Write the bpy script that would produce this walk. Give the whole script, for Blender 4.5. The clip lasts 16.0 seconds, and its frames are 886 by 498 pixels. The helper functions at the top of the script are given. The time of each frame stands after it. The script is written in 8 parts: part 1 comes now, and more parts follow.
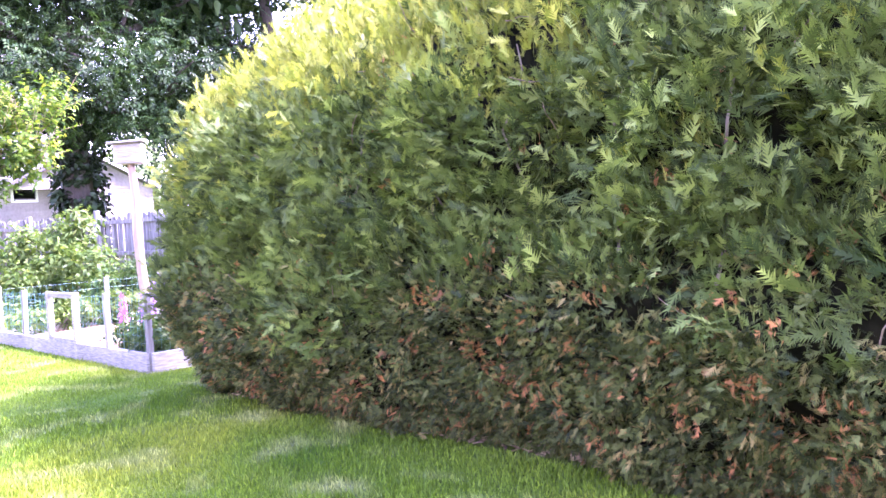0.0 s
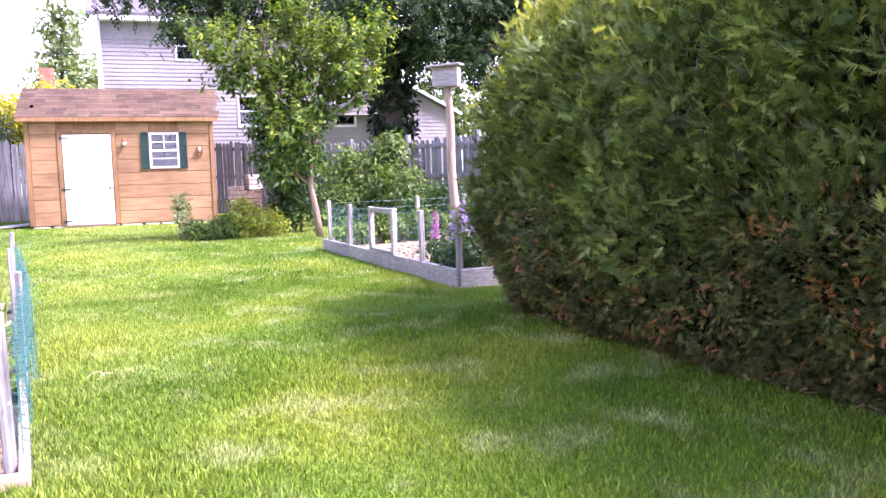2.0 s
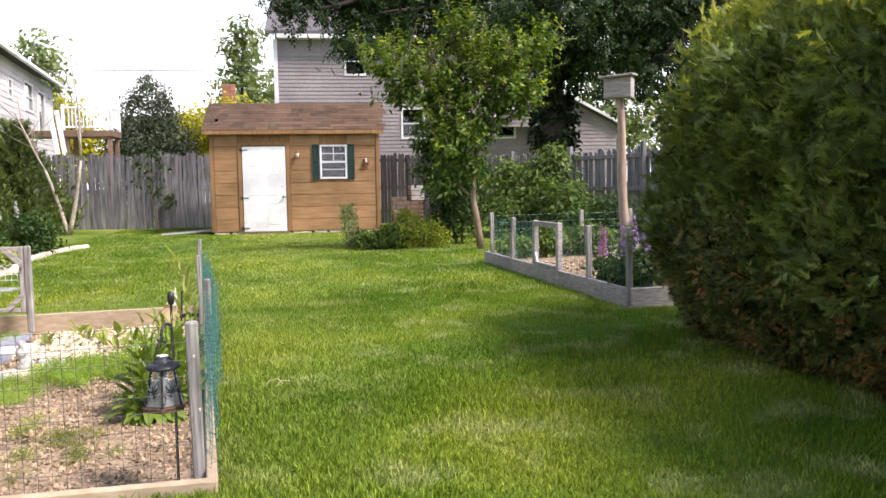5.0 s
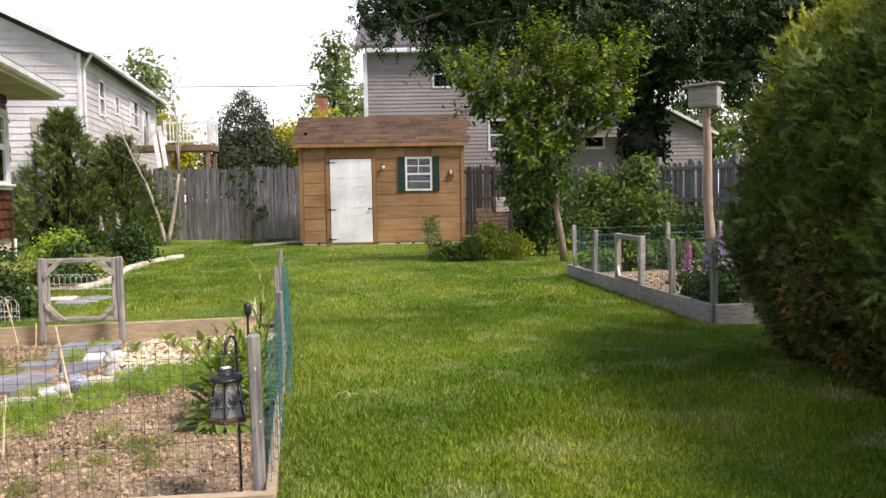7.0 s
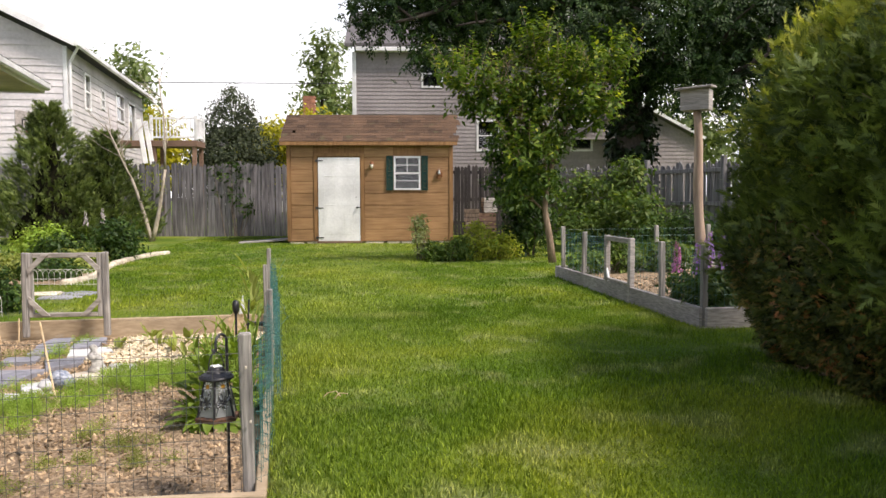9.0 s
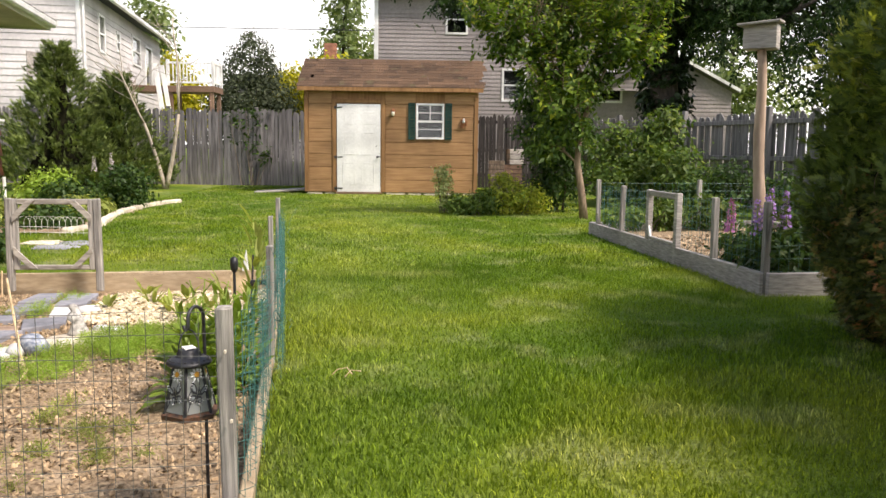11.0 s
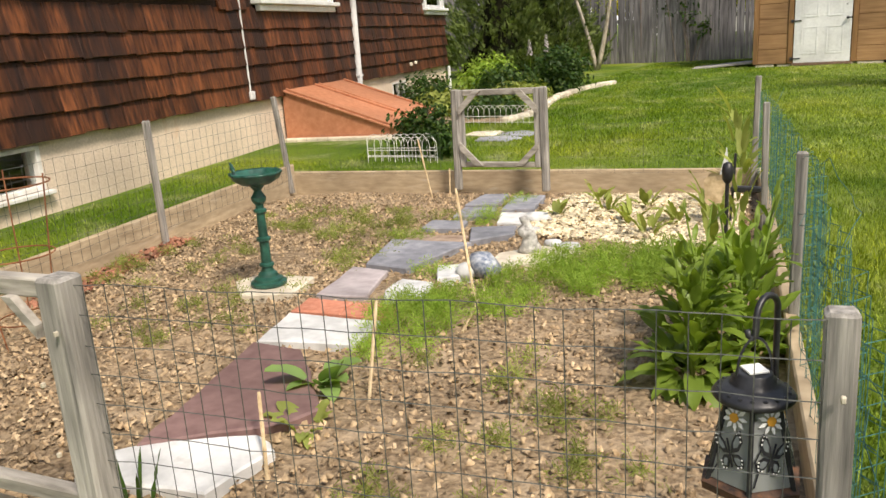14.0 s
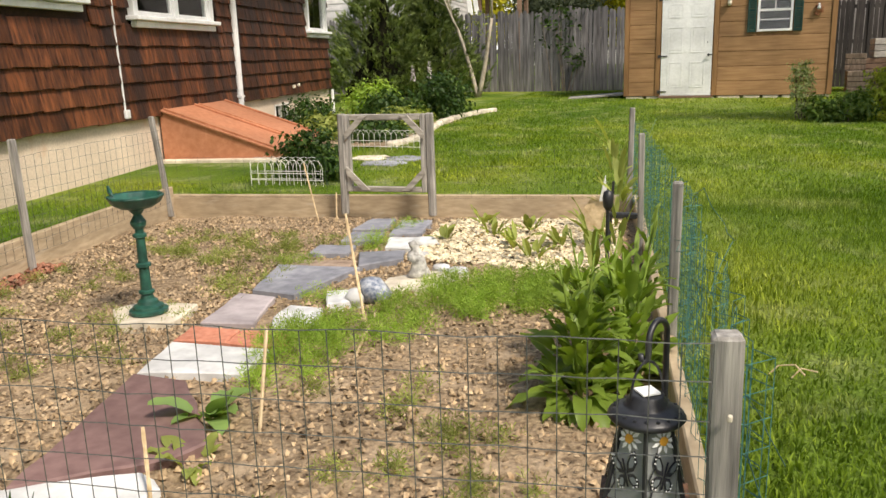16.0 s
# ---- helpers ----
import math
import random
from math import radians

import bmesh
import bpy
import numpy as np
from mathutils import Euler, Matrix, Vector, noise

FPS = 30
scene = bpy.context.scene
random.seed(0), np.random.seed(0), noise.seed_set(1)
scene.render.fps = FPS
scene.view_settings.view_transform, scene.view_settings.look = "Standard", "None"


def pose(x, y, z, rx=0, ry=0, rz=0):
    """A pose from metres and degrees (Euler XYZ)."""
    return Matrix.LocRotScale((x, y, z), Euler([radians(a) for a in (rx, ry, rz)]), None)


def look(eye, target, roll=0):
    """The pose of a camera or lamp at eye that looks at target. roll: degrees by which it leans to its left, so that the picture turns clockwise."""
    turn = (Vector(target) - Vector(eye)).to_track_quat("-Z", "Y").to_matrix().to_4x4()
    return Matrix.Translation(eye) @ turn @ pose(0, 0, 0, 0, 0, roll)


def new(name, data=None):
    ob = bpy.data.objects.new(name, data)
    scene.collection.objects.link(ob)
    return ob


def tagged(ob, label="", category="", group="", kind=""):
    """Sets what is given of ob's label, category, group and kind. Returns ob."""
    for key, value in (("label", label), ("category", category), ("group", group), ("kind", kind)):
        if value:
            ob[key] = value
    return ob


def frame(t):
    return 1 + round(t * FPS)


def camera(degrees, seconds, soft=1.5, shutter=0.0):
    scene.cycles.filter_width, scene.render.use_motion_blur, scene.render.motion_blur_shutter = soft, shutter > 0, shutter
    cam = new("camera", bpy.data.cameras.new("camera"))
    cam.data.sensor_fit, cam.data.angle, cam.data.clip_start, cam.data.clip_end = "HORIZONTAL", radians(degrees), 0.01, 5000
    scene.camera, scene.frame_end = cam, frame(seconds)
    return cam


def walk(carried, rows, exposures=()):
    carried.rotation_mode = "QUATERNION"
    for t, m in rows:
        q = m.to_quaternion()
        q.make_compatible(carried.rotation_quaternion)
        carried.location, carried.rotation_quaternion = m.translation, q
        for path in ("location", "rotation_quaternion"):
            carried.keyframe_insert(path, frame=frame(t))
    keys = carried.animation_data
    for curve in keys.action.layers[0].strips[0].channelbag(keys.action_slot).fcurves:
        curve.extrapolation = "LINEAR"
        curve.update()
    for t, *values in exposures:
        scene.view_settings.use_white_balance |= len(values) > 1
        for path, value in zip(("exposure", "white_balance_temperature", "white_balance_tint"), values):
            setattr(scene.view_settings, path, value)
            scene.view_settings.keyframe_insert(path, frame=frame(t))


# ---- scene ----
cam = camera(57.9, 16.0)
PATH = [
    (0, (2.274, -20.012, 1.211), (3.541, -18.465, 1.159), -3.2),
    (0.5, (2.222, -19.975, 1.241), (3.375, -18.342, 1.177), -2.5),
    (1, (2.204, -19.873, 1.221), (3.209, -18.145, 1.145), -1.9),
    (1.5, (2.194, -19.861, 1.204), (2.987, -18.03, 1.061), -1.6),
    (2, (2.178, -19.802, 1.167), (2.821, -17.918, 0.971), -1.4),
    (2.5, (2.158, -19.707, 1.176), (2.73, -17.801, 0.976), -1.7),
    (3, (2.119, -19.692, 1.179), (2.516, -17.737, 1.032), -2.2),
    (3.5, (2.103, -19.685, 1.191), (2.462, -17.723, 1.048), -1.9),
    (4, (2.132, -19.64, 1.179), (2.495, -17.68, 1.015), -1.4),
    (4.5, (2.161, -19.601, 1.176), (2.491, -17.636, 1.005), -1.0),
    (5, (2.097, -19.635, 1.194), (2.369, -17.66, 1.033), -0.9),
    (5.2, (2.147, -19.592, 1.175), (2.357, -17.608, 1.031), -0.8),
    (7.3, (2.222, -19.592, 1.209), (2.273, -17.597, 1.083), -1.0),
    (7.5, (2.191, -19.593, 1.203), (2.246, -17.597, 1.081), -0.9),
    (8, (2.193, -19.601, 1.207), (2.253, -17.605, 1.093), -0.7),
    (8.5, (2.19, -19.595, 1.206), (2.261, -17.599, 1.093), -0.4),
    (10.8, (2.152, -18.876, 1.151), (2.285, -16.896, 0.898), -0.1),
    (11, (2.15, -18.756, 1.145), (2.187, -16.772, 0.898), 0.7),
    (11.5, (2.101, -18.423, 1.14), (1.864, -16.457, 0.86), -0.7),
    (12, (1.984, -18.094, 1.134), (1.334, -16.221, 0.864), -1.1),
    (12.5, (1.893, -17.834, 1.117), (0.923, -16.118, 0.779), -1.6),
    (13, (1.804, -17.671, 1.1), (0.719, -16.045, 0.674), -2.0),
    (13.5, (1.651, -17.635, 1.104), (0.602, -16.009, 0.598), -2.4),
    (14, (1.546, -17.632, 1.107), (0.613, -15.939, 0.593), -3.8),
    (14.5, (1.512, -17.636, 1.106), (0.676, -15.893, 0.593), -2.8),
    (15, (1.509, -17.631, 1.104), (0.74, -15.856, 0.597), -2.6),
    (15.5, (1.504, -17.657, 1.106), (0.749, -15.869, 0.624), -2.3),
    (16, (1.511, -17.648, 1.119), (0.843, -15.822, 0.647), -1.8),
]
walk(cam, [(t, look(eye, target, roll)) for t, eye, target, roll in PATH],
     [(0, 3.2, 5250, 67), (0.5, 3.1, 5250, 67), (1, 2.9, 5300, 63), (1.5, 2.25, 5400, 58), (2, 1.8, 5550, 48), (3, 1.4, 5850, 38), (3.5, 1.0, 6000, 31), (5, 0.55, 6300, 23), (8, 0.0, 6600, 19), (10.8, 0.3, 6850, 17), (11.5, 0.15, 6950, 16), (12, -0.05, 7000, 15), (12.5, 0.03, 7000, 14), (16, 0.0, 7000, 12)])

# ---- light ----
SUN = Vector((0.56, -0.33, 0.83)).normalized()
world = bpy.data.worlds.new("World")
scene.world = world
world.use_nodes = True
_wn = world.node_tree
_sky = _wn.nodes.new("ShaderNodeTexSky")
_sky.sky_type = "NISHITA"
_sky.sun_disc = False
_sky.sun_elevation = math.asin(SUN.z)
_sky.sun_rotation = math.atan2(SUN.x, SUN.y)
_sky.air_density, _sky.dust_density, _sky.ozone_density = 1.6, 2.2, 1.2
_bg = _wn.nodes["Background"]
_bg.inputs["Strength"].default_value = 0.15
# thin bright haze, thickest towards the horizon
_tc = _wn.nodes.new("ShaderNodeTexCoord")
_sep = _wn.nodes.new("ShaderNodeSeparateXYZ")
_wn.links.new(_tc.outputs["Generated"], _sep.inputs["Vector"])
_clear = _wn.nodes.new("ShaderNodeMath")
_clear.operation, _clear.use_clamp = "SUBTRACT", True
_clear.inputs[0].default_value = 1.0
_wn.links.new(_sep.outputs["Z"], _clear.inputs[1])
_thick = _wn.nodes.new("ShaderNodeMath")
_thick.operation, _thick.inputs[1].default_value = "POWER", 2.2
_wn.links.new(_clear.outputs[0], _thick.inputs[0])
_haze = _wn.nodes.new("ShaderNodeMix")
_haze.data_type = "RGBA"
_wn.links.new(_thick.outputs[0], _haze.inputs[0])
_wn.links.new(_sky.outputs["Color"], _haze.inputs[6])
_haze.inputs[7].default_value = (10.0, 10.1, 10.3, 1)
_wn.links.new(_haze.outputs[2], _bg.inputs["Color"])
sun_data = bpy.data.lights.new("sun", "SUN")
sun_data.energy, sun_data.angle, sun_data.color = 4.3, radians(11.0), (1.0, 0.95, 0.88)
sun = new("sun", sun_data)
sun.matrix_world = look(SUN * 60, (0, 0, 0))

# ---- materials ----


def _nodes(name):
    m = bpy.data.materials.new(name)
    m.use_nodes = True
    nt = m.node_tree
    return m, nt, nt.nodes["Principled BSDF"]


def _noise(nt, pos, scale, detail=4.0, stretch=(1, 1, 1)):
    mp = nt.nodes.new("ShaderNodeMapping")
    mp.inputs["Scale"].default_value = stretch
    nt.links.new(pos, mp.inputs["Vector"])
    n = nt.nodes.new("ShaderNodeTexNoise")
    n.inputs["Scale"].default_value, n.inputs["Detail"].default_value = scale, detail
    nt.links.new(mp.outputs["Vector"], n.inputs["Vector"])
    return n.outputs["Fac"]


def _ramp(nt, fac, stops):
    r = nt.nodes.new("ShaderNodeValToRGB")
    while len(r.color_ramp.elements) < len(stops):
        r.color_ramp.elements.new(0.5)
    for e, (p, c) in zip(r.color_ramp.elements, stops):
        e.position, e.color = p, (*c, 1)
    nt.links.new(fac, r.inputs["Fac"])
    return r.outputs["Color"]


def _mix(nt, a, b, fac, mode="MIX"):
    n = nt.nodes.new("ShaderNodeMix")
    n.data_type, n.blend_type = "RGBA", mode
    for sock, v in ((n.inputs[6], a), (n.inputs[7], b), (n.inputs[0], fac)):
        if isinstance(v, (int, float)):
            sock.default_value = v
        elif isinstance(v, tuple):
            sock.default_value = (*v, 1)
        else:
            nt.links.new(v, sock)
    return n.outputs[2]


def _span(nt, v, a, b, c, d):
    n = nt.nodes.new("ShaderNodeMapRange")
    for i, q in zip((1, 2, 3, 4), (a, b, c, d)):
        n.inputs[i].default_value = q
    nt.links.new(v, n.inputs[0])
    return n.outputs[0]


def surface(name, dark, light, grain=30.0, patch=1.5, stretch=(1, 1, 1), rough=0.8, bump=0.3, vary=0.25, stain=None, stain_at=0.6, spec=0.3, island=False, metal=0.0):
    """Two-scale procedural surface: fine grain between two colours, broad patches, a shift from piece to piece."""
    m, nt, bsdf = _nodes(name)
    geo = nt.nodes.new("ShaderNodeNewGeometry")
    pos = geo.outputs["Position"]
    fine = _noise(nt, pos, grain, 6, stretch)
    broad = _noise(nt, pos, patch, 3)
    col = _ramp(nt, fine, [(0.3, dark), (0.7, light)])
    shade = _span(nt, broad, 0.3, 0.7, 0.75, 1.2)
    col = _mix(nt, col, shade, 1.0, "MULTIPLY")
    if vary:
        if island:
            rnd = geo.outputs["Random Per Island"]
        else:
            rnd = nt.nodes.new("ShaderNodeObjectInfo").outputs["Random"]
        col = _mix(nt, col, _span(nt, rnd, 0, 1, 1 - vary, 1 + vary), 1.0, "MULTIPLY")
    if stain:
        col = _mix(nt, col, stain, _span(nt, _noise(nt, pos, patch * 3.3, 5, stretch), stain_at, stain_at + 0.15, 0, 0.8))
    nt.links.new(col, bsdf.inputs["Base Color"])
    bsdf.inputs["Roughness"].default_value, bsdf.inputs["Metallic"].default_value = rough, metal
    bsdf.inputs["Specular IOR Level"].default_value = spec
    if bump:
        b = nt.nodes.new("ShaderNodeBump")
        b.inputs["Strength"].default_value, b.inputs["Distance"].default_value = bump, 0.01
        nt.links.new(fine, b.inputs["Height"])
        nt.links.new(b.outputs["Normal"], bsdf.inputs["Normal"])
    return m


def leafy(name, dark, light, tip=None, through_light=0.35, rough=0.5, patch=1.2, bright=1.0):
    """Leaves: each leaf its own shade, broad patches, some light coming through."""
    m, nt, bsdf = _nodes(name)
    geo = nt.nodes.new("ShaderNodeNewGeometry")
    rnd = geo.outputs["Random Per Island"]
    stops = [(0.0, dark), (0.85, light)] + ([(1.0, tip)] if tip else [])
    col = _ramp(nt, rnd, stops)
    broad = _noise(nt, geo.outputs["Position"], patch, 3)
    col = _mix(nt, col, _span(nt, broad, 0.3, 0.7, 0.7 * bright, 1.3 * bright), 1.0, "MULTIPLY")
    nt.links.new(col, bsdf.inputs["Base Color"])
    bsdf.inputs["Roughness"].default_value = rough
    bsdf.inputs["Specular IOR Level"].default_value = 0.22
    tr = nt.nodes.new("ShaderNodeBsdfTranslucent")
    nt.links.new(_mix(nt, col, (1.25, 1.3, 0.5), 1.0, "MULTIPLY"), tr.inputs["Color"])
    mx = nt.nodes.new("ShaderNodeMixShader")
    mx.inputs[0].default_value = through_light
    nt.links.new(bsdf.outputs[0], mx.inputs[1])
    nt.links.new(tr.outputs[0], mx.inputs[2])
    nt.links.new(mx.outputs[0], nt.nodes["Material Output"].inputs["Surface"])
    return m


def lawn_colour(nt, pos):
    """Patchy turf: lush, yellowed and worn areas."""
    big = _noise(nt, pos, 0.55, 3)
    mid = _noise(nt, pos, 2.3, 4)
    col = _ramp(nt, big, [(0.30, (0.085, 0.165, 0.012)), (0.5, (0.15, 0.24, 0.022)), (0.7, (0.27, 0.325, 0.038))])
    col = _mix(nt, col, (0.40, 0.42, 0.20), _span(nt, mid, 0.52, 0.72, 0, 0.65))
    # trodden, yellowed strip along the vegetable bed's fence
    sep = nt.nodes.new("ShaderNodeSeparateXYZ")
    nt.links.new(pos, sep.inputs["Vector"])
    strip = nt.nodes.new("ShaderNodeMath")
    strip.operation = "MULTIPLY"
    nt.links.new(_span(nt, sep.outputs["X"], -0.6, 1.2, 0, 1), strip.inputs[0])
    nt.links.new(_span(nt, sep.outputs["X"], 1.3, 2.6, 1, 0), strip.inputs[1])
    worn = nt.nodes.new("ShaderNodeMath")
    worn.operation = "MULTIPLY"
    nt.links.new(strip.outputs[0], worn.inputs[0])
    nt.links.new(_span(nt, _noise(nt, pos, 1.4, 3), 0.3, 0.7, 0.1, 0.6), worn.inputs[1])
    return _mix(nt, col, (0.34, 0.41, 0.09), worn.outputs[0])


def turf(name, blades):
    m, nt, bsdf = _nodes(name)
    geo = nt.nodes.new("ShaderNodeNewGeometry")
    col = lawn_colour(nt, geo.outputs["Position"])
    if blades:
        col = _mix(nt, col, _ramp(nt, geo.outputs["Random Per Island"], [(0, (0.55, 0.6, 0.5)), (0.8, (1.25, 1.2, 1.1)), (1.0, (2.0, 1.75, 1.6))]), 1.0, "MULTIPLY")
        bsdf.inputs["Roughness"].default_value = 0.45
    else:
        fine = _noise(nt, geo.outputs["Position"], 60, 5)
        col = _mix(nt, col, _span(nt, fine, 0.3, 0.7, 0.35, 1.0), 1.0, "MULTIPLY")
        bsdf.inputs["Roughness"].default_value = 0.9
        b = nt.nodes.new("ShaderNodeBump")
        b.inputs["Strength"].default_value = 0.6
        b.inputs["Distance"].default_value = 0.03
        nt.links.new(fine, b.inputs["Height"])
        nt.links.new(b.outputs["Normal"], bsdf.inputs["Normal"])
    bsdf.inputs["Specular IOR Level"].default_value = 0.15
    nt.links.new(col, bsdf.inputs["Base Color"])
    if blades:
        tr = nt.nodes.new("ShaderNodeBsdfTranslucent")
        nt.links.new(_mix(nt, col, (1.2, 1.25, 0.5), 1.0, "MULTIPLY"), tr.inputs["Color"])
        mx = nt.nodes.new("ShaderNodeMixShader")
        mx.inputs[0].default_value = 0.3
        nt.links.new(bsdf.outputs[0], mx.inputs[1])
        nt.links.new(tr.outputs[0], mx.inputs[2])
        nt.links.new(mx.outputs[0], nt.nodes["Material Output"].inputs["Surface"])
    return m


def plain(name, colour, rough=0.5, metal=0.0, spec=0.4):
    return surface(name, tuple(c * 0.85 for c in colour), tuple(min(1, c * 1.08) for c in colour), 40, 2.0, rough=rough, bump=0.08, vary=0.05, spec=spec, metal=metal)


M_TURF, M_BLADE = turf("turf", False), turf("grass_blades", True)
M_SOIL = surface("soil", (0.125, 0.082, 0.047), (0.44, 0.325, 0.20), 42, 1.6, bump=1.6, vary=0, stain=(0.46, 0.35, 0.23), stain_at=0.55)
M_CHIP = surface("bark_chips", (0.21, 0.145, 0.085), (0.48, 0.365, 0.23), 60, 2.0, vary=0.6, island=True)
M_REDCHIP = surface("red_chips", (0.20, 0.08, 0.05), (0.42, 0.2, 0.12), 60, 2.0, vary=0.4, island=True)
M_STRAW = surface("pale_mulch", (0.50, 0.38, 0.20), (0.90, 0.80, 0.59), 60, 3.0, vary=0.4, island=True)
M_BOARD = surface("weathered_board", (0.34, 0.26, 0.165), (0.49, 0.385, 0.255), 10, 1.5, (1, 1, 4), vary=0.12, bump=0.15, stain=(0.52, 0.44, 0.33), stain_at=0.6)
M_GREYBOARD = surface("grey_timber", (0.24, 0.22, 0.2), (0.48, 0.44, 0.40), 14, 1.5, (0.7, 0.7, 5), vary=0.15)
M_POST = surface("grey_post", (0.17, 0.16, 0.145), (0.46, 0.43, 0.385), 60, 3.0, (1, 1, 0.06), vary=0.12, bump=0.7)
M_RAIL = surface("grey_rail", (0.22, 0.20, 0.17), (0.50, 0.46, 0.40), 40, 3.0, (0.15, 1, 1), vary=0.12, bump=0.5)
M_PICKET = surface("grey_picket", (0.085, 0.08, 0.08), (0.255, 0.24, 0.238), 22, 0.8, (1, 1, 0.08), vary=0.3, bump=0.6, stain=(0.09, 0.085, 0.08), stain_at=0.58)
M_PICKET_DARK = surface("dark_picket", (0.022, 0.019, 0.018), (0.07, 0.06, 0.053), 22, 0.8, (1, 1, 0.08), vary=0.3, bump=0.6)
M_SHEDWOOD = surface("tan_stained_plank", (0.26, 0.14, 0.062), (0.38, 0.222, 0.105), 18, 1.2, (0.12, 1, 1.5), vary=0.12, rough=0.65, stain=(0.24, 0.12, 0.05), stain_at=0.66)
M_SHEDTRIM = surface("tan_stained_trim", (0.22, 0.112, 0.045), (0.33, 0.18, 0.075), 18, 1.2, (1, 1, 0.12), vary=0.1, rough=0.65)
M_ASPHALT = surface("roof_shingle", (0.05, 0.028, 0.016), (0.135, 0.083, 0.048), 120, 1.0, vary=0.35, bump=0.8, stain=(0.10, 0.095, 0.045), stain_at=0.62)
M_WHITE = surface("white_paint", (0.74, 0.74, 0.73), (0.84, 0.84, 0.83), 20, 1.2, rough=0.45, bump=0.05, vary=0.03)
M_DIRTYWHITE = surface("worn_white_paint", (0.62, 0.58, 0.52), (0.82, 0.80, 0.76), 14, 2.0, rough=0.6, bump=0.15, vary=0.05, stain=(0.42, 0.36, 0.28), stain_at=0.68)
M_SHINGLE = surface("red_brown_shake", (0.025, 0.009, 0.005), (0.18, 0.060, 0.022), 26, 1.3, (1, 1, 0.10), vary=0.48, rough=0.55, bump=0.8, stain=(0.022, 0.012, 0.010), stain_at=0.46, spec=0.3)
M_SHAKEBACK = surface("dark_sheathing", (0.02, 0.01, 0.007), (0.05, 0.025, 0.015), 30, 2, vary=0)
M_STUCCO = surface("cream_foundation", (0.60, 0.48, 0.37), (0.77, 0.635, 0.50), 55, 0.9, vary=0, bump=0.6, stain=(0.60, 0.38, 0.22), stain_at=0.66)
M_TERRA = surface("terracotta_metal", (0.38, 0.15, 0.075), (0.48, 0.215, 0.12), 16, 0.9, rough=0.55, bump=0.06, vary=0.04)
M_SIDING = surface("pale_siding", (0.55, 0.525, 0.515), (0.65, 0.62, 0.61), 10, 0.5, rough=0.6, bump=0.05, vary=0.04)
M_GREYSIDING = surface("grey_lilac_siding", (0.26, 0.232, 0.228), (0.33, 0.298, 0.292), 10, 0.5, rough=0.6, bump=0.05, vary=0.04)
M_DARKROOF = surface("dark_roof", (0.07, 0.065, 0.065), (0.16, 0.15, 0.145), 60, 0.6, vary=0.1)
M_BRICK = surface("chimney_brick", (0.28, 0.11, 0.07), (0.42, 0.2, 0.13), 30, 2, vary=0.2, island=True)
M_SLATE = surface("blue_grey_slate", (0.20, 0.205, 0.23), (0.34, 0.34, 0.37), 16, 1.5, vary=0.2, rough=0.6)
M_PURPLE = surface("plum_slate", (0.165, 0.095, 0.088), (0.25, 0.155, 0.14), 18, 1.5, vary=0.05, rough=0.65, bump=0.15)
M_PALE = surface("pale_flagstone", (0.50, 0.50, 0.49), (0.74, 0.74, 0.72), 14, 2.5, vary=0.1, rough=0.7, stain=(0.40, 0.38, 0.33), stain_at=0.62)
M_LILAC = surface("lilac_flagstone", (0.36, 0.31, 0.31), (0.52, 0.46, 0.46), 14, 2.5, vary=0.1, rough=0.7)
M_TERRABRICK = surface("terracotta_paver", (0.46, 0.17, 0.10), (0.60, 0.26, 0.17), 30, 3, vary=0.08, rough=0.8)
M_CREAMSTONE = surface("cream_stone", (0.52, 0.45, 0.34), (0.74, 0.67, 0.54), 16, 3, vary=0.12)
M_CREAMSTONE_DULL = surface("clod", (0.21, 0.138, 0.075), (0.52, 0.385, 0.232), 40, 3, vary=0.5, island=True)
M_IRON = surface("green_cast_iron", (0.008, 0.045, 0.033), (0.025, 0.11, 0.075), 25, 4, rough=0.38, bump=0.15, vary=0, spec=0.5, stain=(0.10, 0.13, 0.09), stain_at=0.68)
M_BLACK = surface("black_metal", (0.012, 0.012, 0.014), (0.035, 0.035, 0.038), 40, 4, rough=0.42, bump=0.1, vary=0, spec=0.5)
M_RUST = surface("rusty_metal", (0.15, 0.055, 0.025), (0.33, 0.14, 0.06), 50, 6, rough=0.8, vary=0.1)
M_WIRE = surface("galvanised_wire", (0.05, 0.055, 0.05), (0.13, 0.135, 0.12), 80, 4, rough=0.5, bump=0, vary=0, metal=0.3)
M_GREENWIRE = surface("green_coated_wire", (0.03, 0.10, 0.09), (0.07, 0.20, 0.175), 60, 4, rough=0.4, bump=0, vary=0)
M_WHITEWIRE = surface("white_coated_wire", (0.66, 0.65, 0.6), (0.82, 0.81, 0.77), 60, 4, rough=0.5, bump=0, vary=0)
M_SHUTTER = surface("dark_green_paint", (0.010, 0.035, 0.028), (0.022, 0.062, 0.048), 20, 2, rough=0.5, bump=0.05, vary=0.05)
M_BARK = surface("bark", (0.085, 0.065, 0.048), (0.235, 0.185, 0.14), 28, 2.0, (1, 1, 0.25), vary=0.15, bump=1.0)
M_PALEBARK = surface("pale_bark", (0.28, 0.23, 0.17), (0.55, 0.48, 0.39), 24, 2.0, (1, 1, 0.4), vary=0.15, bump=0.7)
M_FRUITBARK = surface("brown_bark", (0.14, 0.095, 0.062), (0.34, 0.25, 0.175), 26, 2.0, (1, 1, 0.3), vary=0.05, bump=1.0)
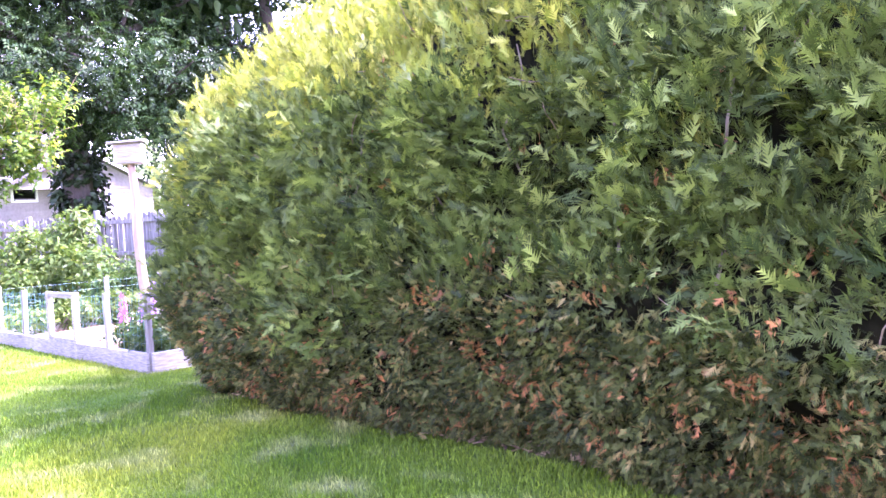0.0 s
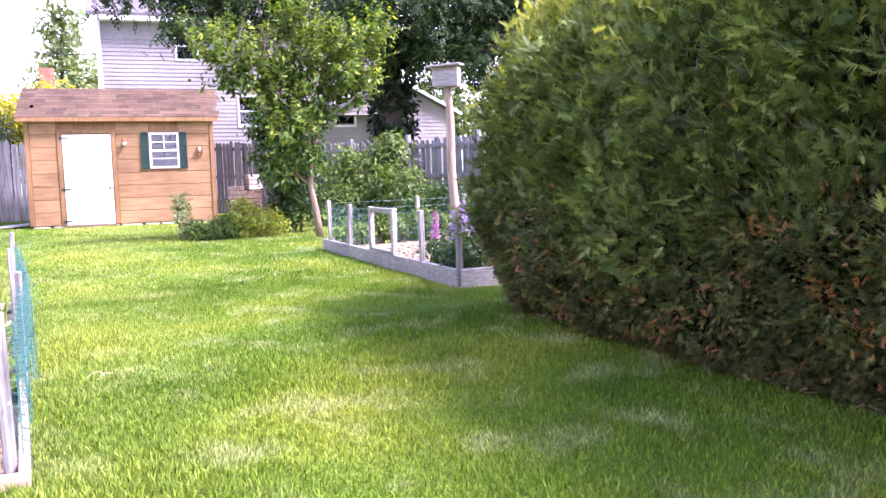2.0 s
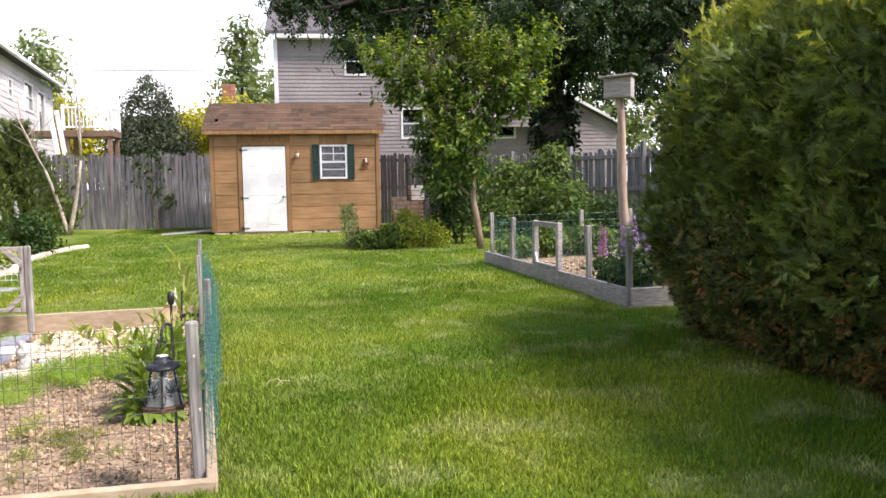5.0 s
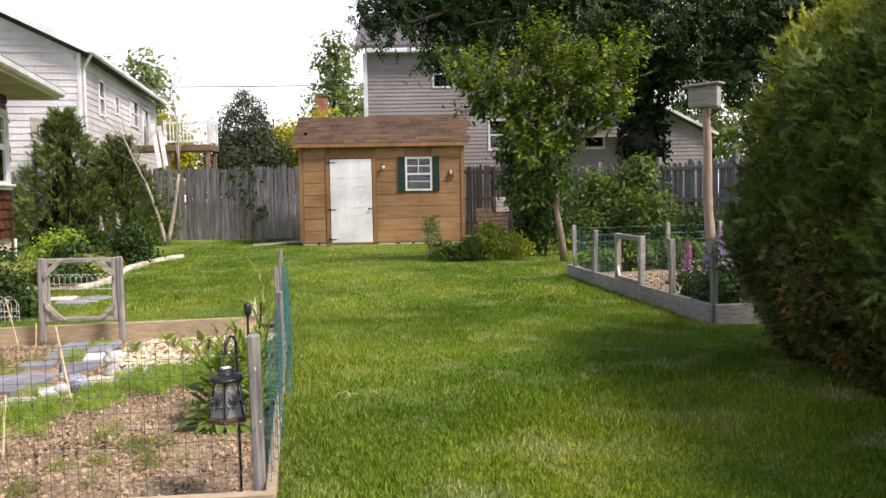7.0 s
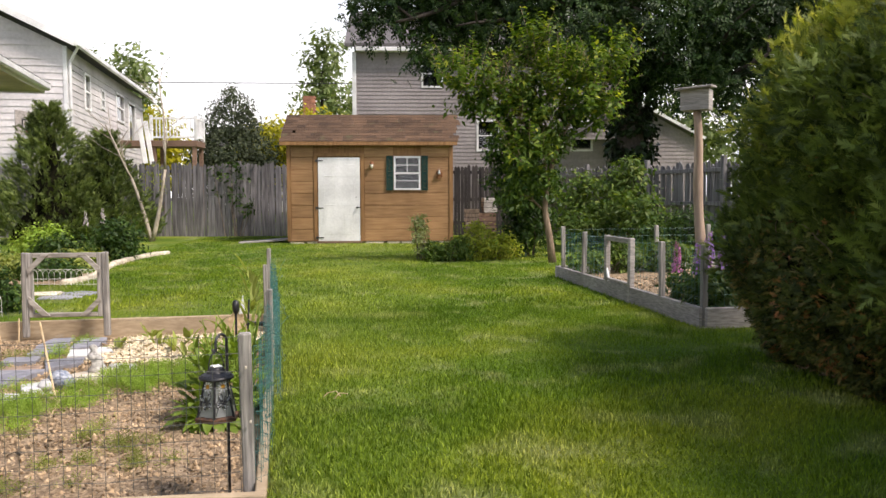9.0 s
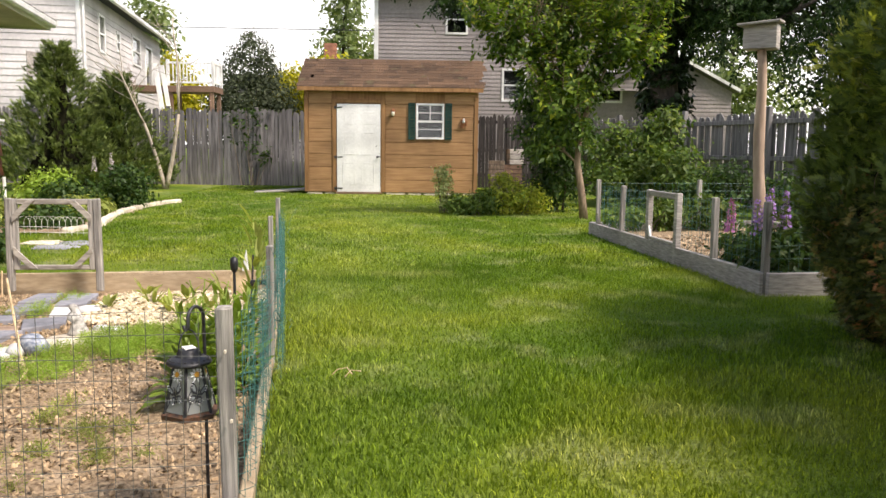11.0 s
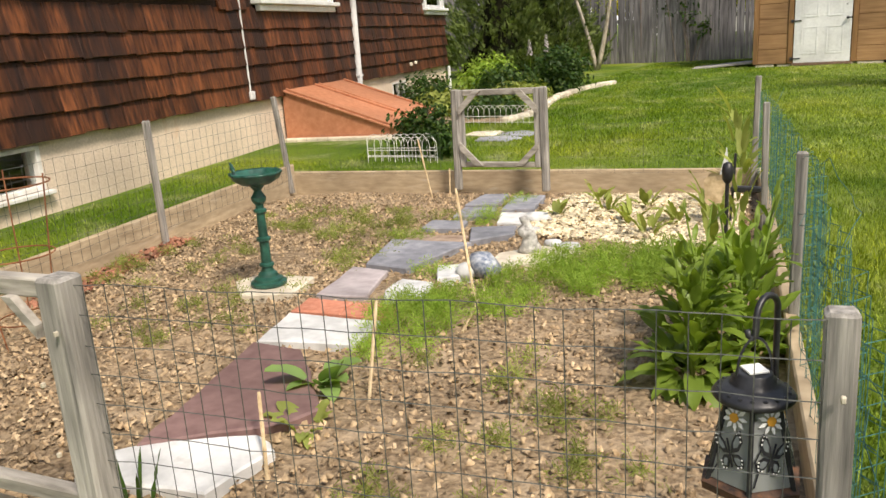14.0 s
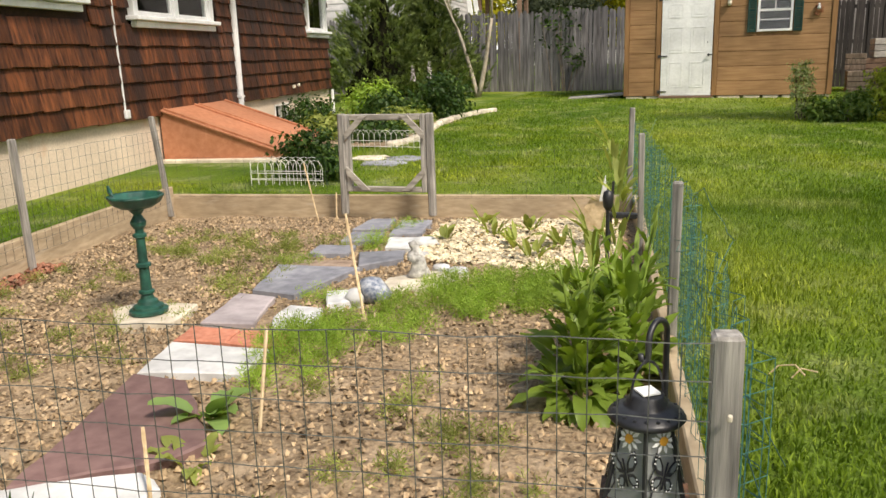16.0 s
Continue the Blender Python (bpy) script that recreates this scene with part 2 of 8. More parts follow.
M_DARKBARK = surface("dark_bark", (0.028, 0.022, 0.018), (0.09, 0.072, 0.058), 20, 1.5, (1, 1, 0.25), vary=0.1, bump=1.0)
M_LOG = surface("debarked_log", (0.24, 0.165, 0.115), (0.46, 0.345, 0.26), 16, 2.5, (1, 1, 0.15), vary=0.05, bump=0.6)
M_CANE = surface("bamboo_cane", (0.46, 0.33, 0.18), (0.70, 0.55, 0.34), 30, 6, vary=0.12, rough=0.6)
# Near-black colour that paints the shade inside hedge and junipers.
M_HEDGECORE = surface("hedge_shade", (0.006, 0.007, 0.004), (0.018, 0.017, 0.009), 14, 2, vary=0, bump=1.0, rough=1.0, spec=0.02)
M_DEADLEAF = leafy("dead_sprays", (0.20, 0.095, 0.036), (0.48, 0.21, 0.075), None, 0.2)
# Shade of the foot painted into the low mix; top mix paler and yellower.
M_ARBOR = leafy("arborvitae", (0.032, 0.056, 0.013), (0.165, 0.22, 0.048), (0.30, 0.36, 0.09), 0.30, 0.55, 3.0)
M_ARBORTOP = leafy("arborvitae_pale_top", (0.11, 0.145, 0.022), (0.32, 0.345, 0.055), (0.50, 0.48, 0.12), 0.40, 0.55, 4.5)
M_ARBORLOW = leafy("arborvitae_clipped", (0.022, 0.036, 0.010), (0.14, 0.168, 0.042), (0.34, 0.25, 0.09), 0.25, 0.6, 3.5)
M_PALELEAF = leafy("variegated_leaves", (0.22, 0.28, 0.11), (0.48, 0.52, 0.26), None, 0.4, 0.5, 1.0)
M_YELLOWGREEN = leafy("yellow_green_leaves", (0.22, 0.29, 0.035), (0.46, 0.48, 0.07), (0.60, 0.56, 0.1), 0.4, 0.5, 1.0)
M_BIGLEAF = leafy("dark_tree_leaves", (0.009, 0.024, 0.008), (0.038, 0.076, 0.018), (0.08, 0.115, 0.04), 0.25, 0.45, 0.5)
M_IVY = leafy("ivy_leaves", (0.007, 0.016, 0.006), (0.022, 0.042, 0.012), None, 0.1, 0.4, 0.8)
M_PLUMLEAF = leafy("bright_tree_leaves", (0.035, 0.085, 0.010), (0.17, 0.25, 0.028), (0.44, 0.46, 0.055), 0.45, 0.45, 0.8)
# Darker leaf copy for the crown's inside, its shade painted into the colour.
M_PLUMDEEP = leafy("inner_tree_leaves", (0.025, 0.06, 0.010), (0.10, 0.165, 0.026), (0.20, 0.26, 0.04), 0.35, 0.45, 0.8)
M_SHRUB = leafy("shrub_leaves", (0.018, 0.045, 0.010), (0.065, 0.12, 0.025), (0.13, 0.18, 0.045), 0.35, 0.45, 1.2)
M_BERRY = leafy("bramble_leaves", (0.042, 0.085, 0.016), (0.135, 0.20, 0.042), (0.24, 0.28, 0.075), 0.4, 0.5, 1.2)
M_YELLOWLEAF = leafy("yellow_leaves", (0.26, 0.26, 0.012), (0.52, 0.47, 0.03), None, 0.4, 0.5, 0.5)
M_FARLEAF = leafy("far_tree_leaves", (0.11, 0.16, 0.055), (0.24, 0.29, 0.12), None, 0.35, 0.6, 0.3)
M_GREYEVER = leafy("grey_green_tree", (0.035, 0.05, 0.026), (0.105, 0.125, 0.07), None, 0.2, 0.6, 0.5)
M_JUNIPER = leafy("juniper", (0.045, 0.075, 0.022), (0.19, 0.24, 0.07), None, 0.25, 0.6, 1.0)
M_DILL = leafy("feathery_greens", (0.19, 0.31, 0.04), (0.35, 0.47, 0.085), None, 0.4, 0.6, 2.0)
M_DOCK = leafy("broad_leaves", (0.10, 0.175, 0.024), (0.25, 0.345, 0.055), (0.36, 0.44, 0.10), 0.35, 0.4, 3.0)
M_WEED = leafy("weeds", (0.17, 0.21, 0.045), (0.32, 0.36, 0.095), None, 0.35, 0.6, 3.0)
M_HOSTA = leafy("pale_green_leaves", (0.17, 0.29, 0.08), (0.27, 0.40, 0.13), None, 0.35, 0.4, 3.0)
M_LUPIN = leafy("purple_petals", (0.26, 0.13, 0.46), (0.45, 0.28, 0.62), None, 0.3, 0.6, 3.0)
M_PINK = leafy("pink_petals", (0.42, 0.12, 0.38), (0.58, 0.25, 0.52), None, 0.3, 0.6, 3.0)
M_GLOSSBLUE = surface("blue_white_glaze", (0.06, 0.09, 0.16), (0.50, 0.52, 0.54), 38, 9, rough=0.3, vary=0)
# Near-black colour that paints rooms behind glass as unlit.
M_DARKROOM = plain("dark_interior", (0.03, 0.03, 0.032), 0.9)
M_WARMLAMP = plain("frosted_lamp_glass", (0.75, 0.68, 0.56), 0.3)
M_SOFFIT = plain("tan_soffit", (0.55, 0.50, 0.42), 0.7)
M_YELLOW = plain("yellow_petal_paint", (0.70, 0.34, 0.04), 0.5)
M_PETAL = plain("white_petal_paint", (0.85, 0.84, 0.80), 0.5)
M_DECK = surface("brown_deck", (0.14, 0.085, 0.06), (0.25, 0.16, 0.11), 20, 1, vary=0.1)


def glass(name, tint=(0.9, 0.95, 0.95), rough=0.02):
    m, nt, bsdf = _nodes(name)
    bsdf.inputs["Base Color"].default_value = (*tint, 1)
    bsdf.inputs["Roughness"].default_value = rough
    bsdf.inputs["Transmission Weight"].default_value = 1.0
    bsdf.inputs["IOR"].default_value = 1.45
    return m


M_GLASS = glass("window_glass")
M_FROST = leafy("frosted_glass", (0.50, 0.53, 0.54), (0.56, 0.58, 0.58), None, 0.45, 0.25)

# ---- mesh helpers ----


class Shape:
    """Collects vertices and faces of one mesh."""

    def __init__(self):
        self.v, self.f = [], []

    def add(self, verts, faces):
        n = len(self.v)
        self.v.extend([tuple(p) for p in verts])
        self.f.extend([tuple(i + n for i in f) for f in faces])
        return self

    def box(self, x0, y0, z0, x1, y1, z1, bevel=0.0, m=None):
        c = Vector(((x0 + x1) / 2, (y0 + y1) / 2, (z0 + z1) / 2))
        h = (abs(x1 - x0) / 2, abs(y1 - y0) / 2, abs(z1 - z0) / 2)
        b = min(bevel, *(q * 0.45 for q in h))
        vs, fs = [], []
        if b <= 0:
            for sx in (-1, 1):
                for sy in (-1, 1):
                    for sz in (-1, 1):
                        vs.append(c + Vector((sx * h[0], sy * h[1], sz * h[2])))
            fs = [(0, 1, 3, 2), (4, 6, 7, 5), (0, 4, 5, 1), (2, 3, 7, 6), (0, 2, 6, 4), (1, 5, 7, 3)]
        else:
            idx = {}
            for sx in (-1, 1):
                for sy in (-1, 1):
                    for sz in (-1, 1):
                        for a in range(3):
                            s = (sx, sy, sz)
                            idx[(s, a)] = len(vs)
                            vs.append(c + Vector([s[k] * (h[k] - (0 if k == a else b)) for k in range(3)]))
            for a in range(3):
                p, q = (a + 1) % 3, (a + 2) % 3
                for sa in (-1, 1):
                    ring = []
                    for sp, sq in ((-1, -1), (1, -1), (1, 1), (-1, 1)):
                        s = [0, 0, 0]
                        s[a], s[p], s[q] = sa, sp, sq
                        ring.append(idx[(tuple(s), a)])
                    fs.append(tuple(ring if sa > 0 else ring[::-1]))
                for sp in (-1, 1):
                    for sq in (-1, 1):
                        lo, hi = [0, 0, 0], [0, 0, 0]
                        lo[a], lo[p], lo[q] = -1, sp, sq
                        hi[a], hi[p], hi[q] = 1, sp, sq
                        lo, hi = tuple(lo), tuple(hi)
                        quad = (idx[(lo, p)], idx[(hi, p)], idx[(hi, q)], idx[(lo, q)])
                        fs.append(quad if sp * sq < 0 else quad[::-1])
            for sx in (-1, 1):
                for sy in (-1, 1):
                    for sz in (-1, 1):
                        s = (sx, sy, sz)
                        tri = (idx[(s, 0)], idx[(s, 1)], idx[(s, 2)])
                        fs.append(tri if sx * sy * sz > 0 else tri[::-1])
        if m is not None:
            vs = [m @ p for p in vs]
        return self.add(vs, fs)

    def tube(self, pts, radii, sides=6, caps=True):
        pts = [Vector(p) for p in pts]
        if isinstance(radii, (int, float)):
            radii = [radii] * len(pts)
        vs, fs = [], []
        side = None
        for i, p in enumerate(pts):
            d = (pts[min(i + 1, len(pts) - 1)] - pts[max(i - 1, 0)]).normalized()
            ref = side if side is not None else (Vector((0, 0, 1)) if abs(d.z) < 0.9 else Vector((1, 0, 0)))
            side = (ref - d * ref.dot(d)).normalized()
            up = d.cross(side)
            for k in range(sides):
                a = 2 * math.pi * k / sides
                vs.append(p + (side * math.cos(a) + up * math.sin(a)) * radii[i])
        for i in range(len(pts) - 1):
            for k in range(sides):
                k2 = (k + 1) % sides
                fs.append((i * sides + k, i * sides + k2, (i + 1) * sides + k2, (i + 1) * sides + k))
        if caps:
            fs.append(tuple(range(sides))[::-1])
            fs.append(tuple((len(pts) - 1) * sides + k for k in range(sides)))
        return self.add(vs, fs)

    def lathe(self, profile, sides=24, centre=(0, 0, 0)):
        vs, fs = [], []
        n = len(profile)
        for r, z in profile:
            for k in range(sides):
                a = 2 * math.pi * k / sides
                vs.append((centre[0] + r * math.cos(a), centre[1] + r * math.sin(a), centre[2] + z))
        for i in range(n - 1):
            for k in range(sides):
                k2 = (k + 1) % sides
                fs.append((i * sides + k, i * sides + k2, (i + 1) * sides + k2, (i + 1) * sides + k))
        fs.append(tuple(range(sides))[::-1])
        fs.append(tuple((n - 1) * sides + k for k in range(sides)))
        return self.add(vs, fs)

    def slab(self, outline, z0, z1, bevel=0.008):
        """A flat stone with the given outline."""
        c = Vector((sum(p[0] for p in outline) / len(outline), sum(p[1] for p in outline) / len(outline)))
        n = len(outline)
        vs = [(x, y, z0) for x, y in outline] + [(x, y, z1 - bevel) for x, y in outline]
        for x, y in outline:
            d = (c - Vector((x, y)))
            d = d.normalized() * bevel * 1.4
            vs.append((x + d.x, y + d.y, z1))
        fs = [tuple(range(2 * n, 3 * n))]
        for i in range(n):
            j = (i + 1) % n
            fs.append((i, j, n + j, n + i))
            fs.append((n + i, n + j, 2 * n + j, 2 * n + i))
        return self.add(vs, fs)

    def mesh(self, name, material, smooth=False):
        me = bpy.data.meshes.new(name)
        me.from_pydata(self.v, [], self.f)
        me.materials.append(material)
        if smooth:
            me.shade_smooth()
        me.update()
        return me


def part(name, shape, material, parent=None, label="", smooth=False, kind=""):
    ob = new(name, shape.mesh(name, material, smooth) if isinstance(shape, Shape) else shape)
    if parent is not None:
        ob.parent = parent
    return tagged(ob, label, "", "", kind)


def thing(name, label, category, m=None, group="", kind=""):
    ob = new(name)
    if m is not None:
        ob.matrix_world = m
    return tagged(ob, label, category, group, kind)


def single(name, shape, material, label, category, m=None, group="", kind="", smooth=False):
    ob = part(name, shape, material, None, label, smooth, kind)
    if m is not None:
        ob.matrix_world = m
    return tagged(ob, label, category, group, kind)


def tri_mesh(name, co, tris, material):
    """A mesh of many triangles from arrays."""
    me = bpy.data.meshes.new(name)
    co, tris = np.asarray(co, np.float32), np.asarray(tris, np.int32)
    me.vertices.add(len(co))
    me.vertices.foreach_set("co", co.ravel())
    me.loops.add(tris.size)
    me.loops.foreach_set("vertex_index", tris.ravel())
    me.polygons.add(len(tris))
    me.polygons.foreach_set("loop_start", np.arange(0, tris.size, 3, dtype=np.int32))
    me.materials.append(material)
    me.update(calc_edges=True)
    me.validate()
    return me


def bases(normals, rng, spin=None):
    """For each normal a right-handed frame turned by a random spin: columns x, y, z."""
    n = normals / (np.linalg.norm(normals, axis=1, keepdims=True) + 1e-9)
    ref = np.where(np.abs(n[:, 2:3]) < 0.95, np.array([[0.0, 0, 1]]), np.array([[1.0, 0, 0]]))
    y = ref - n * (ref * n).sum(1, keepdims=True)
    y /= np.linalg.norm(y, axis=1, keepdims=True) + 1e-9
    x = np.cross(y, n)
    a = rng.uniform(0, 2 * np.pi, len(n)) if spin is None else spin
    c, s = np.cos(a)[:, None], np.sin(a)[:, None]
    return np.stack([x * c + y * s, y * c - x * s, n], 2)


def scatter(name, template, tris, places, frames, sizes, material):
    """One mesh of many copies of a small template."""
    template, tris = np.array(template, float), np.array(tris, int)
    co = np.einsum("nij,kj->nki", frames, template) * np.asarray(sizes)[:, None, None] + np.asarray(places)[:, None, :]
    k = len(template)
    faces = (tris[None] + (np.arange(len(places)) * k)[:, None, None]).reshape(-1, 3)
    return tri_mesh(name, co.reshape(-1, 3), faces, material)


# leaf templates: x across, y along, z up from the blade
LEAF = ([(0, 0, 0), (0.28, 0.4, 0.07), (0, 1, -0.08), (-0.28, 0.4, 0.07)], [(0, 1, 2), (0, 2, 3)])
ROUND_LEAF = ([(0, 0, 0), (0.42, 0.35, 0.08), (0.25, 0.85, 0.02), (0, 1, -0.06), (-0.25, 0.85, 0.02), (-0.42, 0.35, 0.08)], [(0, 1, 2), (0, 2, 3), (0, 3, 4), (0, 4, 5)])


def spray_template(seed):
    """A flat, ragged fan of forward-swept fingers along one stem, in one piece."""
    rng = random.Random(seed)
    n = 6
    v = [(0.0, 0.78 * i / n, -0.13 * (i / n) ** 2) for i in range(n + 1)]
    f = []
    for i in range(n):
        for sd in (1, -1):
            ang, ln = rng.uniform(0.45, 0.95), rng.uniform(0.30, 0.56) * (1.1 - 0.6 * i / n)
            x, y = sd * ln * math.sin(ang), 0.78 * (i + 0.5) / n + ln * math.cos(ang)
            v.append((x, y, 0.16 * abs(x) - 0.18 * y * y + rng.uniform(-0.05, 0.05)))
            f.append((i, len(v) - 1, i + 1) if sd > 0 else (i, i + 1, len(v) - 1))
    v += [(0.03, 0.9, -0.14), (0.0, 1.08, -0.2)]
    f.append((n, len(v) - 2, len(v) - 1))
    return v, f


SPRAYS = [spray_template(k) for k in (1, 2, 3)]


def height(x, y):
    """The lie of the lawn: level by the beds, rising a little towards the shed."""
    return 0.0 if y < -12 else min((y + 12) * 0.0062, 0.11)


def height_np(y):
    return np.clip((y + 12) * 0.0062, 0.0, 0.11)

# ---- ground ----
FL, FR, BL, BR = Vector((-2.02, -16.72)), Vector((1.60, -16.46)), Vector((-2.91, -12.15)), Vector((0.84, -11.55))
SOIL = -0.07


def soil_z(x, y):
    """The bed's soil, sunk along its back and house-side boards."""
    db = ((BR.x - BL.x) * (BL.y - y) - (BR.y - BL.y) * (BL.x - x)) / (BR - BL).length
    dl = ((x - FL.x) * (BL.y - FL.y) - (y - FL.y) * (BL.x - FL.x)) / (BL - FL).length
    e, f = min(1.0, max(0.0, 1 - db / 0.8)), min(1.0, max(0.0, 1 - dl / 0.6))
    return SOIL - 0.065 * e * e * (3 - 2 * e) - 0.03 * f * f * (3 - 2 * f)



def in_garden(a, b):
    return FL * (1 - a) * (1 - b) + FR * a * (1 - b) + BL * (1 - a) * b + BR * a * b


def ground_lines(step):
    inner = [0.004] + [0.004 + 0.992 * i / step for i in range(1, step)] + [0.996]
    near = [0.08 * i for i in range(1, 45)]
    far = [4.5, 6, 9, 14, 22, 40, 80, 150, 300]
    return [-q for q in far[::-1]] + [-q for q in near[::-1]] + [0.0] + inner + [1.0] + [1 + q for q in near] + [1 + q for q in far]


def build_ground():
    la, lb = ground_lines(10), ground_lines(10)
    vs, fs = [], []
    for b in lb:
        for a in la:
            ca, cb = min(max(a, 0), 1), min(max(b, 0), 1)
            p = in_garden(ca, cb) + Vector(((a - ca) * 4.0, (b - cb) * 5.0))
            inside = 0.001 < a < 0.999 and 0.001 < b < 0.999
            z = -0.16 if inside else height(p.x, p.y) + 0.012 * noise.noise(Vector((p.x * 0.7, p.y * 0.7, 0)))
            vs.append((p.x, p.y, z))
    n = len(la)
    for j in range(len(lb) - 1):
        for i in range(n - 1):
            fs.append((j * n + i, j * n + i + 1, (j + 1) * n + i + 1, (j + 1) * n + i))
    s = Shape().add(vs, fs)
    single("ground", s, M_TURF, "mown green lawn with yellowed patches", "lawn", kind="structure", smooth=True)


build_ground()


def soil_sheet(name, corners, z, material, label, n=40, rough=0.02):
    s = Shape()
    vs, fs = [], []
    for j in range(n + 1):
        for i in range(n + 1):
            a, b = i / n, j / n
            p = corners[0] * (1 - a) * (1 - b) + corners[1] * a * (1 - b) + corners[2] * (1 - a) * b + corners[3] * a * b
            q = Vector((p.x * 2.5, p.y * 2.5, 0))
            vs.append((p.x, p.y, (soil_z(p.x, p.y) if z == SOIL else z) + rough * noise.noise(q) + rough * 0.6 * noise.noise(q * 4)))
    for j in range(n):
        for i in range(n):
            k = j * (n + 1) + i
            fs.append((k, k + 1, k + n + 2, k + n + 1))
    s.add(vs, fs)
    return single(name, s, material, label, "soil", kind="structure", smooth=True)


soil_sheet("garden_soil", (FL, FR, BL, BR), SOIL, M_SOIL, "dry brown crumbly soil of a vegetable bed", 90)


def bar(s, a, b, z0, z1, wide, bevel=0.006):
    """An upright board from a to b, its centre line on that stretch."""
    a, b = Vector(a[:2]), Vector(b[:2])
    d = b - a
    m = Matrix.Translation((a.x, a.y, 0)) @ Matrix.Rotation(math.atan2(d.y, d.x), 4, "Z")
    return s.box(0, -wide / 2, z0, d.length, wide / 2, z1, bevel, m)


def bed_frame(name, pts, z0, z1, wide, material, label, closed=True):
    t = thing(name, label, "raised bed", Matrix.Translation((pts[0][0], pts[0][1], 0)))
    inv = t.matrix_world.inverted()
    n = len(pts)
    for i in range(n if closed else n - 1):
        a, b = Vector(pts[i]), Vector(pts[(i + 1) % n])
        d = (b - a).normalized()
        s = bar(Shape(), a + d * wide * 0.5, b - d * wide * 0.5 if i % 2 else b + d * wide * 0.5, z0, z1 if isinstance(z1, float) else z1[i], wide)
        s.v = [tuple(inv @ Vector(p)) for p in s.v]
        part("board", s, material, t)
    return t


bed_frame("raised_bed", [FL, FR, BR, BL], -0.24, (0.05, 0.05, 0.045, 0.115), 0.045, M_BOARD, "low raised vegetable bed of weathered tan boards")

# second bed
B2 = [Vector((4.85, -12.45)), Vector((7.6, -12.1)), Vector((7.0, -7.4)), Vector((4.36, -7.95))]
bed_frame("raised_bed", B2, -0.02, 0.19, 0.05, M_GREYBOARD, "raised flower bed of grey timber boards")
soil_sheet("flower_bed_soil", (B2[0], B2[1], B2[3], B2[2]), 0.09, M_SOIL, "bare brown soil of a flower bed", 30)

# ---- fences ----


def picket_mesh(name, w, h, t, material, cut):
    s = Shape()
    n = 0.5 * w
    outline = [(-n, 0), (n, 0), (n, h - cut), (n * 0.25, h), (-n * 0.25, h), (-n, h - cut)]
    vs = [(x, -t / 2, z) for x, z in outline] + [(x, t / 2, z) for x, z in outline]
    k = len(outline)
    fs = [tuple(range(k)), tuple(range(2 * k - 1, k - 1, -1))] + [(i, k + i, k + (i + 1) % k, (i + 1) % k) for i in range(k)]
    return s.add(vs, fs).mesh(name, material)


def stockade(a, b, tall, label, material, seed, w=0.094, gap=0.006, droop=0.0, side=-1):
    rng = random.Random(seed)
    a, b = Vector(a), Vector(b)
    d = b - a
    ang = math.atan2(d.y, d.x)
    t = thing("stockade_fence", label, "fence", Matrix.Translation((a.x, a.y, height(a.x, a.y))) @ Matrix.Rotation(ang, 4, "Z"))
    n = int(d.length / (w + gap))
    meshes = [picket_mesh("picket", w * f, tall * g, 0.02, material, 0.05) for f, g in ((1, 1), (0.9, 0.985), (1.04, 1.012), (0.97, 0.972))]
    for i in range(n):
        p = part("picket", meshes[rng.randrange(4)], material, t)
        y = a + d * ((i + 0.5) / n)
        p.location = ((i + 0.5) * (w + gap), rng.uniform(-0.008, 0.008), height(y.x, y.y) - height(a.x, a.y) - 0.03 + rng.uniform(-0.018, 0.012))
        p.rotation_euler = (rng.uniform(-0.012, 0.012), rng.uniform(-0.012, 0.012), rng.uniform(-0.05, 0.05))
    for z in (0.35, tall * 0.5, tall - 0.25):
        part("rail", Shape().box(0, -side * 0.02, z - 0.045, d.length, -side * 0.07, z + 0.045, 0.006), material, t)
    k = int(d.length / 2.4) + 1
    for i in range(k):
        x = min(i * 2.4 + 0.3, d.length - 0.06)
        part("post", Shape().box(x - 0.05, -side * 0.075, -0.05, x + 0.05, -side * 0.175, tall + 0.03, 0.008), material, t)
    return t


stockade((-12.5, 3.3), (-0.55, 3.55), 2.1, "tall weathered grey stockade fence with pointed pickets", M_PICKET, 1)
stockade((-0.5, 3.6), (5.85, 3.6), 2.06, "dark brown picket fence behind a shed", M_PICKET_DARK, 2)
stockade((5.9, 3.5), (10.6, -8.2), 1.9, "weathered silver-grey stockade fence with pointed pickets", M_PICKET, 3, side=1)

# ---- shed ----


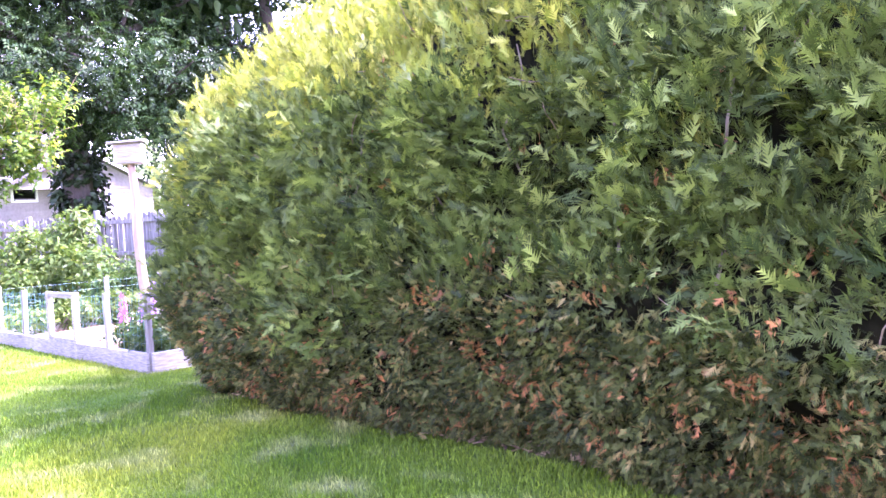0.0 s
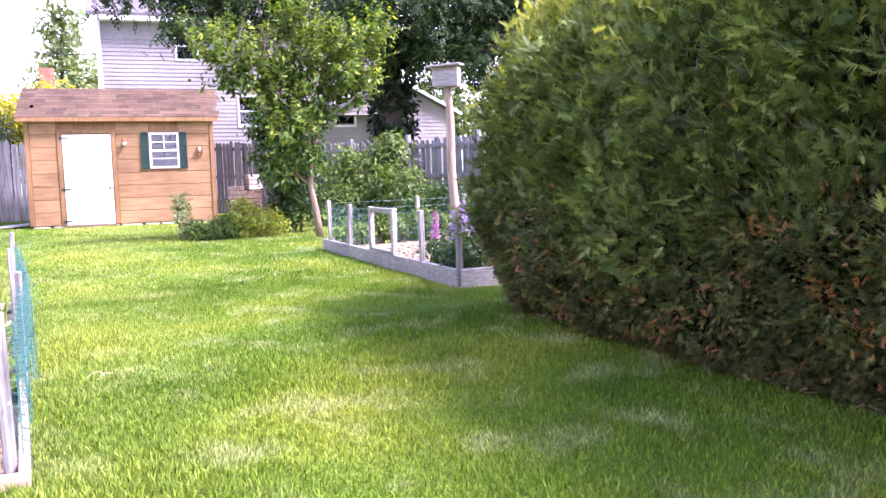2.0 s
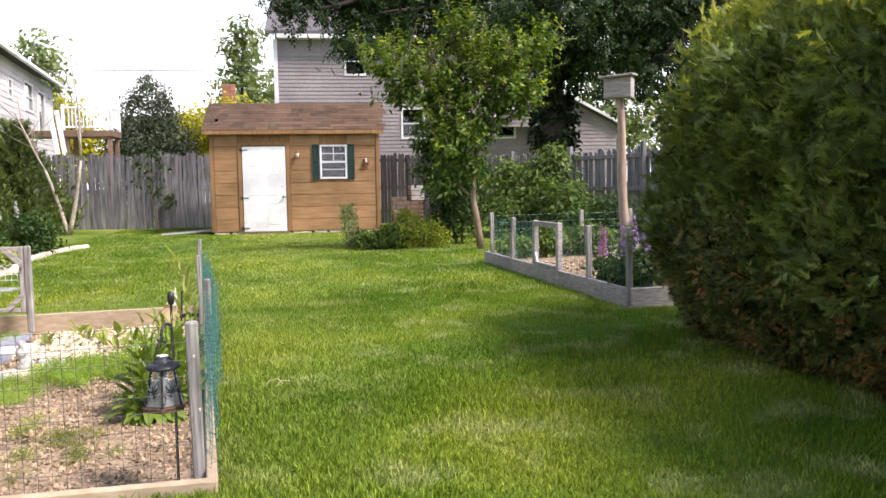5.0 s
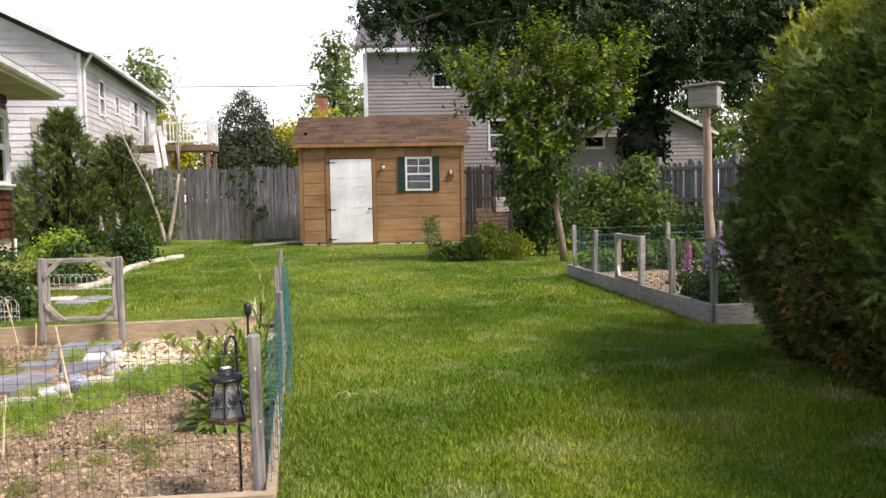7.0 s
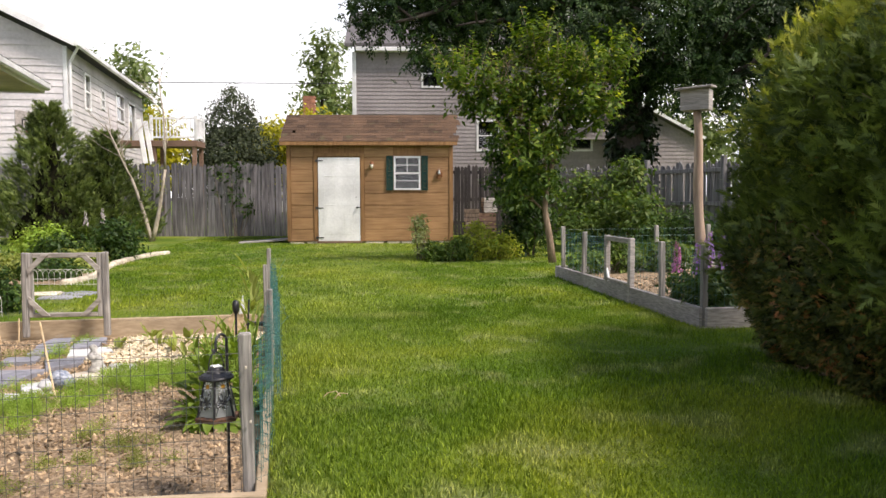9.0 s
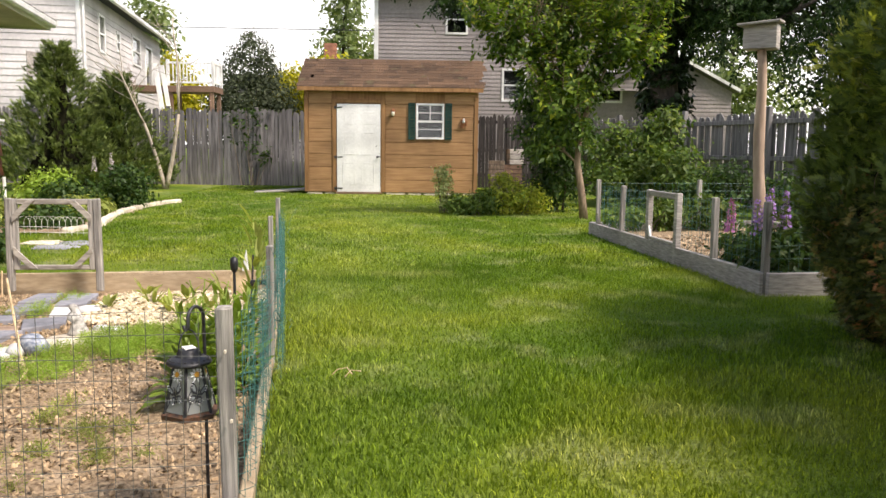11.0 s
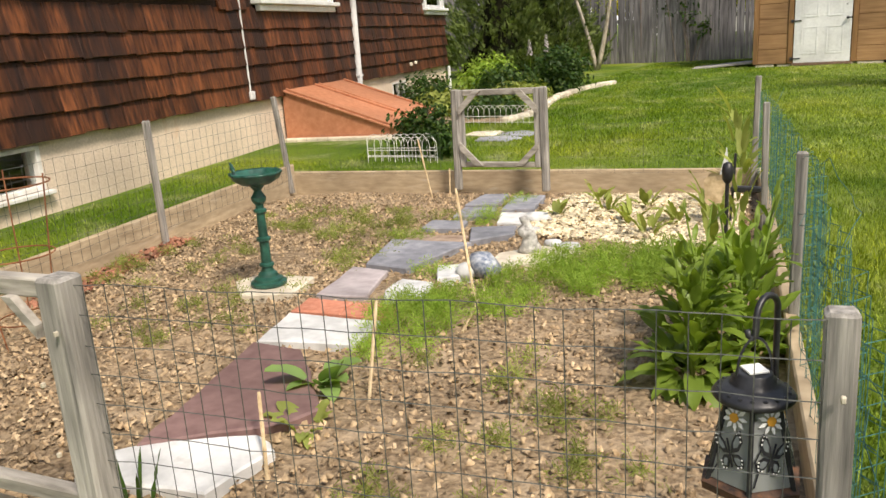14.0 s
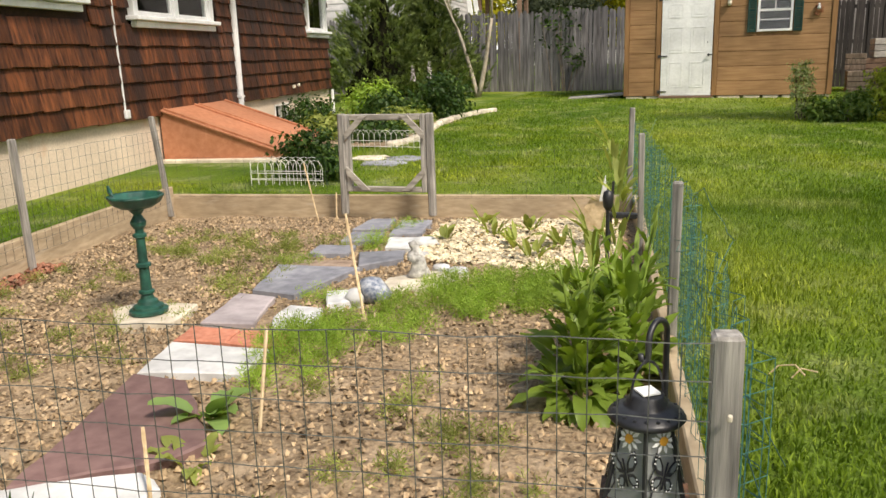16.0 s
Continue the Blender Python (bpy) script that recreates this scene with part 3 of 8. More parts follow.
def build_shed():
    x0, x1, z0, zt, dep = -0.74, 3.28, 0.13, 2.46, 2.6
    t = thing("garden_shed", "tan wooden garden shed with a brown shingled gable roof", "shed", Matrix.Translation((0, 0, 0)))
    body = Shape()
    body.box(x0 + 0.03, 0.035, z0, 0.0, 0.075, zt)
    body.box(1.03, 0.035, z0, 1.86, 0.075, zt)
    body.box(2.47, 0.035, z0, x1 - 0.03, 0.075, zt)
    body.box(0.0, 0.035, 2.17, 1.03, 0.075, zt)
    body.box(1.86, 0.035, z0, 2.47, 0.075, 1.39)
    body.box(1.86, 0.035, 2.17, 2.47, 0.075, zt)
    body.box(x0 + 0.03, 0.076, z0, x0 + 0.07, dep, zt)
    body.box(x1 - 0.07, 0.076, z0, x1 - 0.03, dep, zt)
    body.box(x0 + 0.07, dep - 0.04, z0, x1 - 0.07, dep, zt)
    for x in (x0 + 0.03, x1 - 0.07):
        body.add([(x, 0.04, zt), (x + 0.04, 0.04, zt), (x + 0.04, dep, zt), (x, dep, zt), (x, dep / 2, 3.2), (x + 0.04, dep / 2, 3.2)],
                 [(0, 4, 3), (1, 2, 5), (0, 1, 5, 4), (3, 4, 5, 2)])
    wall = part("wall", body, M_SHEDTRIM, t)
    # planks of the front
    rows = 8
    ph = (zt - z0) / rows
    spans = [(x0 + 0.1, -0.1), (1.13, x1 - 0.1)]
    for r in range(rows):
        za, zb = z0 + r * ph, z0 + (r + 1) * ph - 0.010
        for a, b in spans:
            cuts = [(a, b)]
            if a > 1 and zb > 1.35:
                cuts = [(a, 1.83), (2.5, b)]
            for c, d in cuts:
                p = Shape().box(c, 0.008, za, d, 0.034, zb, 0.006)
                part("plank", p, M_SHEDWOOD, wall)
    for a, b, c, d in ((x0, x0 + 0.095, z0, zt), (x1 - 0.095, x1, z0, zt), (-0.095, -0.005, z0, 2.26), (1.035, 1.125, z0, 2.26)):
        part("trim_board", Shape().box(a, -0.012, c, b, 0.034, d, 0.006), M_SHEDTRIM, t)
    part("trim_board", Shape().box(-0.004, -0.012, 2.18, 1.034, 0.034, 2.26, 0.006), M_SHEDTRIM, t)
    # foundation
    base = Shape()
    rng = random.Random(3)
    x = x0 + 0.05
    while x < x1 - 0.2:
        w = rng.uniform(0.3, 0.55)
        base.box(x, 0.02, 0.0, min(x + w, x1 - 0.03), 0.3, z0 - 0.004, 0.02)
        x += w + 0.05
    base.box(x0 + 0.1, 0.35, -0.02, x1 - 0.1, dep - 0.05, z0 - 0.01)
    part("foundation", base, M_CREAMSTONE, t, "pale stone blocks")
    # roof
    ry, rz, ey, ez = dep / 2, 3.24, -0.13, 2.48
    roof = Shape()
    n = math.hypot(ry - ey, rz - ez)
    back = dep + 0.13
    th = 0.05
    xl, xr = x0 - 0.14, x1 + 0.10
    roof.add([(xl, ey, ez), (xr, ey, ez), (xr, ry, rz), (xl, ry, rz), (xl, ey, ez + th), (xr, ey, ez + th), (xr, ry, rz + th), (xl, ry, rz + th)],
             [(3, 2, 1, 0), (4, 5, 6, 7), (0, 1, 5, 4), (1, 2, 6, 5), (3, 0, 4, 7)])
    roof.add([(xl, back, ez), (xr, back, ez), (xr, ry, rz), (xl, ry, rz), (xl, back, ez + th), (xr, back, ez + th), (xr, ry, rz + th), (xl, ry, rz + th)],
             [(0, 1, 2, 3), (7, 6, 5, 4), (4, 5, 1, 0), (5, 6, 2, 1), (7, 4, 0, 3)])
    rf = part("roof", roof, M_DARKROOF, t)
    part("fascia", Shape().box(xl, ey - 0.022, ez - 0.04, xr, ey - 0.002, ez + 0.05, 0.004), M_SHEDTRIM, t, "brown fascia board")
    rows = 10
    sl = n / rows
    d = Vector((0, ry - ey, rz - ez)).normalized()
    up = Vector((0, -(rz - ez), ry - ey)).normalized()
    tab = [Shape().box(0, 0, 0, w, sl * 1.12, 0.008, 0.002).mesh("shingle", M_ASPHALT) for w in (0.30, 0.24, 0.34)]
    rot = Matrix(((1, 0, 0), (0, d.y, up.y), (0, d.z, up.z)))
    for r in range(rows):
        x = xl - rng.uniform(0, 0.12)
        while x < xr - 0.08:
            k = rng.randrange(3)
            w = (0.30, 0.24, 0.34)[k]
            if x + w > xr + 0.06:
                k, w = 1, 0.24
            p = part("shingle", tab[k], M_ASPHALT, rf)
            o = Vector((max(x, xl - 0.02), ey, ez + th + 0.006)) + d * (r * sl) + up * 0.006
            p.matrix_local = Matrix.Translation(o) @ (rot @ Euler((radians(-1.6), 0, 0)).to_matrix()).to_4x4()
            x += w + 0.006
    # door
    door = part("door", Shape().box(0.012, -0.012, 0.135, 1.018, 0.034, 2.158, 0.006), M_WHITE, t, "white six-panel door")
    for cx in (0.29, 0.74):
        for za, zb in ((0.3, 0.82), (1.0, 1.52), (1.7, 1.98)):
            pn = Shape()
            pn.box(cx - 0.15, -0.018, za, cx + 0.15, -0.0125, za + 0.025, 0.003)
            pn.box(cx - 0.15, -0.018, zb - 0.025, cx + 0.15, -0.0125, zb, 0.003)
            pn.box(cx - 0.15, -0.018, za + 0.026, cx - 0.125, -0.0125, zb - 0.026, 0.003)
            pn.box(cx + 0.125, -0.018, za + 0.026, cx + 0.15, -0.0125, zb - 0.026, 0.003)
            pn.box(cx - 0.10, -0.0165, za + 0.05, cx + 0.10, -0.0125, zb - 0.05, 0.003)
            part("panel", pn, M_WHITE, door)
    for z in (0.22, 0.94, 2.08):
        h = Shape().box(-0.05, -0.026, z - 0.03, 0.0, -0.013, z + 0.03, 0.004).box(0.002, -0.026, z - 0.012, 0.14, -0.0185, z + 0.012, 0.004)
        part("hinge", h, M_BLACK, door, "black strap hinge")
    kn = Shape().tube([(0.95, -0.0125, 0.95), (0.95, -0.045, 0.95), (0.95, -0.05, 0.95), (0.95, -0.075, 0.95)], [0.012, 0.012, 0.028, 0.022], 12).box(0.95, -0.06, 0.94, 1.03, -0.045, 0.962, 0.004)
    part("handle", kn, M_BLACK, door, "black door handle")
    part("lock", Shape().tube([(0.925, -0.0125, 1.2), (0.925, -0.02, 1.2)], 0.012, 10), M_BLACK, door)
    part("sill", Shape().box(-0.02, -0.05, 0.085, 1.05, 0.03, 0.128, 0.006), M_DECK, t)
    # window
    win = part("window", Shape().box(1.862, 0.05, 1.392, 2.468, 0.058, 2.168), M_GLASS, t)
    fr = Shape()
    for a, b, c, d2 in ((1.84, 1.885, 1.37, 2.19), (2.445, 2.49, 1.37, 2.19), (1.886, 2.444, 1.37, 1.415), (1.886, 2.444, 2.145, 2.19), (1.886, 2.444, 1.755, 1.80)):
        fr.box(a, -0.01, c, b, 0.045, d2, 0.004)
    part("frame", fr, M_WHITE, win, "white sash frame")
    for a, b, c, d2 in ((2.155, 2.175, 1.802, 2.143), (1.888, 2.154, 1.965, 1.985), (2.176, 2.442, 1.965, 1.985), (1.888, 2.442, 1.59, 1.605)):
        part("muntin", Shape().box(a, 0.012, c, b, 0.04, d2, 0.003), M_WHITE, win)
    # Near-black sheet behind the pane, painted as the shed's unlit inside.
    part("blind", Shape().box(1.85, 0.12, 1.38, 2.48, 0.13, 2.18), M_DARKROOM, t, "near-black sheet painted as the unlit interior")
    for a, b in ((1.66, 1.82), (2.51, 2.67)):
        sh = Shape()
        sh.box(a, -0.028, 1.36, a + 0.035, 0.006, 2.2, 0.004).box(b - 0.035, -0.028, 1.36, b, 0.006, 2.2, 0.004)
        for c, d2 in ((1.36, 1.42), (1.76, 1.81), (2.14, 2.2)):
            sh.box(a + 0.036, -0.026, c, b - 0.036, 0.006, d2, 0.004)
        for k in range(22):
            z = 1.43 + k * 0.033
            if not 1.75 < z < 1.815:
                sh.box(a + 0.036, -0.02, z, b - 0.036, 0.004, z + 0.026, 0.003)
        part("shutter", sh, M_SHUTTER, t, "dark green louvred shutter")
    return t


build_shed()


def build_wall_lamp(x, z):
    t = thing("wall_lamp", "small dark wall lantern with a pale glass on a shed wall", "lamp", Matrix.Translation((x, 0.006, z)))
    part("backplate", Shape().box(-0.035, -0.02, -0.06, 0.035, 0.0, 0.08, 0.006), M_RUST, t)
    part("shade", Shape().lathe([(0.015, 0.10), (0.05, 0.05), (0.055, 0.04), (0.05, 0.035)][::-1], 12, (0, -0.07, 0)), M_RUST, t)
    part("glass", Shape().lathe([(0.025, -0.07), (0.04, -0.02), (0.042, 0.03)], 12, (0, -0.07, 0)), M_WARMLAMP, t, "frosted pale glass", True)
    part("arm", Shape().tube([(0, -0.018, 0.05), (0, -0.05, 0.09), (0, -0.07, 0.1)], 0.008, 6), M_RUST, t)


build_wall_lamp(1.31, 1.96)


def build_ornament(x, z):
    """A hanging welcome ornament beside the shutter."""
    s = Shape()
    rng = random.Random(5)
    for k in range(26):
        a, r = rng.uniform(0, 6.28), rng.uniform(0.01, 0.085)
        c = Vector((r * math.cos(a), -0.025 + rng.uniform(-0.015, 0.01), 1.2 * r * math.sin(a)))
        s.box(c.x - 0.022, c.y - 0.012, c.z - 0.018, c.x + 0.022, c.y + 0.012, c.z + 0.018, 0.006, None)
    s.tube([(0, -0.02, 0.08), (0, -0.015, 0.17)], 0.004, 5)
    single("wall_ornament", s, M_RUST, "small dark and pale ornament hung on a shed wall", "ornament", Matrix.Translation((2.93, 0.004, z)))
    f = Shape().lathe([(0.0, -0.05), (0.03, -0.03), (0.035, 0.0), (0.018, 0.03), (0.028, 0.05), (0.0, 0.075)], 10, (0.0, -0.065, 0.05))
    single("wall_figurine", f, M_PALE, "small pale figurine hung on a shed wall", "ornament", Matrix.Translation((2.94, 0.0, z)), smooth=True)


build_ornament(2.93, 1.74)
single("ramp", Shape().box(-0.65, -0.32, -0.02, 0.6, 0.32, 0.02, 0.006), M_GREYBOARD, "pale grey plank ramp lying on grass beside a shed", "ramp", Matrix.Translation((-1.35, 0.55, 0.125)) @ Euler((0, radians(-4), radians(6))).to_matrix().to_4x4())

# ---- the house ----
HU = Vector((-0.2, 0.98, 0)).normalized()
HN = Vector((HU.y, -HU.x, 0))
HOUSE = Matrix(((HN.x, HU.x, 0, -4.541), (HN.y, HU.y, 0, -10.497), (0, 0, 1, 0), (0, 0, 0, 1)))
S0, S1 = -10.0, 7.42
HOLES = [(-3.75, -0.95, 1.62, 3.06), (0.0, 2.03, 1.51, 3.06), (6.05, 7.28, 1.50, 3.06)]
LOWHOLES = [(-4.42, -3.40, 0.19, 0.52), (4.25, 4.95, 0.10, 0.42)]


def pierced(s, o0, o1, sa, sb, za, zb, holes):
    """A wall slab with openings right through it."""
    cuts = sorted({sa, sb, *[q for h in holes for q in h[:2]]})
    for a, b in zip(cuts, cuts[1:]):
        gaps = sorted((h[2], h[3]) for h in holes if h[0] <= a and h[1] >= b)
        z = za
        for g0, g1 in gaps:
            if g0 > z:
                s.box(o0, a, z, o1, b, g0)
            z = max(z, g1)
        if zb > z:
            s.box(o0, a, z, o1, b, zb)
    return s


def sash(t, s0, s1, z0, z1, grid=None, name="sash"):
    """A framed glazed sash in the house wall."""
    fr = Shape()
    w = 0.055
    fr.box(-0.02, s0, z0, 0.025, s0 + w, z1, 0.005).box(-0.02, s1 - w, z0, 0.025, s1, z1, 0.005)
    fr.box(-0.02, s0 + w + 0.001, z0, 0.025, s1 - w - 0.001, z0 + w, 0.005).box(-0.02, s0 + w + 0.001, z1 - w, 0.025, s1 - w - 0.001, z1, 0.005)
    f = part(name, fr, M_WHITE, t)
    part("pane", Shape().box(-0.004, s0 + w, z0 + w, 0.004, s1 - w, z1 - w), M_GLASS, f)
    if grid:
        nx, nz = grid
        for i in range(1, nx):
            y = s0 + w + (s1 - s0 - 2 * w) * i / nx
            part("muntin", Shape().box(0.006, y - 0.01, z0 + w, 0.016, y + 0.01, z1 - w, 0.003), M_WHITE, f)
        for i in range(1, nz):
            z = z0 + w + (z1 - z0 - 2 * w) * i / nz
            part("muntin", Shape().box(0.0175, s0 + w, z - 0.01, 0.0225, s1 - w, z + 0.01, 0.002), M_WHITE, f)
    return f


def window_case(label, s0, s1, z0, z1):
    t = thing("window", label, "window", HOUSE.copy(), kind="")
    c = Shape()
    w = 0.10
    c.box(-0.06, s0 + 0.005, z0 + 0.11, 0.06, s0 + w, z1, 0.006).box(-0.06, s1 - w, z0 + 0.11, 0.06, s1 - 0.005, z1, 0.006)
    c.box(-0.06, s0 + w + 0.001, z1 - w, 0.06, s1 - w - 0.001, z1, 0.006)
    part("casing", c, M_WHITE, t)
    part("sill", Shape().box(-0.05, s0 - 0.05, z0 + 0.06, 0.13, s1 + 0.05, z0 + 0.108, 0.008), M_WHITE, t)
    part("apron", Shape().box(0.012, s0, z0 - 0.01, 0.075, s1, z0 + 0.057, 0.006), M_WHITE, t)
    return t


def build_house():
    t = thing("house", "bungalow with red-brown cedar shakes over a cream foundation", "house", HOUSE.copy())
    up = part("wall", pierced(Shape(), -0.2, -0.012, S0, S1, 0.57, 3.36, HOLES), M_SHAKEBACK, t)
    low = part("foundation", pierced(Shape(), -0.2, -0.03, S0, S1 - 0.03, -0.3, 0.566, LOWHOLES), M_STUCCO, t, "cream rendered foundation")
    shell = Shape()
    shell.box(-8.0, S1 - 0.2, -0.3, -0.205, S1, 3.36).box(-8.2, S0, -0.3, -8.0, S1, 3.36).box(-8.0, S0, -0.3, -0.205, S0 + 0.2, 3.36)
    part("side_wall", shell, M_SHAKEBACK, t)
    inside = Shape().box(-8.0, S0 + 0.2, 0.55, -0.205, S1 - 0.205, 0.6)
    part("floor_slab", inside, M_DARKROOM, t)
    part("soffit", Shape().box(-8.4, S0 - 0.2, 3.362, 0.88, S1 + 0.35, 3.39), M_SOFFIT, t)
    part("fascia", Shape().box(0.882, S0 - 0.2, 3.34, 0.905, S1 + 0.35, 3.52, 0.004), M_WHITE, t)
    part("rake_board", Shape().box(-8.4, S1 + 0.352, 3.34, 0.905, S1 + 0.375, 3.5, 0.004), M_WHITE, t)
    g = Shape()
    prof0 = [(1.087, 3.51), (1.087, 3.40), (1.11, 3.385), (1.17, 3.385), (1.20, 3.42), (1.205, 3.51), (1.195, 3.51), (1.19, 3.425), (1.165, 3.395), (1.115, 3.395), (1.10, 3.405), (1.10, 3.51)]
    prof = [(o - 0.18, z) for o, z in prof0]
    k = len(prof)
    g.add([(o, S0 - 0.2, z) for o, z in prof] + [(o, S1 + 0.35, z) for o, z in prof], [(i, (i + 1) % k, k + (i + 1) % k, k + i) for i in range(k)] + [tuple(range(k))[::-1], tuple(range(k, 2 * k))])
    part("gutter", g, M_WHITE, t)
    rf = Shape().add([(1.02, S0 - 0.25, 3.525), (1.02, S1 + 0.4, 3.525), (-3.6, S1 + 0.4, 5.1), (-3.6, S0 - 0.25, 5.1), (-8.4, S0 - 0.25, 3.525), (-8.4, S1 + 0.4, 3.525)],
                     [(0, 1, 2, 3), (3, 2, 5, 4), (1, 5, 2), (0, 3, 4), (0, 4, 5, 1)])
    part("roof", rf, M_DARKROOF, t)
    # shakes
    rng = random.Random(11)
    exp, tilt = 0.19, math.atan2(0.032, 0.19)
    widths = (0.11, 0.15, 0.19, 0.24, 0.29)
    lib = [Shape().box(0.0, 0.0, 0.0, 0.026, w - 0.004, exp * 1.22, 0.003).mesh("shake", M_SHINGLE) for w in widths]
    rest = Shape()
    rows = int((3.36 - 0.57) / exp) + 1
    count = 0
    lean = Matrix.Rotation(-tilt, 4, "Y")
    for r in range(rows):
        z = 0.548 + r * exp
        y = S0 + rng.uniform(-0.1, 0)
        while y < S1 - 0.1:
            i = rng.randrange(5)
            w = widths[i]
            if y + w > S1 + 0.01:
                i, w = 0, 0.11
            zc = z + exp * 0.6
            if not any(h[0] - 0.02 < y + w and y < h[1] + 0.02 and h[2] - 0.07 < zc < h[3] + 0.03 for h in HOLES) and z + exp * 1.2 < 3.5:
                m = Matrix.Translation((0.014 + rng.uniform(0, 0.005), y, z + rng.uniform(-0.012, 0.006))) @ lean
                if -4.3 < y < 2.2 and z < 1.95 and count < 320:
                    p = part("shake", lib[i], M_SHINGLE, up)
                    p.matrix_local = m
                    count += 1
                else:
                    rest.box(0.0, 0.0, 0.0, 0.026, w - 0.004, exp * 1.22, 0.0, m)
            y += w
    part("shake_cladding", rest, M_SHINGLE_FAR, up, "", False, "stuff")
    for s0, s1, z0, z1 in LOWHOLES:
        f = Shape().box(-0.12, s0 + 0.002, z0, -0.02, s0 + 0.045, z1, 0.004).box(-0.12, s1 - 0.045, z0, -0.02, s1 - 0.002, z1, 0.004)
        f.box(-0.12, s0 + 0.046, z0, -0.02, s1 - 0.046, z0 + 0.035, 0.004).box(-0.12, s0 + 0.046, z1 - 0.03, -0.02, s1 - 0.046, z1, 0.004)
        f.box(-0.1, (s0 + s1) / 2 - 0.015, z0 + 0.036, -0.04, (s0 + s1) / 2 + 0.015, z1 - 0.031, 0.003)
        b = part("basement_window", f, M_DIRTYWHITE, t, "small white basement window")
        part("pane", Shape().box(-0.075, s0 + 0.045, z0 + 0.03, -0.069, s1 - 0.045, z1 - 0.03), M_GLASS, b)
        part("window_ledge", Shape().box(-0.02, s0 - 0.03, z0 - 0.035, 0.04, s1 + 0.03, z0 - 0.002, 0.006), M_DIRTYWHITE, b)
    # downpipe and cable
    dp = Shape().tube([(0.05, 2.70, 0.33), (0.05, 2.70, 2.72), (0.1, 2.72, 2.9), (0.85, 3.05, 3.3), (0.95, 3.1, 3.39)], 0.046, 12)
    part("downpipe", dp, M_WHITE, t, "white rain downpipe")
    for z in (0.62, 2.2):
        part("pipe_strap", Shape().box(0.022, 2.645, z, 0.096, 2.655, z + 0.03, 0.002).box(0.022, 2.745, z, 0.096, 2.755, z + 0.03, 0.002), M_WHITE, t)
    part("pipe_shoe", Shape().tube([(0.05, 2.70, 0.325), (0.06, 2.70, 0.28), (0.1, 2.70, 0.25)], 0.047, 8), M_WHITE, t, "", True)
    part("cable", Shape().tube([(0.035, -0.36, 0.66), (0.03, -0.37, 1.4), (0.035, -0.38, 2.2), (0.03, -0.40, 3.36)], 0.011, 6), M_WHITE, t, "white cable running down the wall")
    part("cable_box", Shape().box(0.03, -0.40, 0.57, 0.07, -0.32, 0.66, 0.008), M_WHITE, t)
    part("corner_pipe", Shape().tube([(0.03, S1 + 0.02, 0.02), (0.03, S1 + 0.02, 0.52)], 0.03, 8), M_WHITE, t)
    part("vent", Shape().box(0.02, 5.05, 0.64, 0.06, 5.13, 0.70, 0.01).box(0.02, 5.32, 0.66, 0.06, 5.38, 0.71, 0.01), M_CREAMSTONE, t)
    part("meter_box", Shape().box(-0.5, S1 + 0.002, 1.55, -0.15, S1 + 0.14, 1.95, 0.01), M_BLACK, t)
    # windows
    s0, s1, z0, z1 = HOLES[0]
    w = window_case("large white-framed picture window with dark reflecting glass", s0, s1, z0, z1)
    sash(w, s0 + 0.10, -1.86, z0 + 0.11, z1 - 0.1)
    part("mullion", Shape().box(-0.05, -1.858, z0 + 0.11, 0.05, -1.70, z1 - 0.1, 0.006), M_WHITE, w)
    sash(w, -1.698, s1 - 0.1, z0 + 0.11, z1 - 0.1, (2, 4))
    for (s0, s1, z0, z1), n in ((HOLES[1], 2), (HOLES[2], 1)):
        w = window_case("white double-hung window with muntins in the upper sash", s0, s1, z0, z1)
        a, b = s0 + 0.1, s1 - 0.1
        for i in range(n):
            c, d = a + (b - a) * i / n + (0.05 if i else 0), a + (b - a) * (i + 1) / n - (0.05 if i < n - 1 else 0)
            zm = (z0 + z1) / 2 + 0.05
            sash(w, c, d, z0 + 0.11, zm)
            sash(w, c, d, zm + 0.001, z1 - 0.1, (3, 2))
        if n == 2:
            mid = (a + b) / 2
            part("mullion", Shape().box(-0.05, mid - 0.049, z0 + 0.11, 0.05, mid + 0.049, z1 - 0.1, 0.006), M_WHITE, w)
    return t


M_SHINGLE_FAR = surface("red_brown_shake_wall", (0.025, 0.009, 0.005), (0.18, 0.060, 0.022), 26, 1.3, (1, 1, 0.10), vary=0.48, rough=0.55, bump=0.8, stain=(0.022, 0.012, 0.010), stain_at=0.46, spec=0.3, island=True)
build_house()


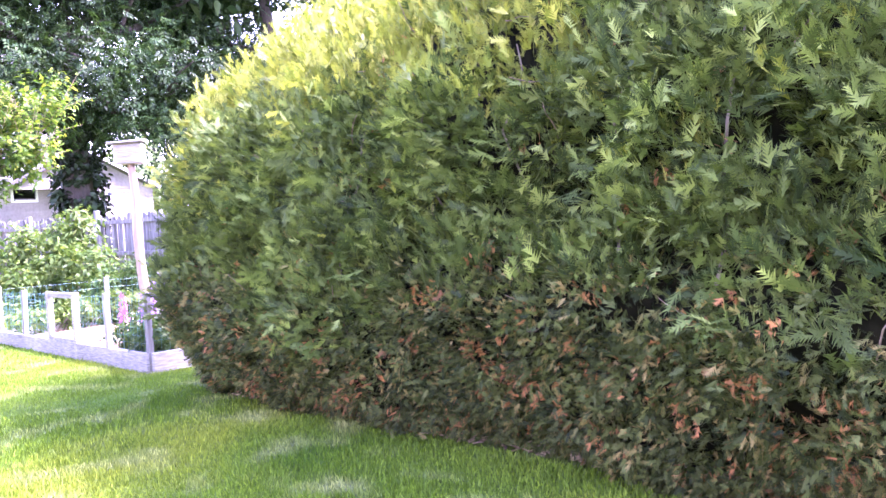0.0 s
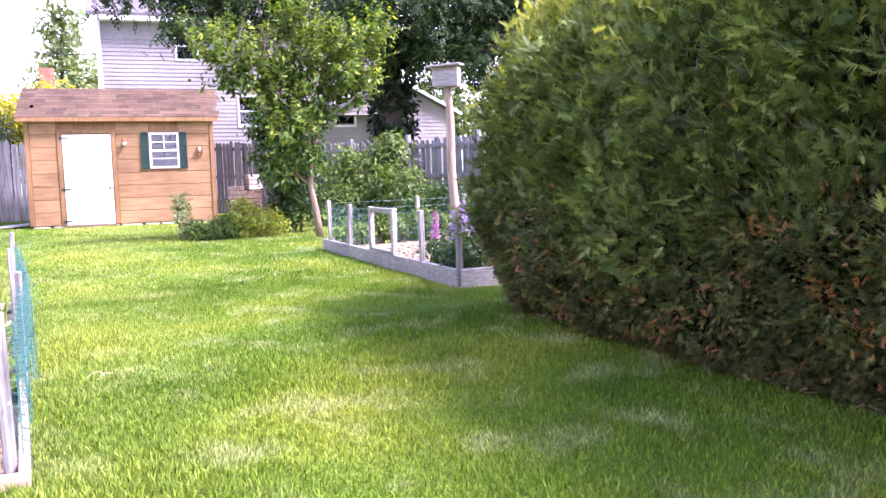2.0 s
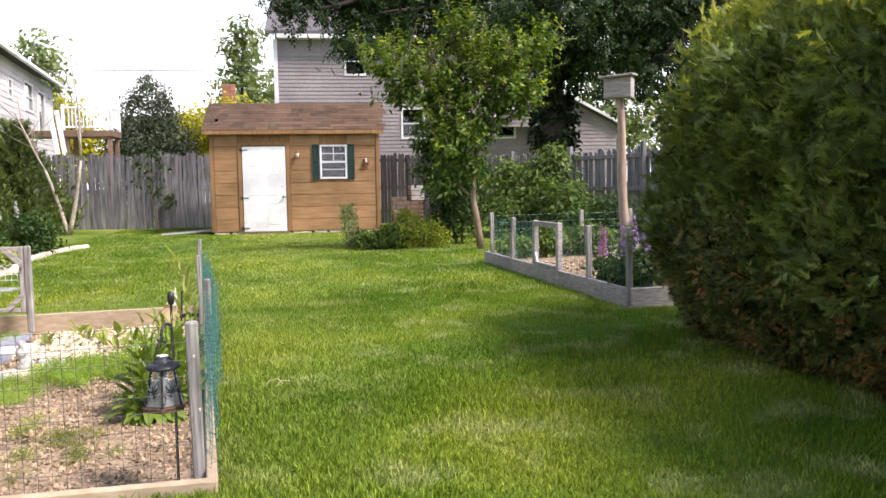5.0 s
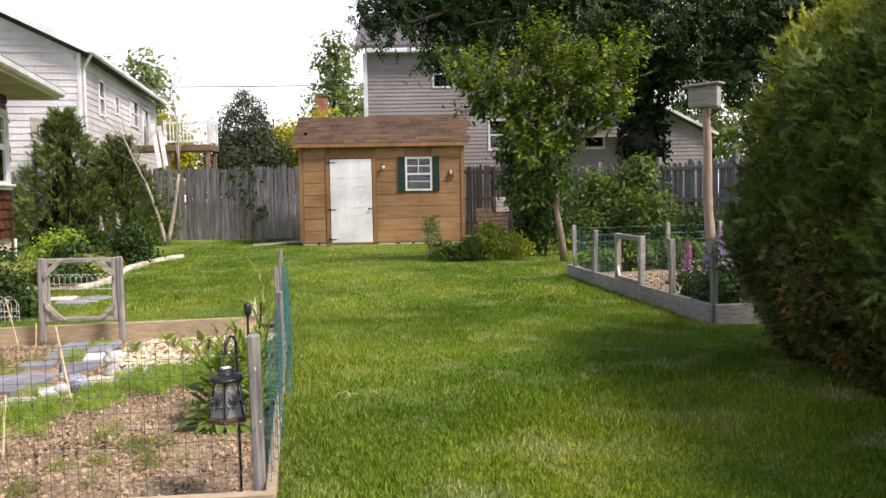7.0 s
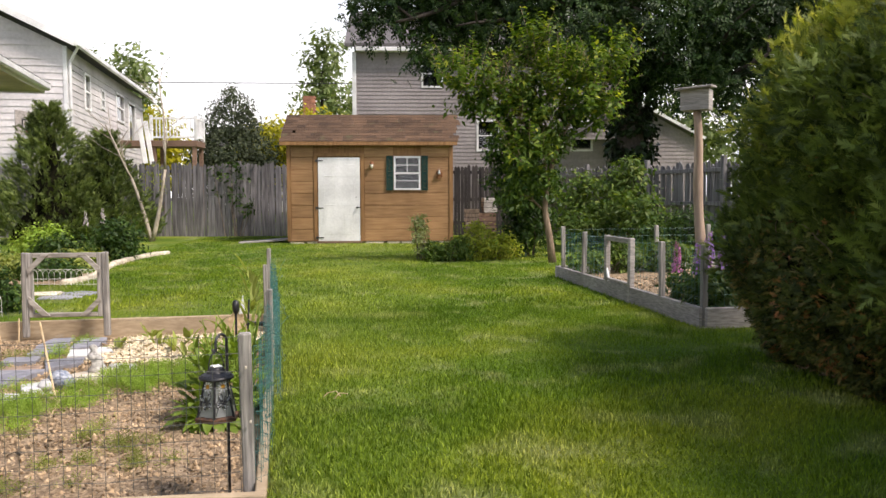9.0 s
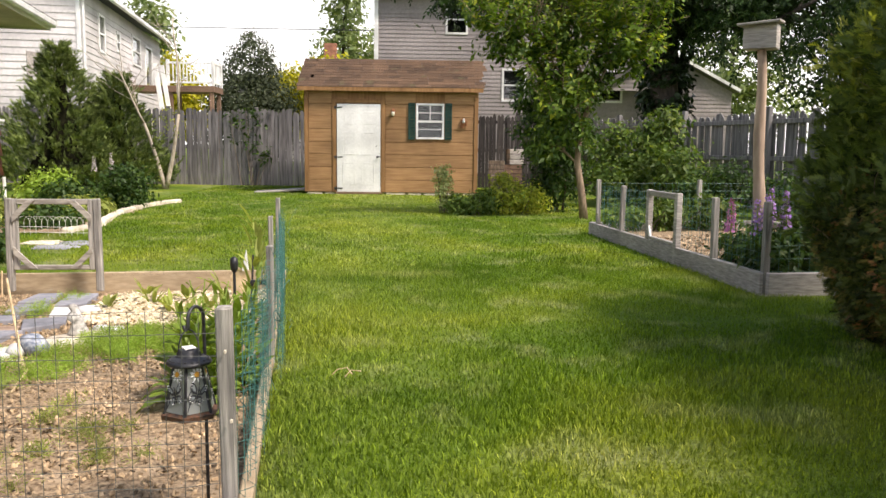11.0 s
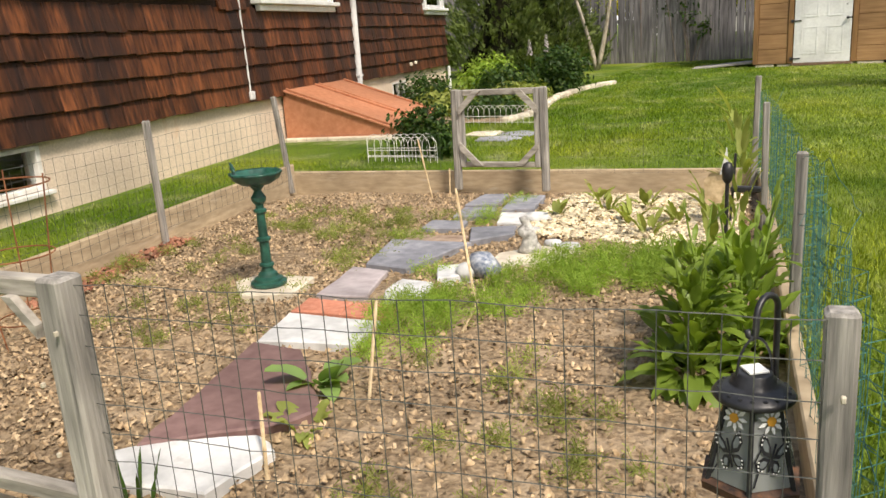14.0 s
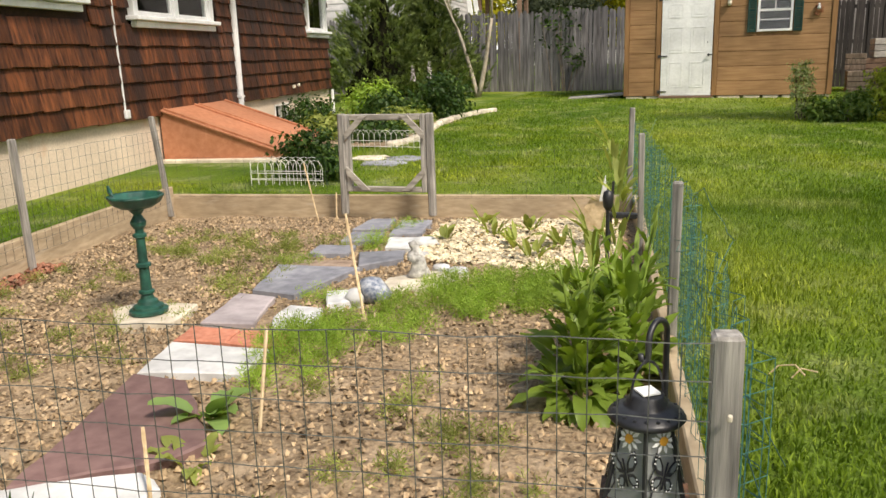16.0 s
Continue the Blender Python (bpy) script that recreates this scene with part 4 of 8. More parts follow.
def build_bulkhead():
    t = thing("cellar_bulkhead", "terracotta-painted metal cellar bulkhead with sloping doors", "cellar door", HOUSE @ Matrix.Translation((0, 0.42, 0)))
    L, W, hi, lo = 1.30, 1.75, 0.59, 0.13
    body = Shape()
    for y0, y1 in ((0, 0.04), (W - 0.04, W)):
        body.add([(0, y0, 0.02), (L, y0, 0.02), (L, y0, lo), (0, y0, hi), (0, y1, 0.02), (L, y1, 0.02), (L, y1, lo), (0, y1, hi)],
                 [(0, 1, 2, 3), (7, 6, 5, 4), (0, 4, 5, 1), (1, 5, 6, 2), (2, 6, 7, 3), (3, 7, 4, 0)])
    body.box(L - 0.04, 0.041, 0.02, L, W - 0.041, lo, 0.004)
    part("body", body, M_TERRA, t)
    sl = math.hypot(L, hi - lo)
    lean = Matrix.Translation((0, 0, hi)) @ Matrix.Rotation(math.atan2(hi - lo, L), 4, "Y")
    for y0, y1 in ((-0.03, W / 2 - 0.012), (W / 2 + 0.012, W + 0.03)):
        d = part("door", Shape().box(0.0, y0, 0.004, sl + 0.04, y1, 0.03, 0.006, lean), M_TERRA, t)
        for q in (y0 + 0.03, y1 - 0.06):
            part("rib", Shape().box(0.03, q, 0.031, sl, q + 0.03, 0.055, 0.008, lean), M_TERRA, d)
        part("handle", Shape().tube([lean @ Vector(p) for p in ((sl - 0.15, (y0 + y1) / 2 - 0.05, 0.03), (sl - 0.15, (y0 + y1) / 2 - 0.05, 0.06), (sl - 0.15, (y0 + y1) / 2 + 0.05, 0.06), (sl - 0.15, (y0 + y1) / 2 + 0.05, 0.03))], 0.008, 6), M_TERRA, d)
    part("sill", Shape().box(-0.0, -0.12, -0.03, L + 0.1, -0.002, 0.05, 0.008), M_CREAMSTONE, t, "cream concrete sill")


build_bulkhead()

# ---- the bed's wire fence ----


def post(name, x, y, z0, z1, w, material, label, lean=(0, 0), ang=0.15, parent=None):
    s = Shape().box(-w / 2, -w / 2, 0, w / 2, w / 2, z1 - z0, 0.006)
    # weathered ends
    rng = random.Random(int(x * 1000 + y * 77))
    s.v = [(a + rng.uniform(-0.0015, 0.0015), b + rng.uniform(-0.0015, 0.0015), c) for a, b, c in s.v]
    ob = part(name, s, material, parent, label)
    ob.matrix_world = Matrix.Translation((x, y, z0)) @ Euler((lean[1], lean[0], ang)).to_matrix().to_4x4()
    return ob


def wire_net(a, b, z0, z1, dx, dz, r, rng, sag=0.01, diag=False):
    """Welded wire between two points."""
    s = Shape()
    a, b = Vector((a[0], a[1], 0)), Vector((b[0], b[1], 0))
    d = b - a
    n = max(2, int(d.length / dx))
    nrm = Vector((-d.y, d.x, 0)).normalized()
    off = [nrm * rng.uniform(-sag, sag) for _ in range(n + 1)]
    m = int((z1 - z0) / dz)
    sg = [rng.uniform(-0.004, 0.004) for _ in range(m + 1)]

    def at(i, j):
        p = a + d * (i / n) + off[i] + Vector((0, 0, z0 + (z1 - z0) * j / m + sg[j] * math.sin(i * 0.9 + j)))
        return p

    for i in range(n + 1):
        s.tube([at(i, j) for j in range(0, m + 1, 2)] + ([at(i, m)] if m % 2 else []), r, 3, False)
    for j in range(m + 1):
        s.tube([at(i, j) for i in range(n + 1)], r, 3, False)
    return s


def build_garden_fence():
    t = thing("garden_fence", "low wire fence on grey timber posts round a vegetable bed", "fence")
    rng = random.Random(21)
    right = [(1.528, -16.30, 0.655, 0.05), (1.325, -14.62, 0.64, 0.038), (1.045, -13.10, 0.665, 0.034), (0.80, -11.62, 0.70, 0.04)]
    for x, y, z, w in right:
        post("post", x, y, -0.12, z, w, M_POST, "", (rng.uniform(-0.02, 0.02), rng.uniform(-0.02, 0.02)), 0.15, t)
    left = [(-2.84, -12.28, 0.71, 0.04), (-2.50, -14.03, 0.71, 0.04), (-2.16, -15.75, 0.71, 0.04)]
    for x, y, z, w in left:
        post("post", x, y, -0.12, z, w, M_POST, "", (-0.10 if y > -13 else rng.uniform(-0.03, 0.0), 0), 0.19, t)
    # wire of the near side, left side and far side
    part("wire_mesh", wire_net((1.50, -16.335), (0.03, -16.575), -0.05, 0.645, 0.05, 0.065, 0.0012, rng, 0.004), M_WIRE, t, "", False, "stuff")
    part("wire_mesh", wire_net((-2.02, -16.62), (-2.83, -12.30), 0.0, 0.60, 0.075, 0.075, 0.0011, rng, 0.006), M_WIRE, t, "", False, "stuff")
    part("wire_mesh", wire_net((-0.85, -16.63), (-2.0, -16.70), 0.0, 0.60, 0.075, 0.075, 0.0012, rng, 0.006), M_WIRE, t, "", False, "stuff")
    part("wire_mesh", wire_net((-2.83, -12.16), (-1.42, -12.0), 0.03, 0.36, 0.10, 0.10, 0.0008, rng, 0.006), M_WIRE, t, "", False, "stuff")
    part("wire_mesh", wire_net((-0.58, -11.86), (0.78, -11.64), 0.03, 0.40, 0.10, 0.10, 0.0007, rng, 0.006), M_WIRE, t, "", False, "stuff")
    # green netting on the lawn side, wavy at the top
    pts = [(1.585, -16.34), (1.50, -15.7), (1.42, -15.2), (1.375, -14.62), (1.24, -13.9), (1.10, -13.1), (0.98, -12.4), (0.85, -11.62)]
    for a, b in zip(pts, pts[1:]):
        part("green_netting", wire_net(a, b, 0.0, 0.60, 0.04, 0.05, 0.0010, rng, 0.03), M_GREENWIRE, t, "crumpled green netting", False, "stuff")
    tw = Shape()
    for k in range(26):
        i = rng.randrange(len(pts) - 1)
        f = rng.random()
        p = Vector(pts[i]).lerp(Vector(pts[i + 1]), f)
        z = rng.uniform(0.05, 0.62)
        q = [Vector((p.x, p.y, z))]
        d = Vector((-0.15, 0.98, 0)) * rng.choice((-1, 1))
        for _ in range(6):
            q.append(q[-1] + d * 0.07 + Vector((rng.uniform(-0.02, 0.035), 0, rng.uniform(-0.05, 0.05))))
        tw.tube(q, 0.0014, 3, False)
    part("loose_strand", tw, M_GREENWIRE, t, "", False, "stuff")
    for x, z in ((1.53, 0.52), (1.545, 0.30), (-0.035, 0.42), (-0.03, 0.25), (0.045, 0.55)):
        y = -16.345 if x > 1 else -16.625
        part("fence_staple", Shape().box(x - 0.004, y - 0.006, z - 0.006, x + 0.004, y + 0.004, z + 0.006, 0.002), M_CREAMSTONE, t)


build_garden_fence()


def build_gate(name, label, a, b, top, bottom, w, material, stiles=True):
    """An open timber gate frame with corner braces, from a to b."""
    a, b = Vector(a), Vector(b)
    d = b - a
    L = d.length
    t = thing(name, label, "gate", Matrix.Translation((a.x, a.y, 0)) @ Matrix.Rotation(math.atan2(d.y, d.x), 4, "Z"))
    for x, tl in ((0, 0.012), (L, -0.006)):
        p = part("post", Shape().box(-w / 2, -w / 2, 0, w / 2, w / 2, top - bottom, 0.008), material, t)
        p.location, p.rotation_euler = (x, 0, bottom), (0, tl, 0)
    f = 0.045 if stiles else -0.004
    for x in () if not stiles else (w / 2 + f / 2 + 0.004, L - w / 2 - f / 2 - 0.004):
        part("stile", Shape().box(x - f / 2, -0.02, 0.10, x + f / 2, 0.02, top - 0.005, 0.005), material, t)
    part("top_rail", Shape().box(w / 2 + f + 0.006, -0.02, top - 0.05, L - w / 2 - f - 0.006, 0.02, top - 0.005, 0.005), M_RAIL, t)
    part("bottom_rail", Shape().box(w / 2 + f + 0.006, -0.02, 0.10, L - w / 2 - f - 0.006, 0.02, 0.14, 0.005), M_RAIL, t)
    x0, x1 = w / 2 + 0.01, L - w / 2 - 0.01
    bs = 1.0 if stiles else 0.5
    for x, sx in ((x0, 1), (x1, -1)):
        for z, sz in ((top - 0.01, -1), (0.11, 1)) if stiles else ((top - 0.04, -1),):
            v = [(x + sx * u, y, z + sz * q) for y in (-0.042, -0.021) for u, q in ((0.005, 0.13 * bs), (0.005, 0.19 * bs), (0.19 * bs, 0.005), (0.13 * bs, 0.005))]
            fs = [(0, 1, 2, 3), (7, 6, 5, 4), (0, 4, 5, 1), (1, 5, 6, 2), (2, 6, 7, 3), (3, 7, 4, 0)]
            part("brace", Shape().add(v, fs), M_RAIL, t)
    return t


build_gate("garden_gate", "open grey timber gate frame with corner braces", (-1.345, -12.055), (-0.63, -11.995), 0.70, -0.085, 0.055, M_POST)
build_gate("garden_gate", "grey weathered timber gate frame with corner braces", (-0.87, -16.65), (0.025, -16.58), 0.665, -0.085, 0.072, M_POST, False)

# ---- bird bath and stones ----


def build_birdbath(x, y):
    t = thing("bird_bath", "dark green cast-iron bird bath on a fluted pedestal", "bird bath", Matrix.Translation((x, y, SOIL + 0.035)) @ Matrix.Diagonal((0.76, 0.76, 0.95, 1)))
    col = [(0.105, 0), (0.118, 0.008), (0.118, 0.022), (0.095, 0.028), (0.092, 0.04), (0.066, 0.05), (0.06, 0.066), (0.042, 0.078), (0.036, 0.10), (0.048, 0.106), (0.048, 0.118), (0.034, 0.124), (0.031, 0.235), (0.046, 0.242), (0.046, 0.256), (0.030, 0.263), (0.027, 0.385), (0.042, 0.392), (0.042, 0.405), (0.026, 0.412), (0.026, 0.428), (0.046, 0.450), (0.048, 0.468), (0.03, 0.492), (0.024, 0.502), (0.045, 0.525), (0.05, 0.53)]
    part("pedestal", Shape().lathe(col, 24), M_IRON, t)
    rim = [(0.05, 0.532), (0.11, 0.538), (0.16, 0.56), (0.178, 0.585), (0.186, 0.59), (0.182, 0.60), (0.168, 0.592), (0.15, 0.572), (0.1, 0.556), (0.0, 0.552)]
    rim = [(r * 0.88, z) for r, z in rim]
    bowl = Shape().lathe(rim, 40)
    bowl.v = [(a * (1 + 0.035 * math.cos(10 * math.atan2(b, a))) if math.hypot(a, b) > 0.13 else a, b * (1 + 0.035 * math.cos(10 * math.atan2(b, a))) if math.hypot(a, b) > 0.13 else b, c) for a, b, c in bowl.v]
    part("bowl", bowl, M_IRON, t, "scalloped shallow bowl", True)
    bird = Shape().tube([(-0.05, 0, 0), (-0.02, 0, 0.012), (0.012, 0, 0.022), (0.03, 0, 0.042), (0.045, 0, 0.05), (0.066, 0, 0.046)], [0.004, 0.014, 0.02, 0.013, 0.012, 0.002], 10)
    p = part("bird_figure", bird, M_IRON, t, "small iron bird on the rim", True)
    p.matrix_local = Matrix.Translation((-0.14, -0.05, 0.60)) @ Matrix.Rotation(2.6, 4, "Z") @ Matrix.Scale(0.75, 4)


build_birdbath(-1.07, -14.70)


def stone(outline, material, label, thick=0.035, lift=0.0, tilt=(0, 0)):
    """One flat stone, its outline worn and slightly wavy."""
    rng = random.Random(int(1000 * outline[0][0] + 77 * outline[0][1]))
    pts = []
    n = len(outline)
    for i in range(n):
        a, b = Vector(outline[i]), Vector(outline[(i + 1) % n])
        k = max(2, int((b - a).length / 0.09))
        nr = Vector((-(b - a).y, (b - a).x)).normalized()
        for j in range(k):
            p = a.lerp(b, j / k) + nr * rng.uniform(-0.007, 0.007)
            pts.append((p.x, p.y))
    c = Vector((sum(p[0] for p in pts) / len(pts), sum(p[1] for p in pts) / len(pts)))
    area = sum(pts[i][0] * pts[(i + 1) % len(pts)][1] - pts[(i + 1) % len(pts)][0] * pts[i][1] for i in range(len(pts)))
    if area < 0:
        pts = pts[::-1]
    s = Shape().slab([(x - c.x, y - c.y) for x, y in pts], -0.03, thick, 0.006)
    return single("stepping_stone", s, material, label, "stepping stone", Matrix.Translation((c.x, c.y, SOIL + lift)) @ Euler((tilt[0], tilt[1], 0)).to_matrix().to_4x4(), "stepping stones through a bed")


stone([(-1.10, -14.88), (-0.87, -14.78), (-0.93, -14.52), (-1.24, -14.56), (-1.29, -14.70)], M_CREAMSTONE, "square cream slab under a bird bath")
stone([(-0.40, -16.36), (0.02, -16.28), (0.05, -16.02), (-0.06, -15.96), (-0.34, -16.12), (-0.44, -16.24)], M_PALE, "broad pale grey flagstone on soil")
stone([(-0.37, -16.16), (-0.02, -15.88), (0.02, -15.76), (-0.20, -15.52), (-0.36, -15.36), (-0.60, -15.36)], M_PURPLE, "large plum-coloured slate slab on soil", 0.042)
stone([(-0.61, -15.33), (-0.21, -15.24), (-0.24, -14.97), (-0.70, -15.01)], M_PALE, "pale grey square flagstone on soil")
stone([(-0.71, -14.985), (-0.47, -14.955), (-0.50, -14.80), (-0.75, -14.81)], M_TERRABRICK, "terracotta paver on soil", 0.035)
stone([(-0.465, -14.955), (-0.22, -14.945), (-0.25, -14.81), (-0.31, -14.77), (-0.495, -14.80)], M_TERRABRICK, "clipped-corner terracotta paver on soil", 0.035)
stone([(-0.74, -14.76), (-0.49, -14.71), (-0.61, -14.31), (-0.84, -14.30)], M_LILAC, "rough lilac-grey flagstone on soil")
stone([(-0.37, -14.74), (-0.22, -14.62), (-0.29, -14.42), (-0.47, -14.42), (-0.46, -14.60)], M_PALE, "small pale flagstone among weeds")
stone([(-0.79, -14.24), (-0.53, -14.27), (-0.49, -14.04), (-0.43, -13.71), (-0.93, -13.76)], M_SLATE, "wide blue-grey slate flagstone", 0.04)
stone([(-0.30, -14.36), (-0.16, -14.24), (-0.24, -14.08), (-0.40, -14.16)], M_PALE, "small greenish pale flagstone")
stone([(-0.90, -13.74), (-0.52, -13.68), (-0.54, -13.52), (-0.88, -13.58)], M_LOG, "worn brownish flat paver", 0.025)
stone([(-0.47, -13.66), (-0.28, -13.44), (-0.34, -13.26), (-0.60, -13.36)], M_SLATE, "blue-grey slate flagstone on soil")
stone([(-0.90, -13.46), (-0.66, -13.40), (-0.70, -13.20), (-0.94, -13.24)], M_SLATE, "small grey flagstone on soil")
stone([(-0.50, -13.2), (-0.34, -13.2), (-0.40, -12.90), (-0.58, -12.94)], M_PALE, "pale worn flagstone on soil")
stone([(-0.86, -13.10), (-0.62, -13.06), (-0.68, -12.80), (-0.90, -12.84)], M_SLATE, "grey slate flagstone on brown soil")
stone([(-0.62, -12.86), (-0.42, -12.78), (-0.50, -12.36), (-0.72, -12.40)], M_SLATE, "grey slate flagstone near a gate")
stone([(-0.94, -12.76), (-0.72, -12.72), (-0.78, -12.36), (-0.96, -12.40)], M_SLATE, "grey slate flagstone near a gate")
stone([(-0.16, -14.10), (0.10, -13.98), (0.22, -13.70), (-0.02, -13.66), (-0.20, -13.86)], M_CREAMSTONE, "cream flat stone under garden ornaments")
for k, (x, y, a) in enumerate(((-1.95, -9.95, 0.3), (-2.25, -9.55, 0.1), (-1.86, -9.55, 0.5))):
    stone([(x + 0.26 * math.cos(a + i * 1.2566) * (1 + 0.15 * (i % 2)), y + 0.22 * math.sin(a + i * 1.2566)) for i in range(5)], M_CREAMSTONE if k == 1 else M_SLATE, "flat paving stone in grass", 0.03, 0.075)


# garden ornaments
M_STATUE = surface("weathered_statue", (0.22, 0.21, 0.19), (0.66, 0.64, 0.60), 40, 12, vary=0)


def build_ornaments():
    s = Shape().lathe([(0.075, 0), (0.085, 0.03), (0.06, 0.07), (0.05, 0.11), (0.062, 0.135), (0.055, 0.165), (0.03, 0.19), (0.036, 0.21), (0.03, 0.235), (0.0, 0.245)], 14)
    s.v = [(a * 0.75 + 0.008 * math.sin(180 * c), b * 0.6 + 0.008 * math.cos(31 * c), c * 0.85) for a, b, c in s.v]
    single("garden_statue", s, M_STATUE, "small weathered white statue on a flat stone", "statue", Matrix.Translation((-0.03, -13.80, SOIL + 0.03)) @ Euler((0, -0.15, 0.5)).to_matrix().to_4x4(), smooth=True)
    s = Shape().lathe([(0.02, 0), (0.07, 0.01), (0.082, 0.05), (0.075, 0.09), (0.05, 0.12), (0.0, 0.13)], 14)
    s.v = [(a + 0.012 * math.sin(40 * c + 5 * b), b + 0.012 * math.cos(37 * c), c) for a, b, c in s.v]
    single("garden_ornament", s, M_GLOSSBLUE, "blue and white mottled round garden ornament", "ornament", Matrix.Translation((-0.13, -14.18, SOIL)), smooth=True)
    s = Shape().lathe([(0.02, 0), (0.05, 0.02), (0.055, 0.05), (0.03, 0.08), (0.0, 0.085)], 10)
    single("garden_ornament", s, M_PALE, "small white stone beside a blue ornament", "ornament", Matrix.Translation((-0.2, -14.24, SOIL)), smooth=True)
    for x, y, r in ((0.12, -13.62, 0.06), (0.0, -13.55, 0.05), (-0.3, -13.02, 0.08), (-0.22, -13.3, 0.05)):
        s = Shape().lathe([(r * 0.5, -0.01), (r, r * 0.25), (r * 0.8, r * 0.7), (0.0, r * 0.85)], 8)
        s.v = [(a * 1.2 + 0.2 * r * noise.noise(Vector((a * 30, b * 30, x))), b, c) for a, b, c in s.v]
        single("rock", s, M_PALE, "small pale rock lying on soil", "rock", Matrix.Translation((x, y, SOIL)), smooth=True)


build_ornaments()


def cane(a, b, r=0.006, label="thin bamboo cane stuck in soil"):
    a, b = Vector(a), Vector(b)
    s = Shape()
    pts, rad = [], []
    for i in range(9):
        f = i / 8
        pts.append((b - a) * f)
        rad.append(r * (1.18 if i % 2 else 0.95))
    single("bamboo_cane", s.tube(pts, rad, 6), M_CANE, label, "cane", Matrix.Translation(a))


cane((0.10, -15.60, SOIL - 0.02), (0.0, -15.35, 0.20))
cane((0.0, -14.55, SOIL - 0.02), (-0.20, -14.30, 0.40))
cane((0.12, -14.93, SOIL + 0.01), (0.0, -14.45, SOIL + 0.04), label="thin bamboo cane lying on soil")
cane((0.10, -16.12, SOIL - 0.02), (-0.05, -15.95, 0.10))
cane((-1.41, -12.38, SOIL - 0.02), (-1.55, -12.30, 0.35))
cane((-1.29, -12.32, SOIL - 0.02), (-1.29, -12.30, 0.13))

# ---- lantern ----
M_DARKRUST = surface("rust_flecked_metal", (0.03, 0.025, 0.022), (0.16, 0.08, 0.045), 60, 8, rough=0.6, vary=0, stain=(0.35, 0.14, 0.05), stain_at=0.66)



M_WINGPATCH = plain("grey_wing_paint", (0.16, 0.18, 0.18), 0.5)


